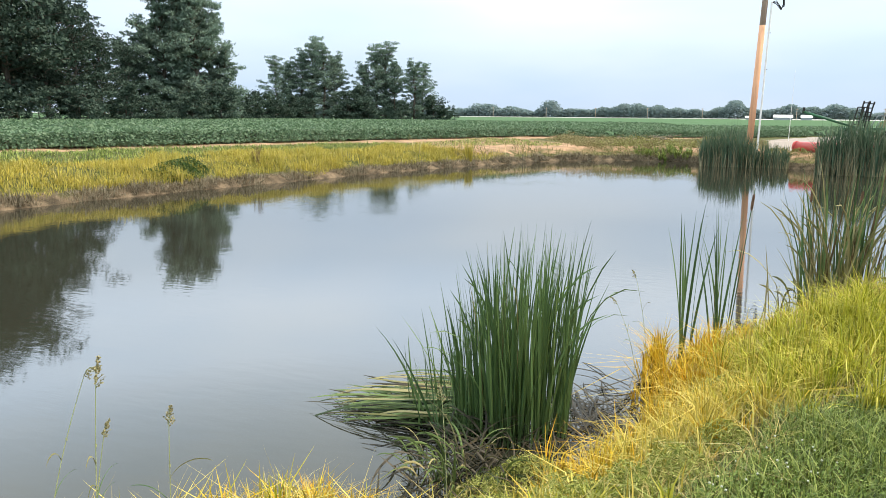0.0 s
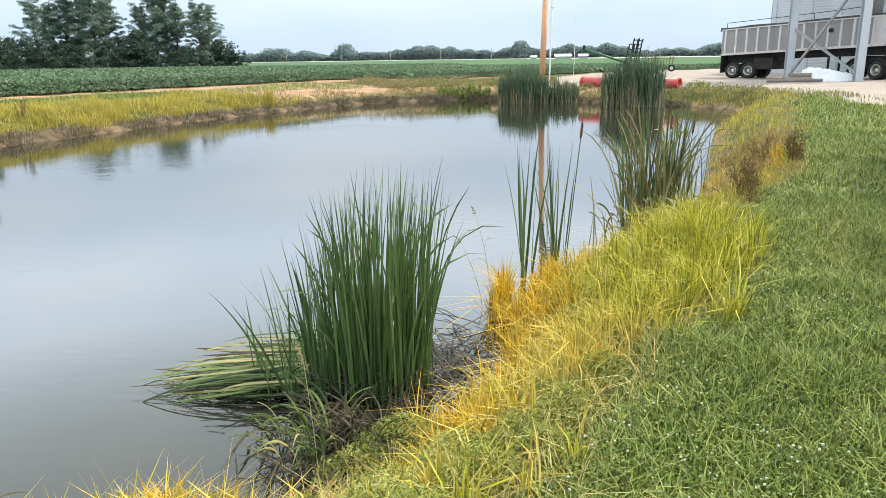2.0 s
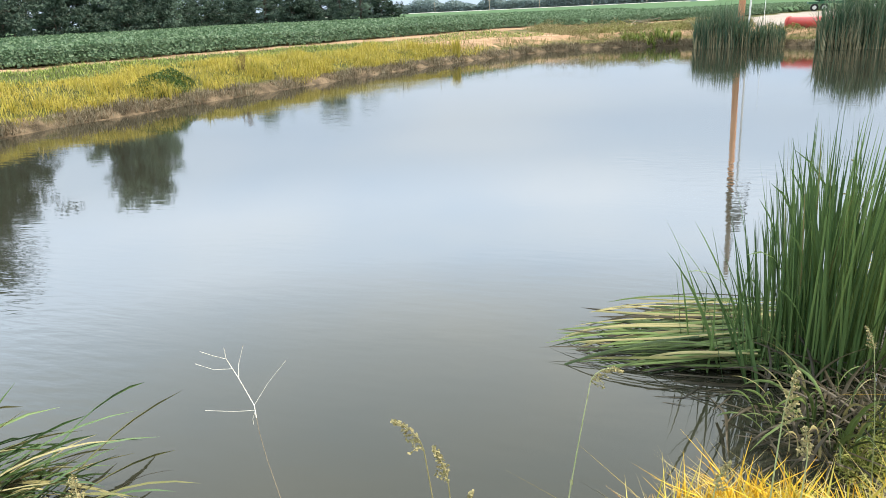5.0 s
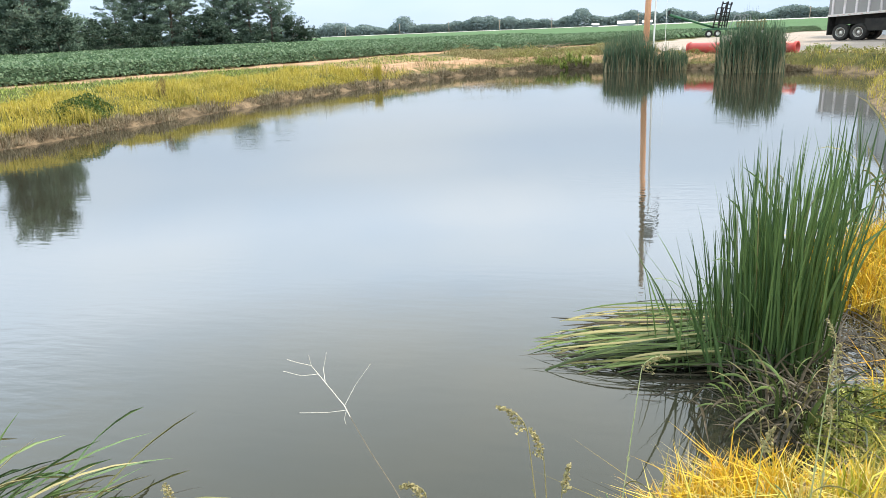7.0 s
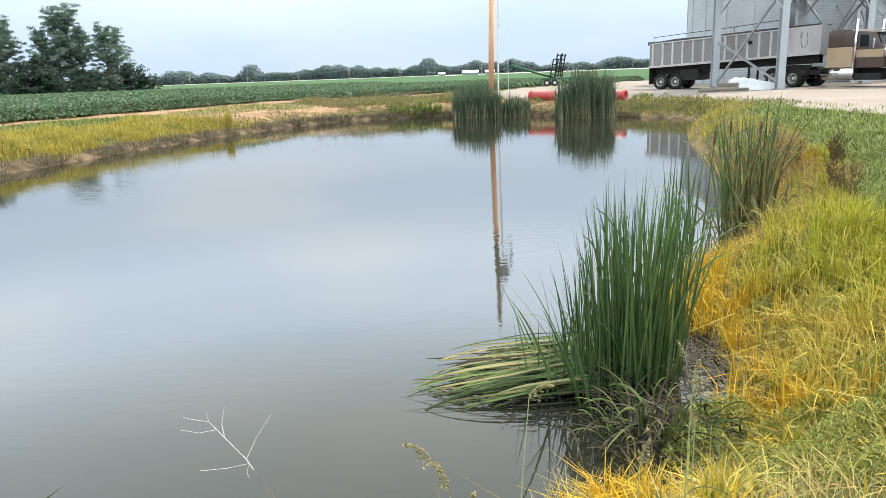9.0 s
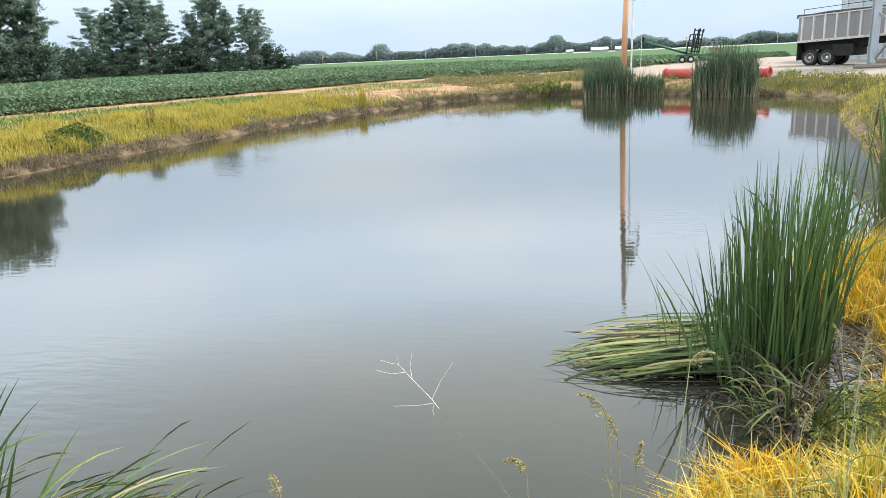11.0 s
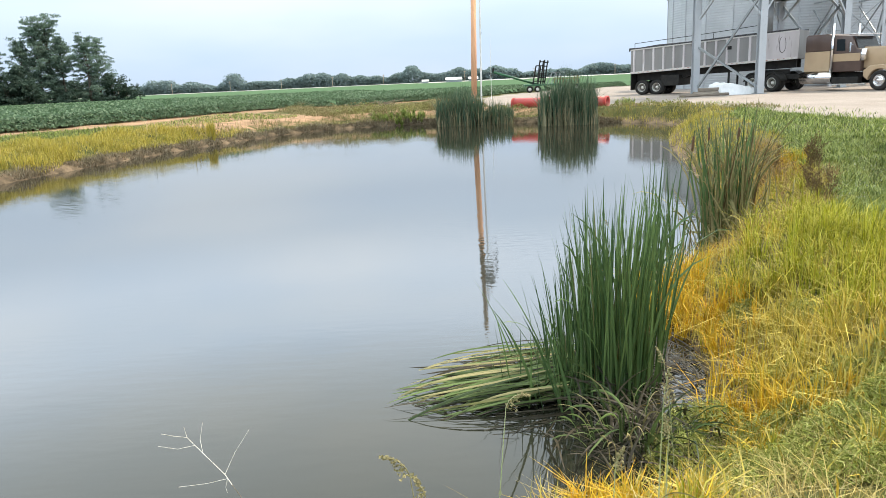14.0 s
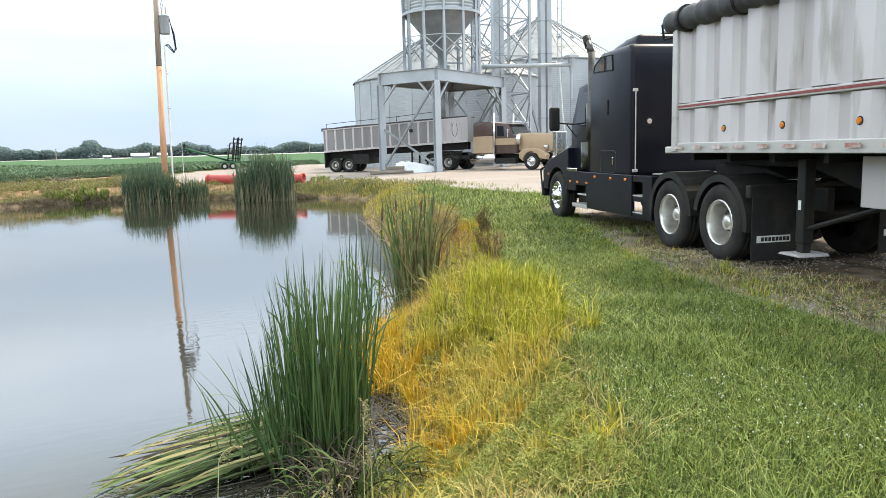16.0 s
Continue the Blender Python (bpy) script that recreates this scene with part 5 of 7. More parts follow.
it = np.array([[v.index for v in f.verts] for f in bm.faces])
bm.free()
cs = rng.uniform(0.0038, 0.0068, len(p))
cv = (p[:, None] + [0, 0, 0.075] + iv[None] * cs[:, None, None]).reshape(-1, 3)
ct = (it[None] + (np.arange(len(p)) * len(iv))[:, None, None]).reshape(-1, 3)
tagged(np_object("clover_flowers", cv, CLOVER, tris=ct), "small white clover blossoms scattered in the lawn", "clover", kind="stuff")


def wooden_post(x, y, h, r):
    z = float(ground_z(np.array([x]), np.array([y]))[0])
    bm = bmesh.new()
    bmesh.ops.create_cone(bm, cap_ends=True, segments=10, radius1=r, radius2=r * 0.85, depth=h + 0.3, matrix=Matrix.Translation((0, 0, h / 2 - 0.15)))
    for v in bm.verts:
        v.co += Vector(rng.normal(0, r * 0.12, 3))
    ob = part("wooden_post", bm, POSTW)
    ob.location = (x, y, z)
    tagged(ob, "weathered grey-brown stump post at the water's edge", "post")


tufts("tall_weed", [(-10.25, 32.3, 1.0)], 260, 0.18, 0.85, 0.02, BANKGRASS, "tall dull green weed clump at the water's edge", 0.12, 0.2)
tufts("dry_stalks", [(-11.2, 33.4, 0.6), (-9.6, 35.2, 0.5), (-12.2, 30.5, 0.5), (-8.9, 36.6, 0.4)], 26, 0.5, 0.95, 0.016, THATCH, "sparse tall dry stalks along the field track", 0.1, 0.2)
wooden_post(-8.6, 35.8, 0.28, 0.03)
wooden_post(-2.9, 40.3, 0.3, 0.03)

# ---- metal, paint, rubber ----
ALU = material("aluminium_sheet", (0.615, 0.575, 0.585), 0.5, 0.15, second=(0.50, 0.46, 0.465), scale=1.1, stretch=(1, 1, 0.2), bump=0.1, bump_scale=5, fine=(3.0, (0.34, 0.31, 0.285), 0.565))
# dull aluminium; on ribbed walls its darker tone paints the recess shade
ALU_DULL_SHADE = material("dull_shaded_aluminium", (0.54, 0.50, 0.51), 0.55, 0.15, second=(0.425, 0.39, 0.39), scale=1.3, stretch=(1, 1, 0.2), bump=0.12, bump_scale=5, fine=(4.0, (0.24, 0.215, 0.19), 0.60))
RAIL = material("bright_rail", (0.56, 0.53, 0.505), 0.4, 0.3, second=(0.5, 0.49, 0.47), scale=4, stretch=(1, 0.3, 1), fine=(5, (0.30, 0.24, 0.20), 0.66))
GALV = material("galvanised_steel", (0.385, 0.405, 0.43), 0.5, 0.3, second=(0.45, 0.47, 0.495), scale=0.7, fine=(10, (0.34, 0.36, 0.38), 0.60))
STACKM = material("sooty_chrome", (0.12, 0.115, 0.11), 0.35, 0.8, second=(0.05, 0.048, 0.045), scale=4)
PANEL = material("dark_aluminium_panel", (0.27, 0.265, 0.26), 0.5, 0.25, second=(0.20, 0.195, 0.19), scale=0.9, stretch=(1, 1, 0.25))
ROOFM = material("bin_roof_steel", (0.25, 0.265, 0.285), 0.7, 0.2, second=(0.19, 0.205, 0.22), scale=1.2, fine=(1.2, (0.13, 0.14, 0.15), 0.58))
# the galvanised colour with shade painted in; plain dark fittings share it
GALV_DARK = material("shaded_and_dark_galvanised", (0.25, 0.27, 0.28), 0.5, 0.4, second=(0.32, 0.34, 0.35), scale=2)
NAVY = material("navy_black_paint", (0.0065, 0.007, 0.013), 0.34, 0.0, second=(0.010, 0.011, 0.017), scale=3, spec=0.2, fine=(40, (0.017, 0.016, 0.017), 0.66))
DULLBLACK = material("dull_black_metal", (0.013, 0.013, 0.013), 0.6, second=(0.026, 0.024, 0.021), scale=4, spec=0.25, fine=(25, (0.045, 0.04, 0.032), 0.65))
RUBBER = material("tyre_rubber", (0.016, 0.016, 0.016), 0.85, second=(0.034, 0.031, 0.027), scale=5, spec=0.3, bump=0.3, bump_scale=60)
CHROME = material("chrome", (0.75, 0.75, 0.76), 0.12, 1.0, second=(0.62, 0.62, 0.63), scale=5)
RIMMETAL = material("wheel_aluminium", (0.78, 0.77, 0.74), 0.3, 0.75, second=(0.58, 0.555, 0.52), scale=7)
AMBER = material("amber_lens", (0.75, 0.22, 0.02), 0.25)
REDSTRIPE = material("red_stripe", (0.20, 0.03, 0.032), 0.5, second=(0.28, 0.07, 0.065), scale=9, stretch=(1, 2, 1))
TAPE = material("worn_tape", (0.66, 0.63, 0.60), 0.5, second=(0.34, 0.14, 0.11), scale=7, stretch=(1, 1, 1))
# disc metal darkened in colour for the shade deep in the dish
DISC = material("shade_dark_wheel_disc", (0.22, 0.205, 0.18), 0.5, 0.6, second=(0.11, 0.10, 0.085), scale=9)
WHITEP = material("white_paint", (0.75, 0.75, 0.73), 0.5, second=(0.62, 0.61, 0.58), scale=4)
TAN = material("tan_paint", (0.42, 0.31, 0.20), 0.3, second=(0.38, 0.28, 0.18), scale=2)
MAROON = material("brown_paint", (0.07, 0.045, 0.038), 0.3, second=(0.09, 0.06, 0.05), scale=2)
REDPIPE = material("red_pipe_paint", (0.55, 0.06, 0.05), 0.45, second=(0.42, 0.07, 0.06), scale=3, fine=(9, (0.36, 0.16, 0.12), 0.66))
POLEW = material("orange_pole_wood", (0.70, 0.37, 0.21), 0.85, second=(0.56, 0.29, 0.165), scale=3, stretch=(3, 3, 0.25), bump=0.5, bump_scale=20)
POLEG = material("grey_pole_wood", (0.46, 0.36, 0.28), 0.85, second=(0.36, 0.28, 0.22), scale=3, stretch=(3, 3, 0.25), bump=0.5, bump_scale=20)
GREENP = material("green_machine_paint", (0.02, 0.11, 0.045), 0.45, second=(0.03, 0.08, 0.04), scale=3)
GRAIN = material("grain_dust", (0.48, 0.30, 0.16), 0.9)
LOGW = material("old_log", (0.24, 0.20, 0.16), 0.9, second=(0.14, 0.12, 0.10), scale=4, stretch=(0.4, 3, 3), bump=0.6, bump_scale=25)
SHEET = material("white_sheet", (0.72, 0.73, 0.74), 0.6, second=(0.60, 0.61, 0.63), scale=3, bump=0.3, bump_scale=5)
GLASS = bpy.data.materials.new("dark_glass")
GLASS.use_nodes = True
GLASS.node_tree.nodes["Principled BSDF"].inputs["Base Color"].default_value = (0.02, 0.025, 0.03, 1)
GLASS.node_tree.nodes["Principled BSDF"].inputs["Roughness"].default_value = 0.05
TARP = material("black_tarp", (0.042, 0.042, 0.046), 0.7, second=(0.075, 0.075, 0.08), scale=6, bump=0.6, bump_scale=12)


# ---- shapes ----
def box(bm, c, s, bevel=0.0, rot=None):
    r = bmesh.ops.create_cube(bm, size=1.0)
    vs = r["verts"]
    for v in vs:
        v.co = Vector((v.co.x * s[0], v.co.y * s[1], v.co.z * s[2]))
    if bevel:
        es = list({e for v in vs for e in v.link_edges})
        rb = bmesh.ops.bevel(bm, geom=vs + es, offset=bevel, segments=2, affect="EDGES", profile=0.5)
        vs = list({v for f in rb["faces"] for v in f.verts} | {v for v in vs if v.is_valid})
    m = Matrix.Translation(c) @ (rot.to_4x4() if rot is not None else Matrix())
    bmesh.ops.transform(bm, matrix=m, verts=vs)
    return vs


def rod(bm, a, b, r, seg=8, r2=None, caps=True):
    a, b = Vector(a), Vector(b)
    q = (b - a).to_track_quat("Z", "Y").to_matrix().to_4x4()
    bmesh.ops.create_cone(bm, cap_ends=caps, segments=seg, radius1=r, radius2=r if r2 is None else r2, depth=(b - a).length, matrix=Matrix.Translation((a + b) / 2) @ q)


def beam(bm, a, b, w, h=None):
    """A square bar from a to b."""
    a, b = Vector(a), Vector(b)
    d = b - a
    q = d.to_track_quat("Z", "Y").to_matrix()
    box(bm, (a + b) / 2, (w, h or w, d.length), 0, q)


def i_beam(bm, a, b, w, h):
    a, b = Vector(a), Vector(b)
    d = b - a
    up = Vector((0, 0, 1)) if abs(d.normalized().z) < 0.9 else Vector((0, 1, 0))
    z = d.normalized()
    x = up.cross(z).normalized()
    y = z.cross(x)
    rot = Matrix((x, y, z)).transposed()
    c = (a + b) / 2
    box(bm, c, (w * 0.12, h, d.length), 0, rot)
    box(bm, c + y * (h / 2 - 0.01), (w, 0.025, d.length), 0, rot)
    box(bm, c - y * (h / 2 - 0.01), (w, 0.025, d.length), 0, rot)


def lathe(bm, profile, seg=32, axis="X", centre=(0, 0, 0)):
    """Turns a profile of (radius, along) about an axis."""
    rings = []
    for r, a in profile:
        ring = []
        for k in range(seg):
            t = 2 * math.pi * k / seg
            p = (a, r * math.cos(t), r * math.sin(t)) if axis == "X" else (r * math.cos(t), r * math.sin(t), a)
            ring.append(bm.verts.new(Vector(p) + Vector(centre)))
        rings.append(ring)
    for i in range(len(rings) - 1):
        for k in range(seg):
            bm.faces.new((rings[i][k], rings[i][(k + 1) % seg], rings[i + 1][(k + 1) % seg], rings[i + 1][k]))


def prism(bm, outline, x0, x1, bevel=0.0):
    """A side outline of (y, z) points, extruded along x."""
    lo = [bm.verts.new((x0, y, z)) for y, z in outline]
    hi = [bm.verts.new((x1, y, z)) for y, z in outline]
    n = len(outline)
    fs = [bm.faces.new(lo), bm.faces.new(hi[::-1])]
    for k in range(n):
        fs.append(bm.faces.new((lo[k], hi[k], hi[(k + 1) % n], lo[(k + 1) % n])))
    bmesh.ops.recalc_face_normals(bm, faces=fs)
    if bevel:
        es = list({e for f in fs for e in f.edges})
        bmesh.ops.bevel(bm, geom=es, offset=bevel, segments=3, affect="EDGES", profile=0.5)


# ---- wheels ----
def wheel(t, x, y, side, dual=False, front=False, r=0.51, w=0.27):
    """A lorry wheel at the thing's (x, y): x is the tyre's outer face, side -1 or 1 the way it faces."""
    bm = bmesh.new()
    lathe(bm, [(r * 0.57, 0.03), (r * 0.62, 0.0), (r * 0.80, -0.012), (r * 0.93, 0.0), (r * 0.985, 0.03), (r, 0.06), (r, 0.09), (r * 0.985, 0.095), (r * 0.985, 0.105), (r, 0.11), (r, 0.155), (r * 0.985, 0.16), (r * 0.985, 0.17),
               (r, 0.175), (r, w - 0.06), (r * 0.985, w - 0.03), (r * 0.93, w), (r * 0.80, w + 0.012), (r * 0.62, w), (r * 0.57, w - 0.03)], 40)
    ob = part("wheel", bm, RUBBER, t, "", True)
    ob.matrix_basis = pose(x, y, r) @ (Matrix() if side < 0 else Matrix.Rotation(math.pi, 4, "Z"))
    bm = bmesh.new()
    if front:
        lathe(bm, [(r * 0.585, 0.02), (r * 0.56, 0.0), (r * 0.53, 0.02), (r * 0.50, 0.06), (r * 0.40, 0.045), (r * 0.30, 0.02), (r * 0.26, -0.01), (r * 0.20, -0.03), (r * 0.18, -0.075), (r * 0.10, -0.09), (0.002, -0.092)], 32)
        for k in range(10):
            a = 2 * math.pi * k / 10
            rod(bm, (0.03, r * 0.36 * math.cos(a), r * 0.36 * math.sin(a)), (-0.05, r * 0.36 * math.cos(a), r * 0.36 * math.sin(a)), 0.019, 6)
    else:
        lathe(bm, [(r * 0.60, 0.015), (r * 0.575, -0.006), (r * 0.55, 0.015), (r * 0.53, 0.07), (r * 0.515, 0.17), (r * 0.50, 0.245)], 36)
    part("rim", bm, CHROME if front else RIMMETAL, ob, "polished aluminium rim", True)
    if not front:
        bm = bmesh.new()
        lathe(bm, [(r * 0.502, 0.243), (r * 0.45, 0.25), (r * 0.30, 0.252), (r * 0.22, 0.245)], 36)
        for k in range(10):
            a = 2 * math.pi * k / 10
            rod(bm, (0.26, r * 0.34 * math.cos(a), r * 0.34 * math.sin(a)), (0.22, r * 0.34 * math.cos(a), r * 0.34 * math.sin(a)), 0.014, 6)
        part("disc", bm, DISC, ob, "dished wheel disc darkened for its recess shade", True)
        bm = bmesh.new()
        lathe(bm, [(r * 0.225, 0.246), (r * 0.20, 0.18), (r * 0.19, 0.11), (r * 0.12, 0.09), (0.002, 0.088)], 24)
        part("hub", bm, RIMMETAL, ob, "bright wheel hub", True)
        # flat black discs paint the dark of the open hand holes
        for k in range(5):
            a = 2 * math.pi * (k + 0.5) / 5
            bm = bmesh.new()
            lathe(bm, [(0.002, 0.244), (0.030, 0.244)], 10, "X", (0, r * 0.385 * math.cos(a), r * 0.385 * math.sin(a)))
            part("hand_hole", bm, DULLBLACK, ob)
    if dual:
        bm = bmesh.new()
        lathe(bm, [(r * 0.57, 0.03), (r * 0.80, -0.012), (r * 0.985, 0.03), (r, 0.06), (r, w - 0.06), (r * 0.985, w - 0.03), (r * 0.80, w + 0.012), (r * 0.57, w - 0.03)], 32)
        inner = part("inner_tyre", bm, RUBBER, ob, "", True)
        inner.location = (0.33, 0, 0)
    return ob


def fender_arc(t, x0, x1, y, zc, r, a0, a1, mat, thick=0.03, lip=0.06):
    bm = bmesh.new()
    prev = None
    n = 16
    for k in range(n + 1):
        a = radians(a0 + (a1 - a0) * k / n)
        c, s = math.cos(a), math.sin(a)
        ring = [bm.verts.new((x, y + rr * c, zc + rr * s)) for x, rr in ((x0, r - lip), (x0, r + thick), (x1, r + thick), (x1, r), (x0 + 0.02, r), (x0 + 0.02, r - lip))]
        if prev:
            for j in range(6):
                bm.faces.new((prev[j], prev[(j + 1) % 6], ring[(j + 1) % 6], ring[j]))
        else:
            bm.faces.new(ring[::-1])
        prev = ring
    bm.faces.new(prev)
    bmesh.ops.recalc_face_normals(bm, faces=bm.faces[:])
    return part("fender", bm, mat, t)


def marker(t, c, r=0.03, mat=None, name="marker_light", axis=(-1, 0, 0)):
    bm = bmesh.new()
    a = Vector(axis)
    rod(bm, -a * 0.02, a * 0.010, r, 12, r * 0.8)
    ob = part(name, bm, mat or AMBER, t, "round amber lens")
    ob.location = c
    bm = bmesh.new()
    rod(bm, -a * 0.02, -a * 0.004, r * 1.28, 14, r * 1.2)
    part("rubber_ring", bm, DULLBLACK, ob)
    return ob


# ---- the black lorry on the lawn's edge ----
def black_tractor():
    t = empty("semi_truck", pose(6.75, 6.40, 0.0, 0, 0, -13.37) @ Matrix.Translation((1.22, 0, 0)), "navy-black sleeper-cab semi truck parked on dirt beside the lawn", "truck", "grain trucks")
    H = 1.22
    for y in (0.0, 1.31):
        for s in (-1, 1):
            wheel(t, s * H, y, s, dual=True)
    for s in (-1, 1):
        wheel(t, s * (H - 0.02), 6.22, s, front=True)
    bm = bmesh.new()
    for s in (-1, 1):
        box(bm, (s * 0.45, 2.9, 0.85), (0.09, 8.0, 0.28))
    box(bm, (0, 0, 0.5), (1.2, 0.16, 0.16))
    box(bm, (0, 1.31, 0.5), (1.2, 0.16, 0.16))
    box(bm, (0, 6.22, 0.5), (2.0, 0.14, 0.14))
    box(bm, (0, 0.66, 0.62), (1.0, 1.6, 0.16))
    part("chassis", bm, DULLBLACK, t)
    bm = bmesh.new()
    prism(bm, [(-0.1, 1.05), (1.3, 1.05), (1.3, 1.22), (0.9, 1.26), (0.1, 1.20), (-0.35, 1.08)], -0.48, 0.48, 0.02)
    part("fifth_wheel", bm, DULLBLACK, t)
    # sleeper
    bm = bmesh.new()
    prism(bm, [(2.70, 1.02), (4.50, 1.02), (4.50, 2.80), (4.30, 3.06), (3.95, 3.19), (2.80, 3.20), (2.70, 3.10)], -1.17, 1.17, 0.07)
    sl = part("sleeper", bm, NAVY, t, "", True)
    bm = bmesh.new()
    prism(bm, [(2.86, 3.05), (4.28, 3.02), (4.02, 3.26), (3.4, 3.36), (2.90, 3.38)], -0.98, 0.98, 0.10)
    part("raised_roof", bm, NAVY, sl, "domed sleeper roof", True)
    bm = bmesh.new()
    box(bm, (-0.35, 3.15, 3.40), (0.16, 0.22, 0.03), 0.01)
    part("roof_hatch", bm, DULLBLACK, sl)
    for s in (-1, 1):
        for pane in ([(3.78, 2.86), (4.28, 2.88), (4.20, 3.00), (3.94, 3.11), (3.78, 3.11)], [(3.44, 2.84), (3.73, 2.86), (3.73, 3.11), (3.47, 3.10)]):
            bm = bmesh.new()
            prism(bm, pane, min(s * 1.165, s * 1.178), max(s * 1.165, s * 1.178), 0.004)
            win = part("window", bm, GLASS, sl, "dark sleeper window")
            bm = bmesh.new()
            for a, b in zip(pane, pane[1:] + pane[:1]):
                rod(bm, (s * 1.178, *a), (s * 1.178, *b), 0.011, 6)
            part("window_seal", bm, DULLBLACK, win)
    for s in (-1, 1):
        bm = bmesh.new()
        y0, y1, z0, z1, c = 3.30, 3.97, 1.07, 1.45, 0.05
        ring = [(y0 + c, z0), (y1 - c, z0), (y1, z0 + c), (y1, z1 - c), (y1 - c, z1), (y0 + c, z1), (y0, z1 - c), (y0, z0 + c)]
        for a, b in zip(ring, ring[1:] + ring[:1]):
            rod(bm, (s * 1.172, *a), (s * 1.172, *b), 0.006, 6)
        part("hatch_trim", bm, STACKM, sl)
    bm = bmesh.new()
    box(bm, (-1.18, 3.42, 1.27), (0.02, 0.05, 0.14), 0.008)
    part("hatch_latch", bm, CHROME, sl)
    bm = bmesh.new()
    box(bm, (-1.178, 3.66, 2.22), (0.015, 0.05, 0.26), 0.008)
    part("vent_grip", bm, DULLBLACK, sl)
    for s in (-1, 1):
        bm = bmesh.new()
        rod(bm, (s * 1.12, 2.655, 1.10), (s * 1.12, 2.655, 2.45), 0.010, 8)
        for z in (1.12, 2.44):
            box(bm, (s * 1.12, 2.67, z), (0.08, 0.05, 0.05), 0.008)
        part("grab_rail", bm, RAIL, sl)
    bm = bmesh.new()
    rod(bm, (-0.45, 2.65, 1.70), (-0.45, 2.65, 2.12), 0.010, 8)
    part("handle", bm, RAIL, sl)
    lamp = marker(sl, (-0.86, 2.685, 1.93), 0.055, CHROME, "work_lamp", (0, -1, 0))
    lamp["label"] = "round chrome work lamp"
    # cab and hood
    bm = bmesh.new()
    prism(bm, [(4.46, 1.02), (5.75, 1.02), (5.75, 1.95), (5.30, 2.72), (4.46, 2.80)], -1.06, 1.06, 0.05)
    cab = part("cab", bm, NAVY, t, "", True)
    bm = bmesh.new()
    prism(bm, [(4.75, 1.95), (5.50, 1.95), (5.18, 2.55), (4.75, 2.58)], -1.075, 1.075, 0.005)
    part("window", bm, GLASS, cab, "dark cab side windows")
    bm = bmesh.new()
    w0 = [bm.verts.new(p) for p in ((-0.95, 5.75, 2.0), (0.95, 5.75, 2.0), (0.9, 5.36, 2.66), (-0.9, 5.36, 2.66))]
    bm.faces.new(w0)
    bmesh.ops.solidify(bm, geom=bm.faces[:], thickness=0.01)
    part("windscreen", bm, GLASS, cab)
    bm = bmesh.new()
    prism(bm, [(5.60, 1.05), (7.05, 0.95), (7.12, 1.18), (6.9, 1.40), (5.60, 1.95)], -0.80, 0.80, 0.06)
    part("hood", bm, NAVY, t, "", True)
    for s in (-1, 1):
        bm = bmesh.new()
        pts = [(5.55, 0.98)]
        for k in range(9):
            a = radians(175 - 165 * k / 8)
            pts.append((6.22 + 0.60 * math.cos(a), 0.51 + 0.60 * math.sin(a)))
        pts += [(7.10, 0.62), (7.12, 1.00), (6.85, 1.22), (6.2, 1.38), (5.55, 1.52)]
        x0, x1 = sorted((s * 0.78, s * 1.2))
        prism(bm, pts, x0, x1, 0.02)
        part("front_fender", bm, NAVY, t)
        marker(t, (s * 1.205, 6.75, 0.95), 0.035, AMBER, "headlight", (s, 0, 0))
    bm = bmesh.new()
    box(bm, (0, 7.18, 0.62), (2.4, 0.14, 0.36), 0.05)
    part("bumper", bm, NAVY, t)
    bm = bmesh.new()
    box(bm, (0, 7.11, 1.02), (1.1, 0.04, 0.42), 0.02)
    part("grille", bm, CHROME, t)
    for s in (-1, 1):
        bm = bmesh.new()
        rod(bm, (s * 1.16, 7.26, 0.45), (s * 1.2, 7.28, 1.05), 0.02, 8)
        rod(bm, (s * 1.2, 7.28, 1.05), (s * 1.0, 7.2, 1.15), 0.02, 8)
        part("bumper_guard", bm, DULLBLACK, t)
    # stacks
    for s in (-1, 1):
        bm = bmesh.new()
        rod(bm, (s * 1.08, 4.62, 1.15), (s * 1.08, 4.62, 3.30), 0.065, 16)
        rod(bm, (s * 1.08, 4.62, 3.28), (s * 1.10, 4.74, 3.50), 0.065, 16, 0.07)
        st = part("exhaust_stack", bm, STACKM, t, "sooty chrome stack with a dark curved tip", True)
        bm = bmesh.new()
        rod(bm, (s * 1.08, 4.62, 1.65), (s * 1.08, 4.62, 2.35), 0.10, 16)
        part("heat_shield", bm, STACKM, st, "", True)
        bm = bmesh.new()
        rod(bm, (s * 1.092, 4.70, 3.40), (s * 1.11, 4.80, 3.60), 0.074, 16, 0.078)
        part("stack_tip", bm, DULLBLACK, st, "", True)
        bm = bmesh.new()
        rod(bm, (s * 1.0, 4.95, 1.10), (s * 1.0, 4.95, 1.62), 0.15, 20)
        part("air_cleaner", bm, STACKM, t, "polished canister", True)
        # mirrors
        bm = bmesh.new()
        rod(bm, (s * 1.05, 5.45, 1.98), (s * 1.40, 5.62, 2.02), 0.016, 8)
        rod(bm, (s * 1.05, 5.45, 1.72), (s * 1.22, 5.55, 1.98), 0.012, 8)
        arm = part("mirror_arm", bm, DULLBLACK, t)
        bm = bmesh.new()
        box(bm, (s * 1.46, 5.62, 2.10), (0.22, 0.10, 0.48), 0.045)
        part("mirror", bm, DULLBLACK, arm, "tall black wing mirror")
    # side skirts and steps
    for s in (-1, 1):
        bm = bmesh.new()
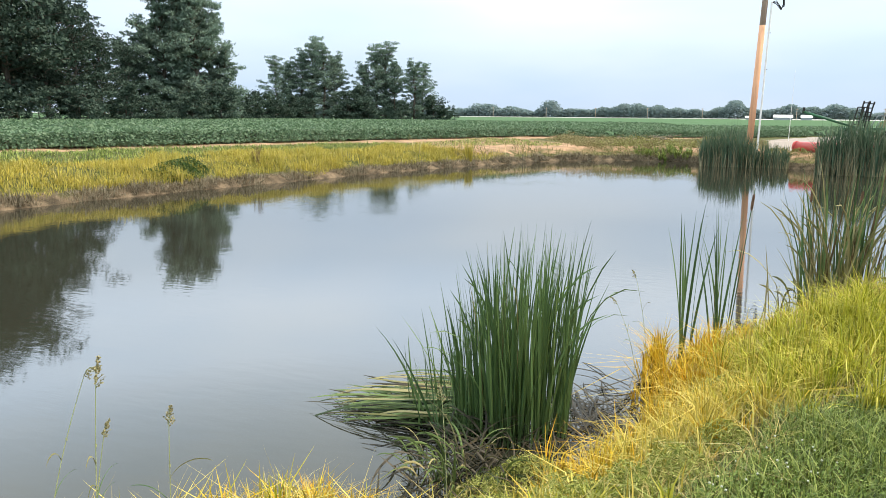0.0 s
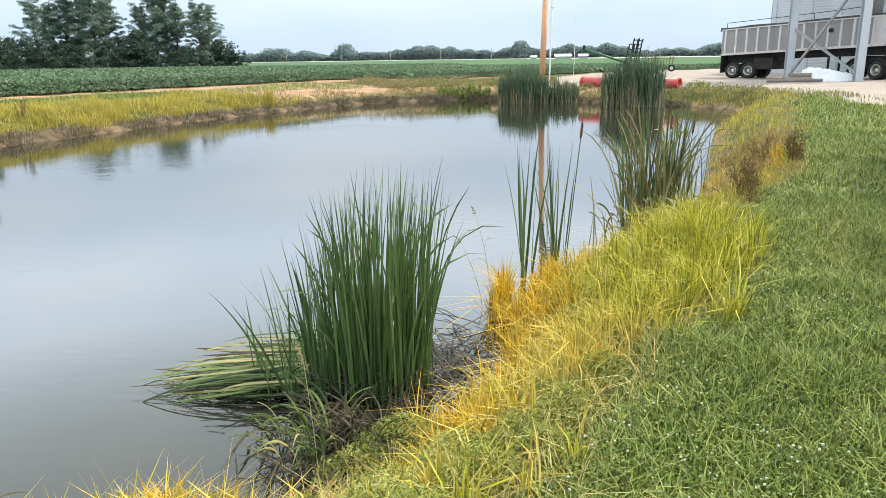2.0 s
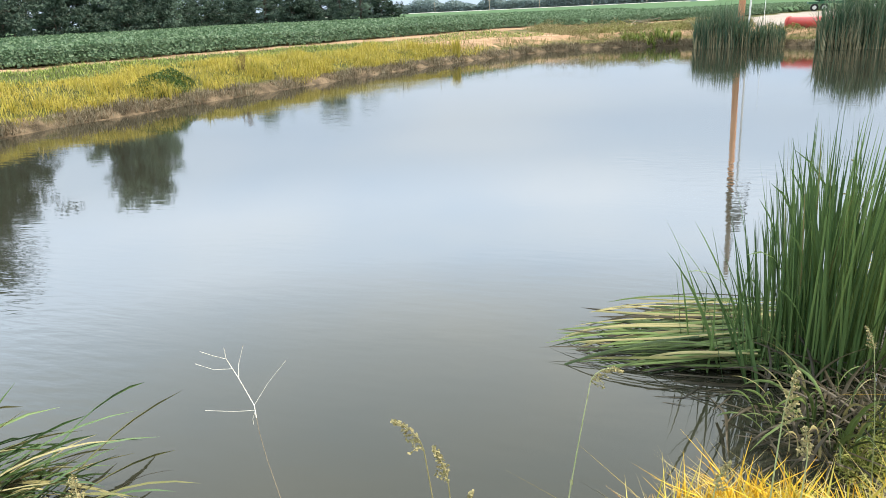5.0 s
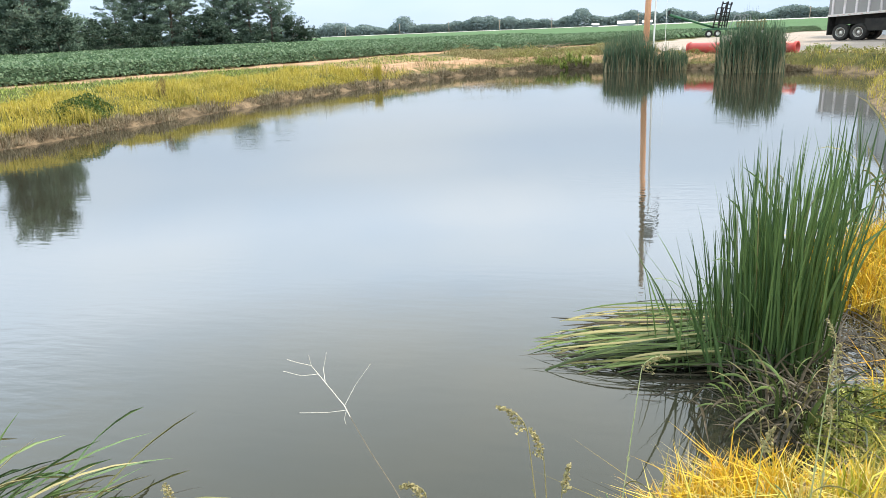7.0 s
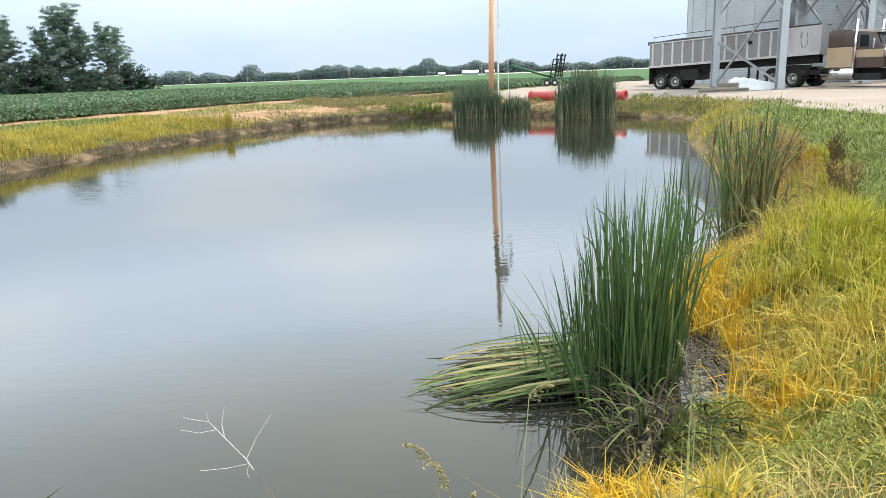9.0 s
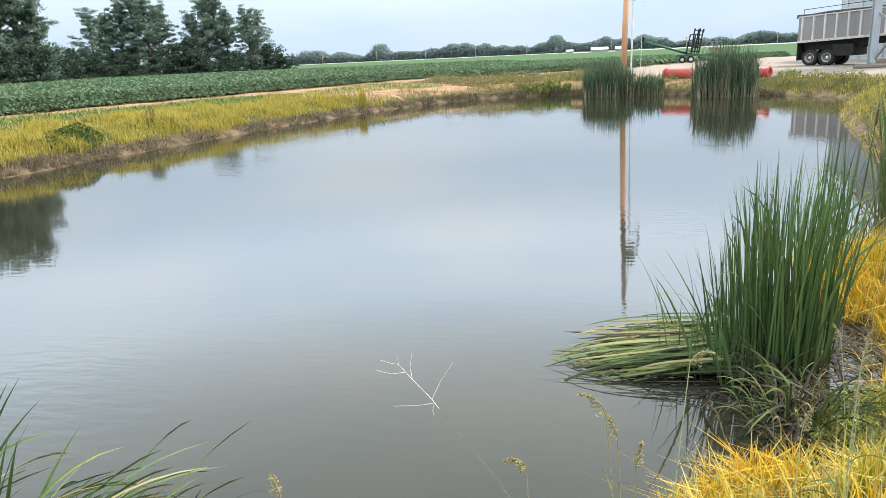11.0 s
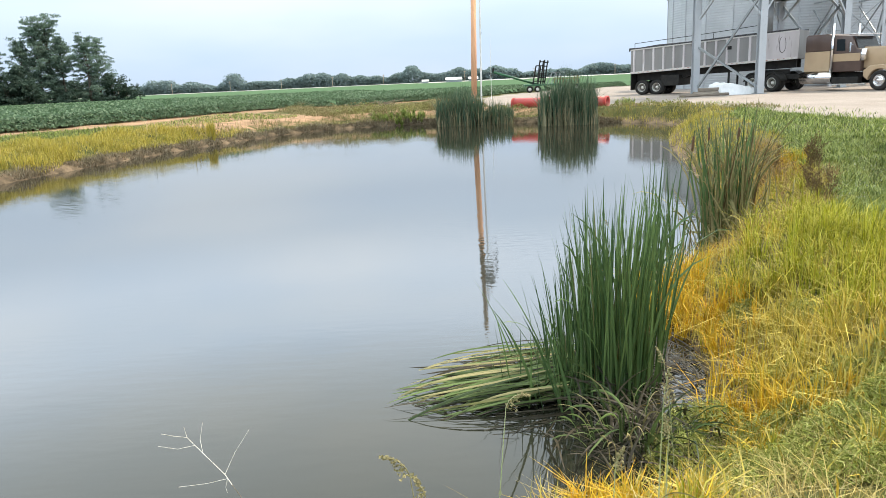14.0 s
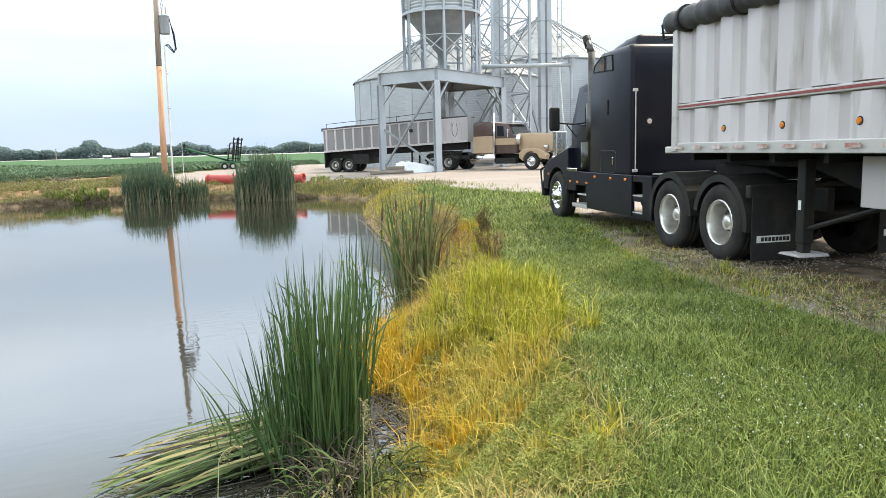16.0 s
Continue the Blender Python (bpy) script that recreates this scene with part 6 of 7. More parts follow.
        prism(bm, [(2.62, 0.36), (4.55, 0.36), (4.62, 0.78), (5.12, 0.78), (5.14, 0.66), (5.60, 0.66), (5.60, 1.05), (2.62, 1.05)], min(s * 1.14, s * 1.20), max(s * 1.14, s * 1.20), 0.012)
        part("side_skirt", bm, NAVY, t, "", False)
        bm = bmesh.new()
        prism(bm, [(1.93, 0.34), (2.60, 0.34), (2.60, 0.42), (2.25, 0.42), (2.25, 0.62), (2.60, 0.62), (2.60, 0.70), (2.25, 0.70), (2.25, 0.94), (2.60, 0.94), (2.60, 1.05), (1.93, 1.05)], min(s * 1.02, s * 1.19), max(s * 1.02, s * 1.19), 0.008)
        part("step_box", bm, NAVY, t)
        # added dark panel so the open step recess reads as shade
        bm = bmesh.new()
        box(bm, (s * 0.93, 5.0, 0.66), (0.04, 1.2, 0.72))
        part("step_back", bm, DULLBLACK, t)
        bm = bmesh.new()
        box(bm, (s * 1.07, 4.86, 0.60), (0.22, 0.46, 0.03), 0.006)
        part("step_tread", bm, RAIL, t, "bare metal step")
        bm = bmesh.new()
        prism(bm, [(4.58, 0.34), (5.30, 0.34), (5.34, 0.41), (4.60, 0.41)], min(s * 0.9, s * 1.2), max(s * 0.9, s * 1.2), 0.008)
        part("footboard", bm, RAIL, t, "bare metal step")
        for z in (0.425, 0.705):
            bm = bmesh.new()
            box(bm, (s * 1.11, 2.43, z + 0.012), (0.17, 0.32, 0.02), 0.004)
            part("step_tread", bm, RAIL, t, "bare metal step tread")
        bm = bmesh.new()
        box(bm, (s * 1.18, 5.32, 1.08), (0.08, 0.55, 0.07), 0.015)
        part("battery_cover", bm, CHROME, t)
        for y, z in ((2.85, 0.97), (3.45, 0.97), (4.15, 0.97), (4.55, 0.84), (5.02, 0.84), (5.42, 0.84)):
            bm = bmesh.new()
            box(bm, (0, 0, 0), (0.02, 0.085, 0.045), 0.008)
            ob = part("marker_light", bm, AMBER, t, "small amber side lamp")
            ob.location = (s * 1.205, y, z)
        for y in (0.0, 1.31):
            fender_arc(t, s * 1.235, s * 0.58, y, 0.51, 0.60, -6 if y > 1 else 12, 178 if y > 1 else 186, DULLBLACK)
        # mud flap hung behind the last axle
        bm = bmesh.new()
        box(bm, (s * 0.9, -0.64, 0.95), (0.68, 0.10, 0.16), 0.02)
        part("flap_bracket", bm, DULLBLACK, t)
        bm = bmesh.new()
        box(bm, (s * 0.9, -0.68, 0.49), (0.60, 0.015, 0.80), 0.004)
        fl = part("mud_flap", bm, RUBBER, t, "black rubber mud flap with a pale name bar")
        bm = bmesh.new()
        box(bm, (s * 0.9, -0.691, 0.36), (0.46, 0.006, 0.085), 0)
        part("name_bar", bm, WHITEP, fl, "pale bar with dark lettering blocks")
        bm = bmesh.new()
        for k in range(8):
            box(bm, (s * 0.9 - 0.155 + 0.05 * k, -0.696, 0.36), (0.038, 0.004, 0.05))
        part("lettering", bm, DULLBLACK, fl)
    bm = bmesh.new()
    box(bm, (0, 2.15, 1.06), (1.7, 0.85, 0.02))
    part("deck_plate", bm, RAIL, t, "bare tread plate deck")
    bm = bmesh.new()
    rod(bm, (-0.75, -0.4, 0.62), (0.75, -0.4, 0.62), 0.14, 20)
    part("air_tank", bm, DULLBLACK, t, "", True)
    return t


black_tractor()


def dump_trailer(t, y0, y1, z0, z1, top0, top1, ribs, half, wall_mat, rail_mat, rib_mat, lights=(), belt=None, rib_w=0.30, rib_depth=0.07):
    """The ribbed aluminium tub of a dump trailer, from its rear y0 to its front y1."""
    L = y1 - y0

    def bot(y):
        return z0 + (z1 - z0) * (y - y0) / L

    def top(y):
        return top0 + (top1 - top0) * (y - y0) / L

    th = 0.05
    walls = {}
    for s in (-1, 1):
        bm = bmesh.new()
        prism(bm, [(y0, bot(y0)), (y1, bot(y1)), (y1, top(y1)), (y0, top(y0))], min(s * half, s * (half - th)), max(s * half, s * (half - th)))
        walls[s] = part("side_wall", bm, wall_mat, t)
    for nm, ya, yb, h0 in (("front_wall", y1 - th, y1, None), ("tailgate", y0, y0 + th, None), ("floor", y0 + th, y1 - th, 0.05)):
        bm = bmesh.new()
        ta, tb = (top(ya), top(yb)) if h0 is None else (bot(ya) + h0, bot(yb) + h0)
        prism(bm, [(ya, bot(ya)), (yb, bot(yb)), (yb, tb), (ya, ta)], -half + th, half - th)
        part(nm, bm, wall_mat, t)
    for y in ribs:
        for s in (-1, 1):
            bm = bmesh.new()
            w, d = rib_w / 2, rib_depth
            zb, zt = bot(y) + 0.10, top(y) - 0.08
            spans = [(zb, zt)] if belt is None else [(zb, belt - 0.05), (belt + 0.05, zt)]
            for a, b in spans:
                vs = []
                for z in (a, b):
                    vs.append([bm.verts.new((s * x, yy, z)) for x, yy in ((half - 0.002, y - w), (half + d, y - w * 0.62), (half + d, y + w * 0.62), (half - 0.002, y + w))])
                for k in range(3):
                    bm.faces.new((vs[0][k], vs[0][k + 1], vs[1][k + 1], vs[1][k]))
                bm.faces.new(vs[0][::-1])
                bm.faces.new(vs[1])
            bmesh.ops.recalc_face_normals(bm, faces=bm.faces[:])
            part("rib", bm, rib_mat, walls[s])
    for s in (-1, 1):
        bm = bmesh.new()
        x0, x1 = sorted((s * (half - 0.02), s * (half + rib_depth + 0.02)))
        prism(bm, [(y0, bot(y0) - 0.02), (y1, bot(y1) - 0.02), (y1, bot(y1) + 0.12), (y0, bot(y0) + 0.12)], x0, x1, 0.01)
        part("bottom_rail", bm, rail_mat, t, "scuffed bright bottom rail")
        bm = bmesh.new()
        prism(bm, [(y0, top(y0) - 0.09), (y1, top(y1) - 0.09), (y1, top(y1)), (y0, top(y0))], x0, x1, 0.01)
        part("top_rail", bm, rail_mat, t)
        if belt is not None:
            bm = bmesh.new()
            prism(bm, [(y0, belt - 0.035), (y1, belt - 0.035), (y1, belt + 0.035), (y0, belt + 0.035)], min(s * half, s * (half + rib_depth + 0.012)), max(s * half, s * (half + rib_depth + 0.012)), 0.008)
            part("belt_rail", bm, rail_mat, t)
            bm = bmesh.new()
            xs = s * (half + rib_depth + 0.015)
            box(bm, (xs, (y0 + y1) / 2, belt), (0.006, L, 0.03))
            part("stripe", bm, REDSTRIPE, t, "faded red reflective stripe")
        for y, z in lights:
            marker(t, (s * (half + rib_depth + 0.01), y, z), 0.036, AMBER, "marker_light", (s, 0, 0))
    return walls


def near_trailer():
    t = empty("dump_trailer", pose(6.75, 6.40, 0.0, 0, 0, -13.37) @ Matrix.Translation((1.22, 0, 0)), "ribbed aluminium grain trailer with a rolled black tarp", "trailer", "grain trailers")
    H = 1.24
    ribs = [0.93 - 0.57 * k for k in range(18)]
    # walls get the darker sheet so pockets between the ribs look shaded
    dump_trailer(t, -9.4, 1.04, 1.44, 1.44, 3.20, 3.20, ribs, H, ALU_DULL_SHADE, RAIL, ALU, [(-0.21, 1.73), (-1.35, 1.73), (-2.49, 1.73), (-3.63, 1.73)], 2.06, 0.42, 0.07)
    # corner post and rub plate
    for s in (-1, 1):
        bm = bmesh.new()
        box(bm, (s * (H + 0.045), 0.98, 2.32), (0.14, 0.13, 1.76), 0.015)
        part("corner_post", bm, RAIL, t)
        for k in range(22):
            bm = bmesh.new()
            box(bm, (s * (H + 0.123), 0.82 - 0.47 * k, 1.50), (0.005, 0.20, 0.045))
            part("reflective_tape", bm, TAPE, t, "worn red and white reflective tape")
    bm = bmesh.new()
    lathe(bm, [(0.002, -1.14)] + [(0.158 + 0.014 * math.sin(k * 2.1) + 0.010 * math.sin(k * 5.3), -1.14 + 0.09 * k) for k in range(117)] + [(0.002, 9.3)], 14, "X", (0, 0, 0))
    bmesh.ops.transform(bm, matrix=Matrix.Translation((-H - 0.06, 0, 3.24)) @ Matrix.Rotation(-math.pi / 2, 4, "Z"), verts=bm.verts[:])
    roll = part("rolled_tarp", bm, TARP, t, "rolled black tarp along the top rail", True)
    for k in range(8):
        bm = bmesh.new()
        lathe(bm, [(0.150, -0.02), (0.186, -0.02), (0.188, 0.02), (0.150, 0.02)], 14, "X")
        st = part("tarp_strap", bm, DULLBLACK, roll)
        st.matrix_basis = Matrix.Translation((-H - 0.06, 0.72 - 1.25 * k, 3.24)) @ Matrix.Rotation(radians(90 + 14 * math.sin(k * 2.3)), 4, "Z")
    bm = bmesh.new()
    prism(bm, [(1.09, 3.15), (1.15, 3.15), (1.13, 3.40), (0.8, 3.44), (0.8, 3.38), (1.08, 3.36)], -H, H, 0.01)
    part("tarp_cap", bm, TARP, t)
    bm = bmesh.new()
    rod(bm, (-H - 0.16, 1.26, 3.24), (-H - 0.12, 1.28, 3.03), 0.016, 8)
    rod(bm, (-H - 0.16, 1.26, 3.24), (-H + 0.05, 1.14, 3.30), 0.016, 8)
    rod(bm, (-H - 0.12, 1.28, 3.03), (-H + 0.02, 1.12, 3.06), 0.016, 8)
    part("tarp_crank", bm, DULLBLACK, t)
    # frame underneath
    bm = bmesh.new()
    for s in (-1, 1):
        prism(bm, [(1.1, 1.25), (1.1, 1.40), (-9.3, 1.40), (-9.3, 1.02), (-1.6, 1.02), (-0.9, 1.22)], s * 0.50 - 0.05, s * 0.50 + 0.05)
    for k in range(12):
        box(bm, (0, 0.9 - 0.9 * k, 1.36), (2.2, 0.08, 0.10))
    part("frame", bm, DULLBLACK, t)
    bm = bmesh.new()
    for s in (-1, 1):
        box(bm, (s * 0.95, -4.1, 1.12), (0.03, 3.9, 0.52), 0.01)
    part("side_guard", bm, ALU_DULL_SHADE, t, "grey sheet side panel")
    bm = bmesh.new()
    box(bm, (0, 1.28, 1.46), (2.5, 0.28, 0.10), 0.02)
    part("nose_plate", bm, RAIL, t)
    for s in (-1, 1):
        bm = bmesh.new()
        box(bm, (s * 0.92, -1.27, 0.86), (0.14, 0.14, 0.96), 0.015)
        box(bm, (s * 0.92, -1.27, 0.40), (0.11, 0.11, 0.30), 0.01)
        leg = part("landing_leg", bm, DULLBLACK, t)
        bm = bmesh.new()
        prism(bm, [(-1.46, 0.24), (-1.08, 0.24), (-1.12, 0.27), (-1.42, 0.27)], s * 0.92 - 0.2, s * 0.92 + 0.2, 0.008)
        part("foot_pad", bm, ALU_DULL_SHADE, leg)
        bm = bmesh.new()
        box(bm, (s * 0.995, -1.27, 0.82), (0.004, 0.05, 0.11))
        part("sticker", bm, WHITEP, leg)
    bm = bmesh.new()
    rod(bm, (-0.92, -1.27, 1.05), (0.92, -1.27, 1.05), 0.03, 10)
    for s in (-1, 1):
        rod(bm, (s * 0.92, -1.32, 0.55), (s * 0.60, -2.8, 1.05), 0.03, 8)
    part("leg_brace", bm, DULLBLACK, t)
    for y in (-3.7, -7.2, -8.45):
        for s in (-1, 1):
            wheel(t, s * H, y, s, dual=True)
        bm = bmesh.new()
        rod(bm, (-1.0, y, 0.51), (1.0, y, 0.51), 0.07, 12)
        part("axle", bm, DULLBLACK, t)
    for s in (-1, 1):
        bm = bmesh.new()
        prism(bm, [(-3.06, 0.42), (-3.12, 0.42), (-2.98, 1.0), (-2.92, 1.0)], min(s * 0.62, s * 1.2), max(s * 0.62, s * 1.2), 0.006)
        mf = part("mud_flap", bm, WHITEP, t, "white mud flap with dark lettering blocks")
        bm = bmesh.new()
        for k in range(5):
            box(bm, (s * (0.75 + 0.08 * k), -3.04, 0.56), (0.05, 0.01, 0.07), 0, Euler((radians(-13), 0, 0)).to_matrix())
        part("lettering", bm, DULLBLACK, mf)
    return t


near_trailer()

# ---- the tan lorry loading under the frame ----
FAR = pose(14.2, 53.3, 0.0, 0, 0, -90 - 40.4)


def far_trailer():
    t = empty("dump_trailer", FAR @ Matrix.Translation((-1.25, 0, 0)), "long dull aluminium dump trailer standing under the loading frame", "trailer", "grain trailers")
    H = 1.22
    dump_trailer(t, 0.0, 11.2, 1.50, 2.0, 3.2, 3.75, [0.25 + 0.73 * k for k in range(14)], H, PANEL, RAIL, ALU, (), None, 0.16, 0.06)
    for s in (-1, 1):
        for y in (0.85, 1.95):
            wheel(t, s * H, y, s, dual=True)
        for k in range(30):
            bm = bmesh.new()
            box(bm, (s * (H + 0.085), 0.25 + 0.365 * k, 1.56 + 0.5 * k / 30), (0.005, 0.18, 0.06))
            part("reflective_tape", bm, TAPE, t, "red and white reflective tape")
        bm = bmesh.new()
        box(bm, (s * (H + 0.07), 7.0, 2.9), (0.01, 0.28, 0.22), 0.004)
        part("badge", bm, DULLBLACK, t, "dark oval badge")
    bm = bmesh.new()
    for s in (-1, 1):
        prism(bm, [(0.2, 1.0), (3.4, 1.0), (4.2, 1.25), (11.0, 1.45), (11.0, 1.98), (0.2, 1.5)], s * 0.5 - 0.06, s * 0.5 + 0.06)
    box(bm, (0, 2.9, 0.95), (2.2, 1.3, 0.75), 0.03)
    for y in (0.85, 1.95):
        rod(bm, (-1.0, y, 0.51), (1.0, y, 0.51), 0.07, 10)
    part("frame", bm, DULLBLACK, t)
    bm = bmesh.new()
    prism(bm, [(0.0, 0.35), (0.06, 0.35), (0.06, 1.5), (0.0, 1.5)], -H, H)
    part("rear_flap", bm, RUBBER, t)
    bm = bmesh.new()
    prism(bm, [(0.0, 3.2), (11.2, 3.75), (11.2, 3.83), (0.0, 3.29)], -H + 0.02, -H + 0.16, 0.02)
    part("rolled_tarp", bm, TARP, t, "black tarp rolled along the far edge")
    bm = bmesh.new()
    prism(bm, [(-0.12, 3.05), (0.0, 3.19), (11.2, 3.74), (11.2, 3.83), (8.0, 3.70), (4.2, 3.49), (2.0, 3.43), (0.8, 3.31), (-0.1, 3.30)], H - 0.10, H + 0.10, 0.02)
    part("tarp_edge", bm, TARP, t, "loose black tarp edge over the top rail")
    bm = bmesh.new()
    rod(bm, (H, 0.3, 3.6), (H, 5.9, 3.95), 0.02, 6)
    rod(bm, (H, 5.9, 3.95), (H, 9.0, 4.2), 0.02, 6)
    rod(bm, (H, 0.3, 3.6), (H, 0.3, 3.2), 0.02, 6)
    rod(bm, (H, 5.9, 3.95), (H, 5.9, 3.45), 0.02, 6)
    part("tarp_arm", bm, DULLBLACK, t)
    bm = bmesh.new()
    prism(bm, [(9.3, 1.93), (11.25, 2.0), (11.25, 3.82), (9.3, 3.72)], H + 0.061, H + 0.075, 0.004)
    part("front_panel", bm, ALU_DULL_SHADE, t, "smooth aluminium front side panel")
    bm = bmesh.new()
    pts = [Vector((H + 0.10, 10.3 + 0.20 * math.cos(a), 2.9 + 0.5 * math.sin(a))) for a in np.linspace(1.9, 7.2, 22)]
    for a, b in zip(pts[:-1], pts[1:]):
        rod(bm, a, b, 0.012, 6)
    part("hose", bm, DULLBLACK, t)
    bm = bmesh.new()
    box(bm, (0, 8.6, 3.5), (2.0, 4.4, 0.3), 0.1)
    part("grain_load", bm, GRAIN, t, "heaped grain in the tub")
    for s in (-1, 1):
        bm = bmesh.new()
        box(bm, (s * 0.9, 6.9, 0.85), (0.12, 0.12, 1.1), 0.01)
        box(bm, (s * 0.9, 6.9, 0.32), (0.3, 0.3, 0.03), 0.005)
        part("landing_leg", bm, DULLBLACK, t)
    return t


far_trailer()


def tan_tractor():
    t = empty("semi_truck", FAR @ Matrix.Translation((-1.25, 9.75, 0)) @ Matrix.Rotation(radians(-22), 4, "Z") @ Matrix.Scale(1.09, 4) @ Matrix.Translation((0, -8.9, 0)), "tan and brown long-nosed semi truck under the loading frame", "truck", "grain trucks")
    H = 1.20
    for s in (-1, 1):
        for y in (8.05, 9.4):
            wheel(t, s * H, y, s, dual=True)
            fender_arc(t, s * (H + 0.01), s * 0.6, y, 0.51, 0.60, 10, 170, DULLBLACK)
        wheel(t, s * (H - 0.02), 15.75, s, front=True)
    bm = bmesh.new()
    for s in (-1, 1):
        box(bm, (s * 0.45, 12.4, 0.82), (0.09, 9.6, 0.28))
    for y in (8.05, 9.4, 15.75):
        box(bm, (0, y, 0.51), (1.4, 0.14, 0.14))
    part("chassis", bm, DULLBLACK, t)
    bm = bmesh.new()
    box(bm, (0, 8.7, 1.1), (0.9, 1.4, 0.3), 0.03)
    part("fifth_wheel", bm, DULLBLACK, t)
    bm = bmesh.new()
    prism(bm, [(11.45, 2.12), (12.95, 2.12), (12.95, 2.95), (12.8, 3.02), (11.55, 3.02), (11.45, 2.92)], -1.15, 1.15, 0.06)
    part("sleeper", bm, MAROON, t, "", True)
    bm = bmesh.new()
    prism(bm, [(11.45, 1.05), (12.95, 1.05), (12.95, 2.12), (11.45, 2.12)], -1.16, 1.16, 0.03)
    part("sleeper_side", bm, TAN, t)
    bm = bmesh.new()
    prism(bm, [(12.95, 1.0), (14.65, 1.0), (14.65, 2.12), (14.35, 2.20), (14.05, 2.82), (12.95, 2.95)], -1.05, 1.05, 0.05)
    cab = part("cab", bm, MAROON, t, "", True)
    bm = bmesh.new()
    prism(bm, [(13.05, 1.55), (14.6, 1.55), (14.6, 1.95), (13.05, 1.95)], -1.065, 1.065, 0.01)
    part("cab_stripe", bm, TAN, cab, "tan paint band")
    bm = bmesh.new()
    prism(bm, [(13.25, 2.10), (13.75, 2.10), (13.70, 2.70), (13.25, 2.72)], -1.07, 1.07, 0.005)
    part("window", bm, GLASS, cab, "dark side windows")
    bm = bmesh.new()
    w0 = [bm.verts.new(p) for p in ((-0.95, 14.42, 2.18), (0.95, 14.42, 2.18), (0.9, 14.12, 2.80), (-0.9, 14.12, 2.80))]
    bm.faces.new(w0)
    bmesh.ops.solidify(bm, geom=bm.faces[:], thickness=0.01)
    part("windscreen", bm, GLASS, cab)
    bm = bmesh.new()
    box(bm, (0, 14.15, 2.93), (2.1, 0.5, 0.05), 0.02)
    part("sun_visor", bm, CHROME, t)
    bm = bmesh.new()
    prism(bm, [(14.6, 1.15), (16.95, 1.10), (17.0, 2.16), (14.6, 2.26)], -0.80, 0.80, 0.08)
    part("hood", bm, TAN, t, "", True)
    bm = bmesh.new()
    prism(bm, [(14.6, 2.18), (16.95, 2.08), (16.95, 2.18), (14.6, 2.28)], -0.76, 0.76, 0.04)
    part("hood_top", bm, MAROON, t)
    bm = bmesh.new()
    prism(bm, [(16.95, 0.85), (17.15, 0.85), (17.15, 2.2), (16.95, 2.22)], -0.62, 0.62, 0.04)
    gr = part("grille", bm, DULLBLACK, t, "tall grille with chrome bars")
    for k in range(11):
        bm = bmesh.new()
        box(bm, (-0.5 + 0.1 * k, 17.17, 1.55), (0.035, 0.05, 1.2))
        part("grille_bar", bm, CHROME, gr)
    for s in (-1, 1):
        bm = bmesh.new()
        box(bm, (s * 0.63, 17.08, 1.54), (0.09, 0.26, 1.4), 0.02)
        part("grille_frame", bm, CHROME, gr)
    bm = bmesh.new()
    box(bm, (0, 17.08, 2.22), (1.3, 0.24, 0.08), 0.02)
    part("grille_cap", bm, CHROME, gr)
    for s in (-1, 1):
        bm = bmesh.new()
        pts = [(14.9, 0.75)]
        for k in range(9):
            a = radians(178 - 160 * k / 8)
            pts.append((15.75 + 0.60 * math.cos(a), 0.51 + 0.60 * math.sin(a)))
        pts += [(16.75, 0.62), (16.85, 0.90), (16.5, 1.20), (15.8, 1.32), (15.2, 1.26), (14.9, 1.05)]
        prism(bm, pts, min(s * 0.76, s * 1.2), max(s * 0.76, s * 1.2), 0.04)
        part("front_fender", bm, TAN, t)
        bm = bmesh.new()
        rod(bm, (s * 0.98, 16.6, 1.35), (s * 0.98, 16.85, 1.35), 0.14, 14)
        part("headlight", bm, CHROME, t)
        bm = bmesh.new()
        rod(bm, (s * 1.02, 11.3, 0.72), (s * 1.02, 13.1, 0.72), 0.33, 24)
        part("fuel_tank", bm, CHROME, t, "polished round fuel tank", True)
        bm = bmesh.new()
        box(bm, (s * 1.0, 13.9, 0.55), (0.4, 1.5, 0.35), 0.03)
        part("step_box", bm, DULLBLACK, t)
        bm = bmesh.new()
        box(bm, (s * 1.1, 14.0, 0.36), (0.25, 2.0, 0.04), 0.01)
        part("step_tread", bm, RAIL, t)
        bm = bmesh.new()
        rod(bm, (s * 1.12, 13.05, 0.95), (s * 1.12, 13.05, 3.55), 0.075, 14)
        part("exhaust_stack", bm, CHROME, t, "", True)
        bm = bmesh.new()
        rod(bm, (s * 1.02, 14.75, 1.55), (s * 1.02, 14.75, 2.15), 0.16, 16)
        part("air_cleaner", bm, CHROME, t, "", True)
        bm = bmesh.new()
        box(bm, (s * 1.35, 14.2, 2.25), (0.10, 0.08, 0.5), 0.03)
        rod(bm, (s * 1.05, 14.2, 2.4), (s * 1.35, 14.2, 2.4), 0.015, 6)
        part("mirror", bm, CHROME, t)
    bm = bmesh.new()
    box(bm, (0, 17.22, 0.62), (2.35, 0.14, 0.42), 0.05)
    part("bumper", bm, CHROME, t, "wide chrome bumper")
    return t


tan_tractor()


# ---- loading frame, bins, tower ----
NEARC, LEFTC, RIGHTC = Vector((19.5, 44.0, 0)), Vector((17.1, 48.2, 0)), Vector((27.3, 49.0, 0))
BACKC = LEFTC + RIGHTC - NEARC


def loading_frame():
    t = empty("loading_frame", Matrix.Translation((22.2, 48.6, 0)), "grey steel loading frame over the truck lane", "steel frame")
    o = Vector((22.2, 48.6, 0))
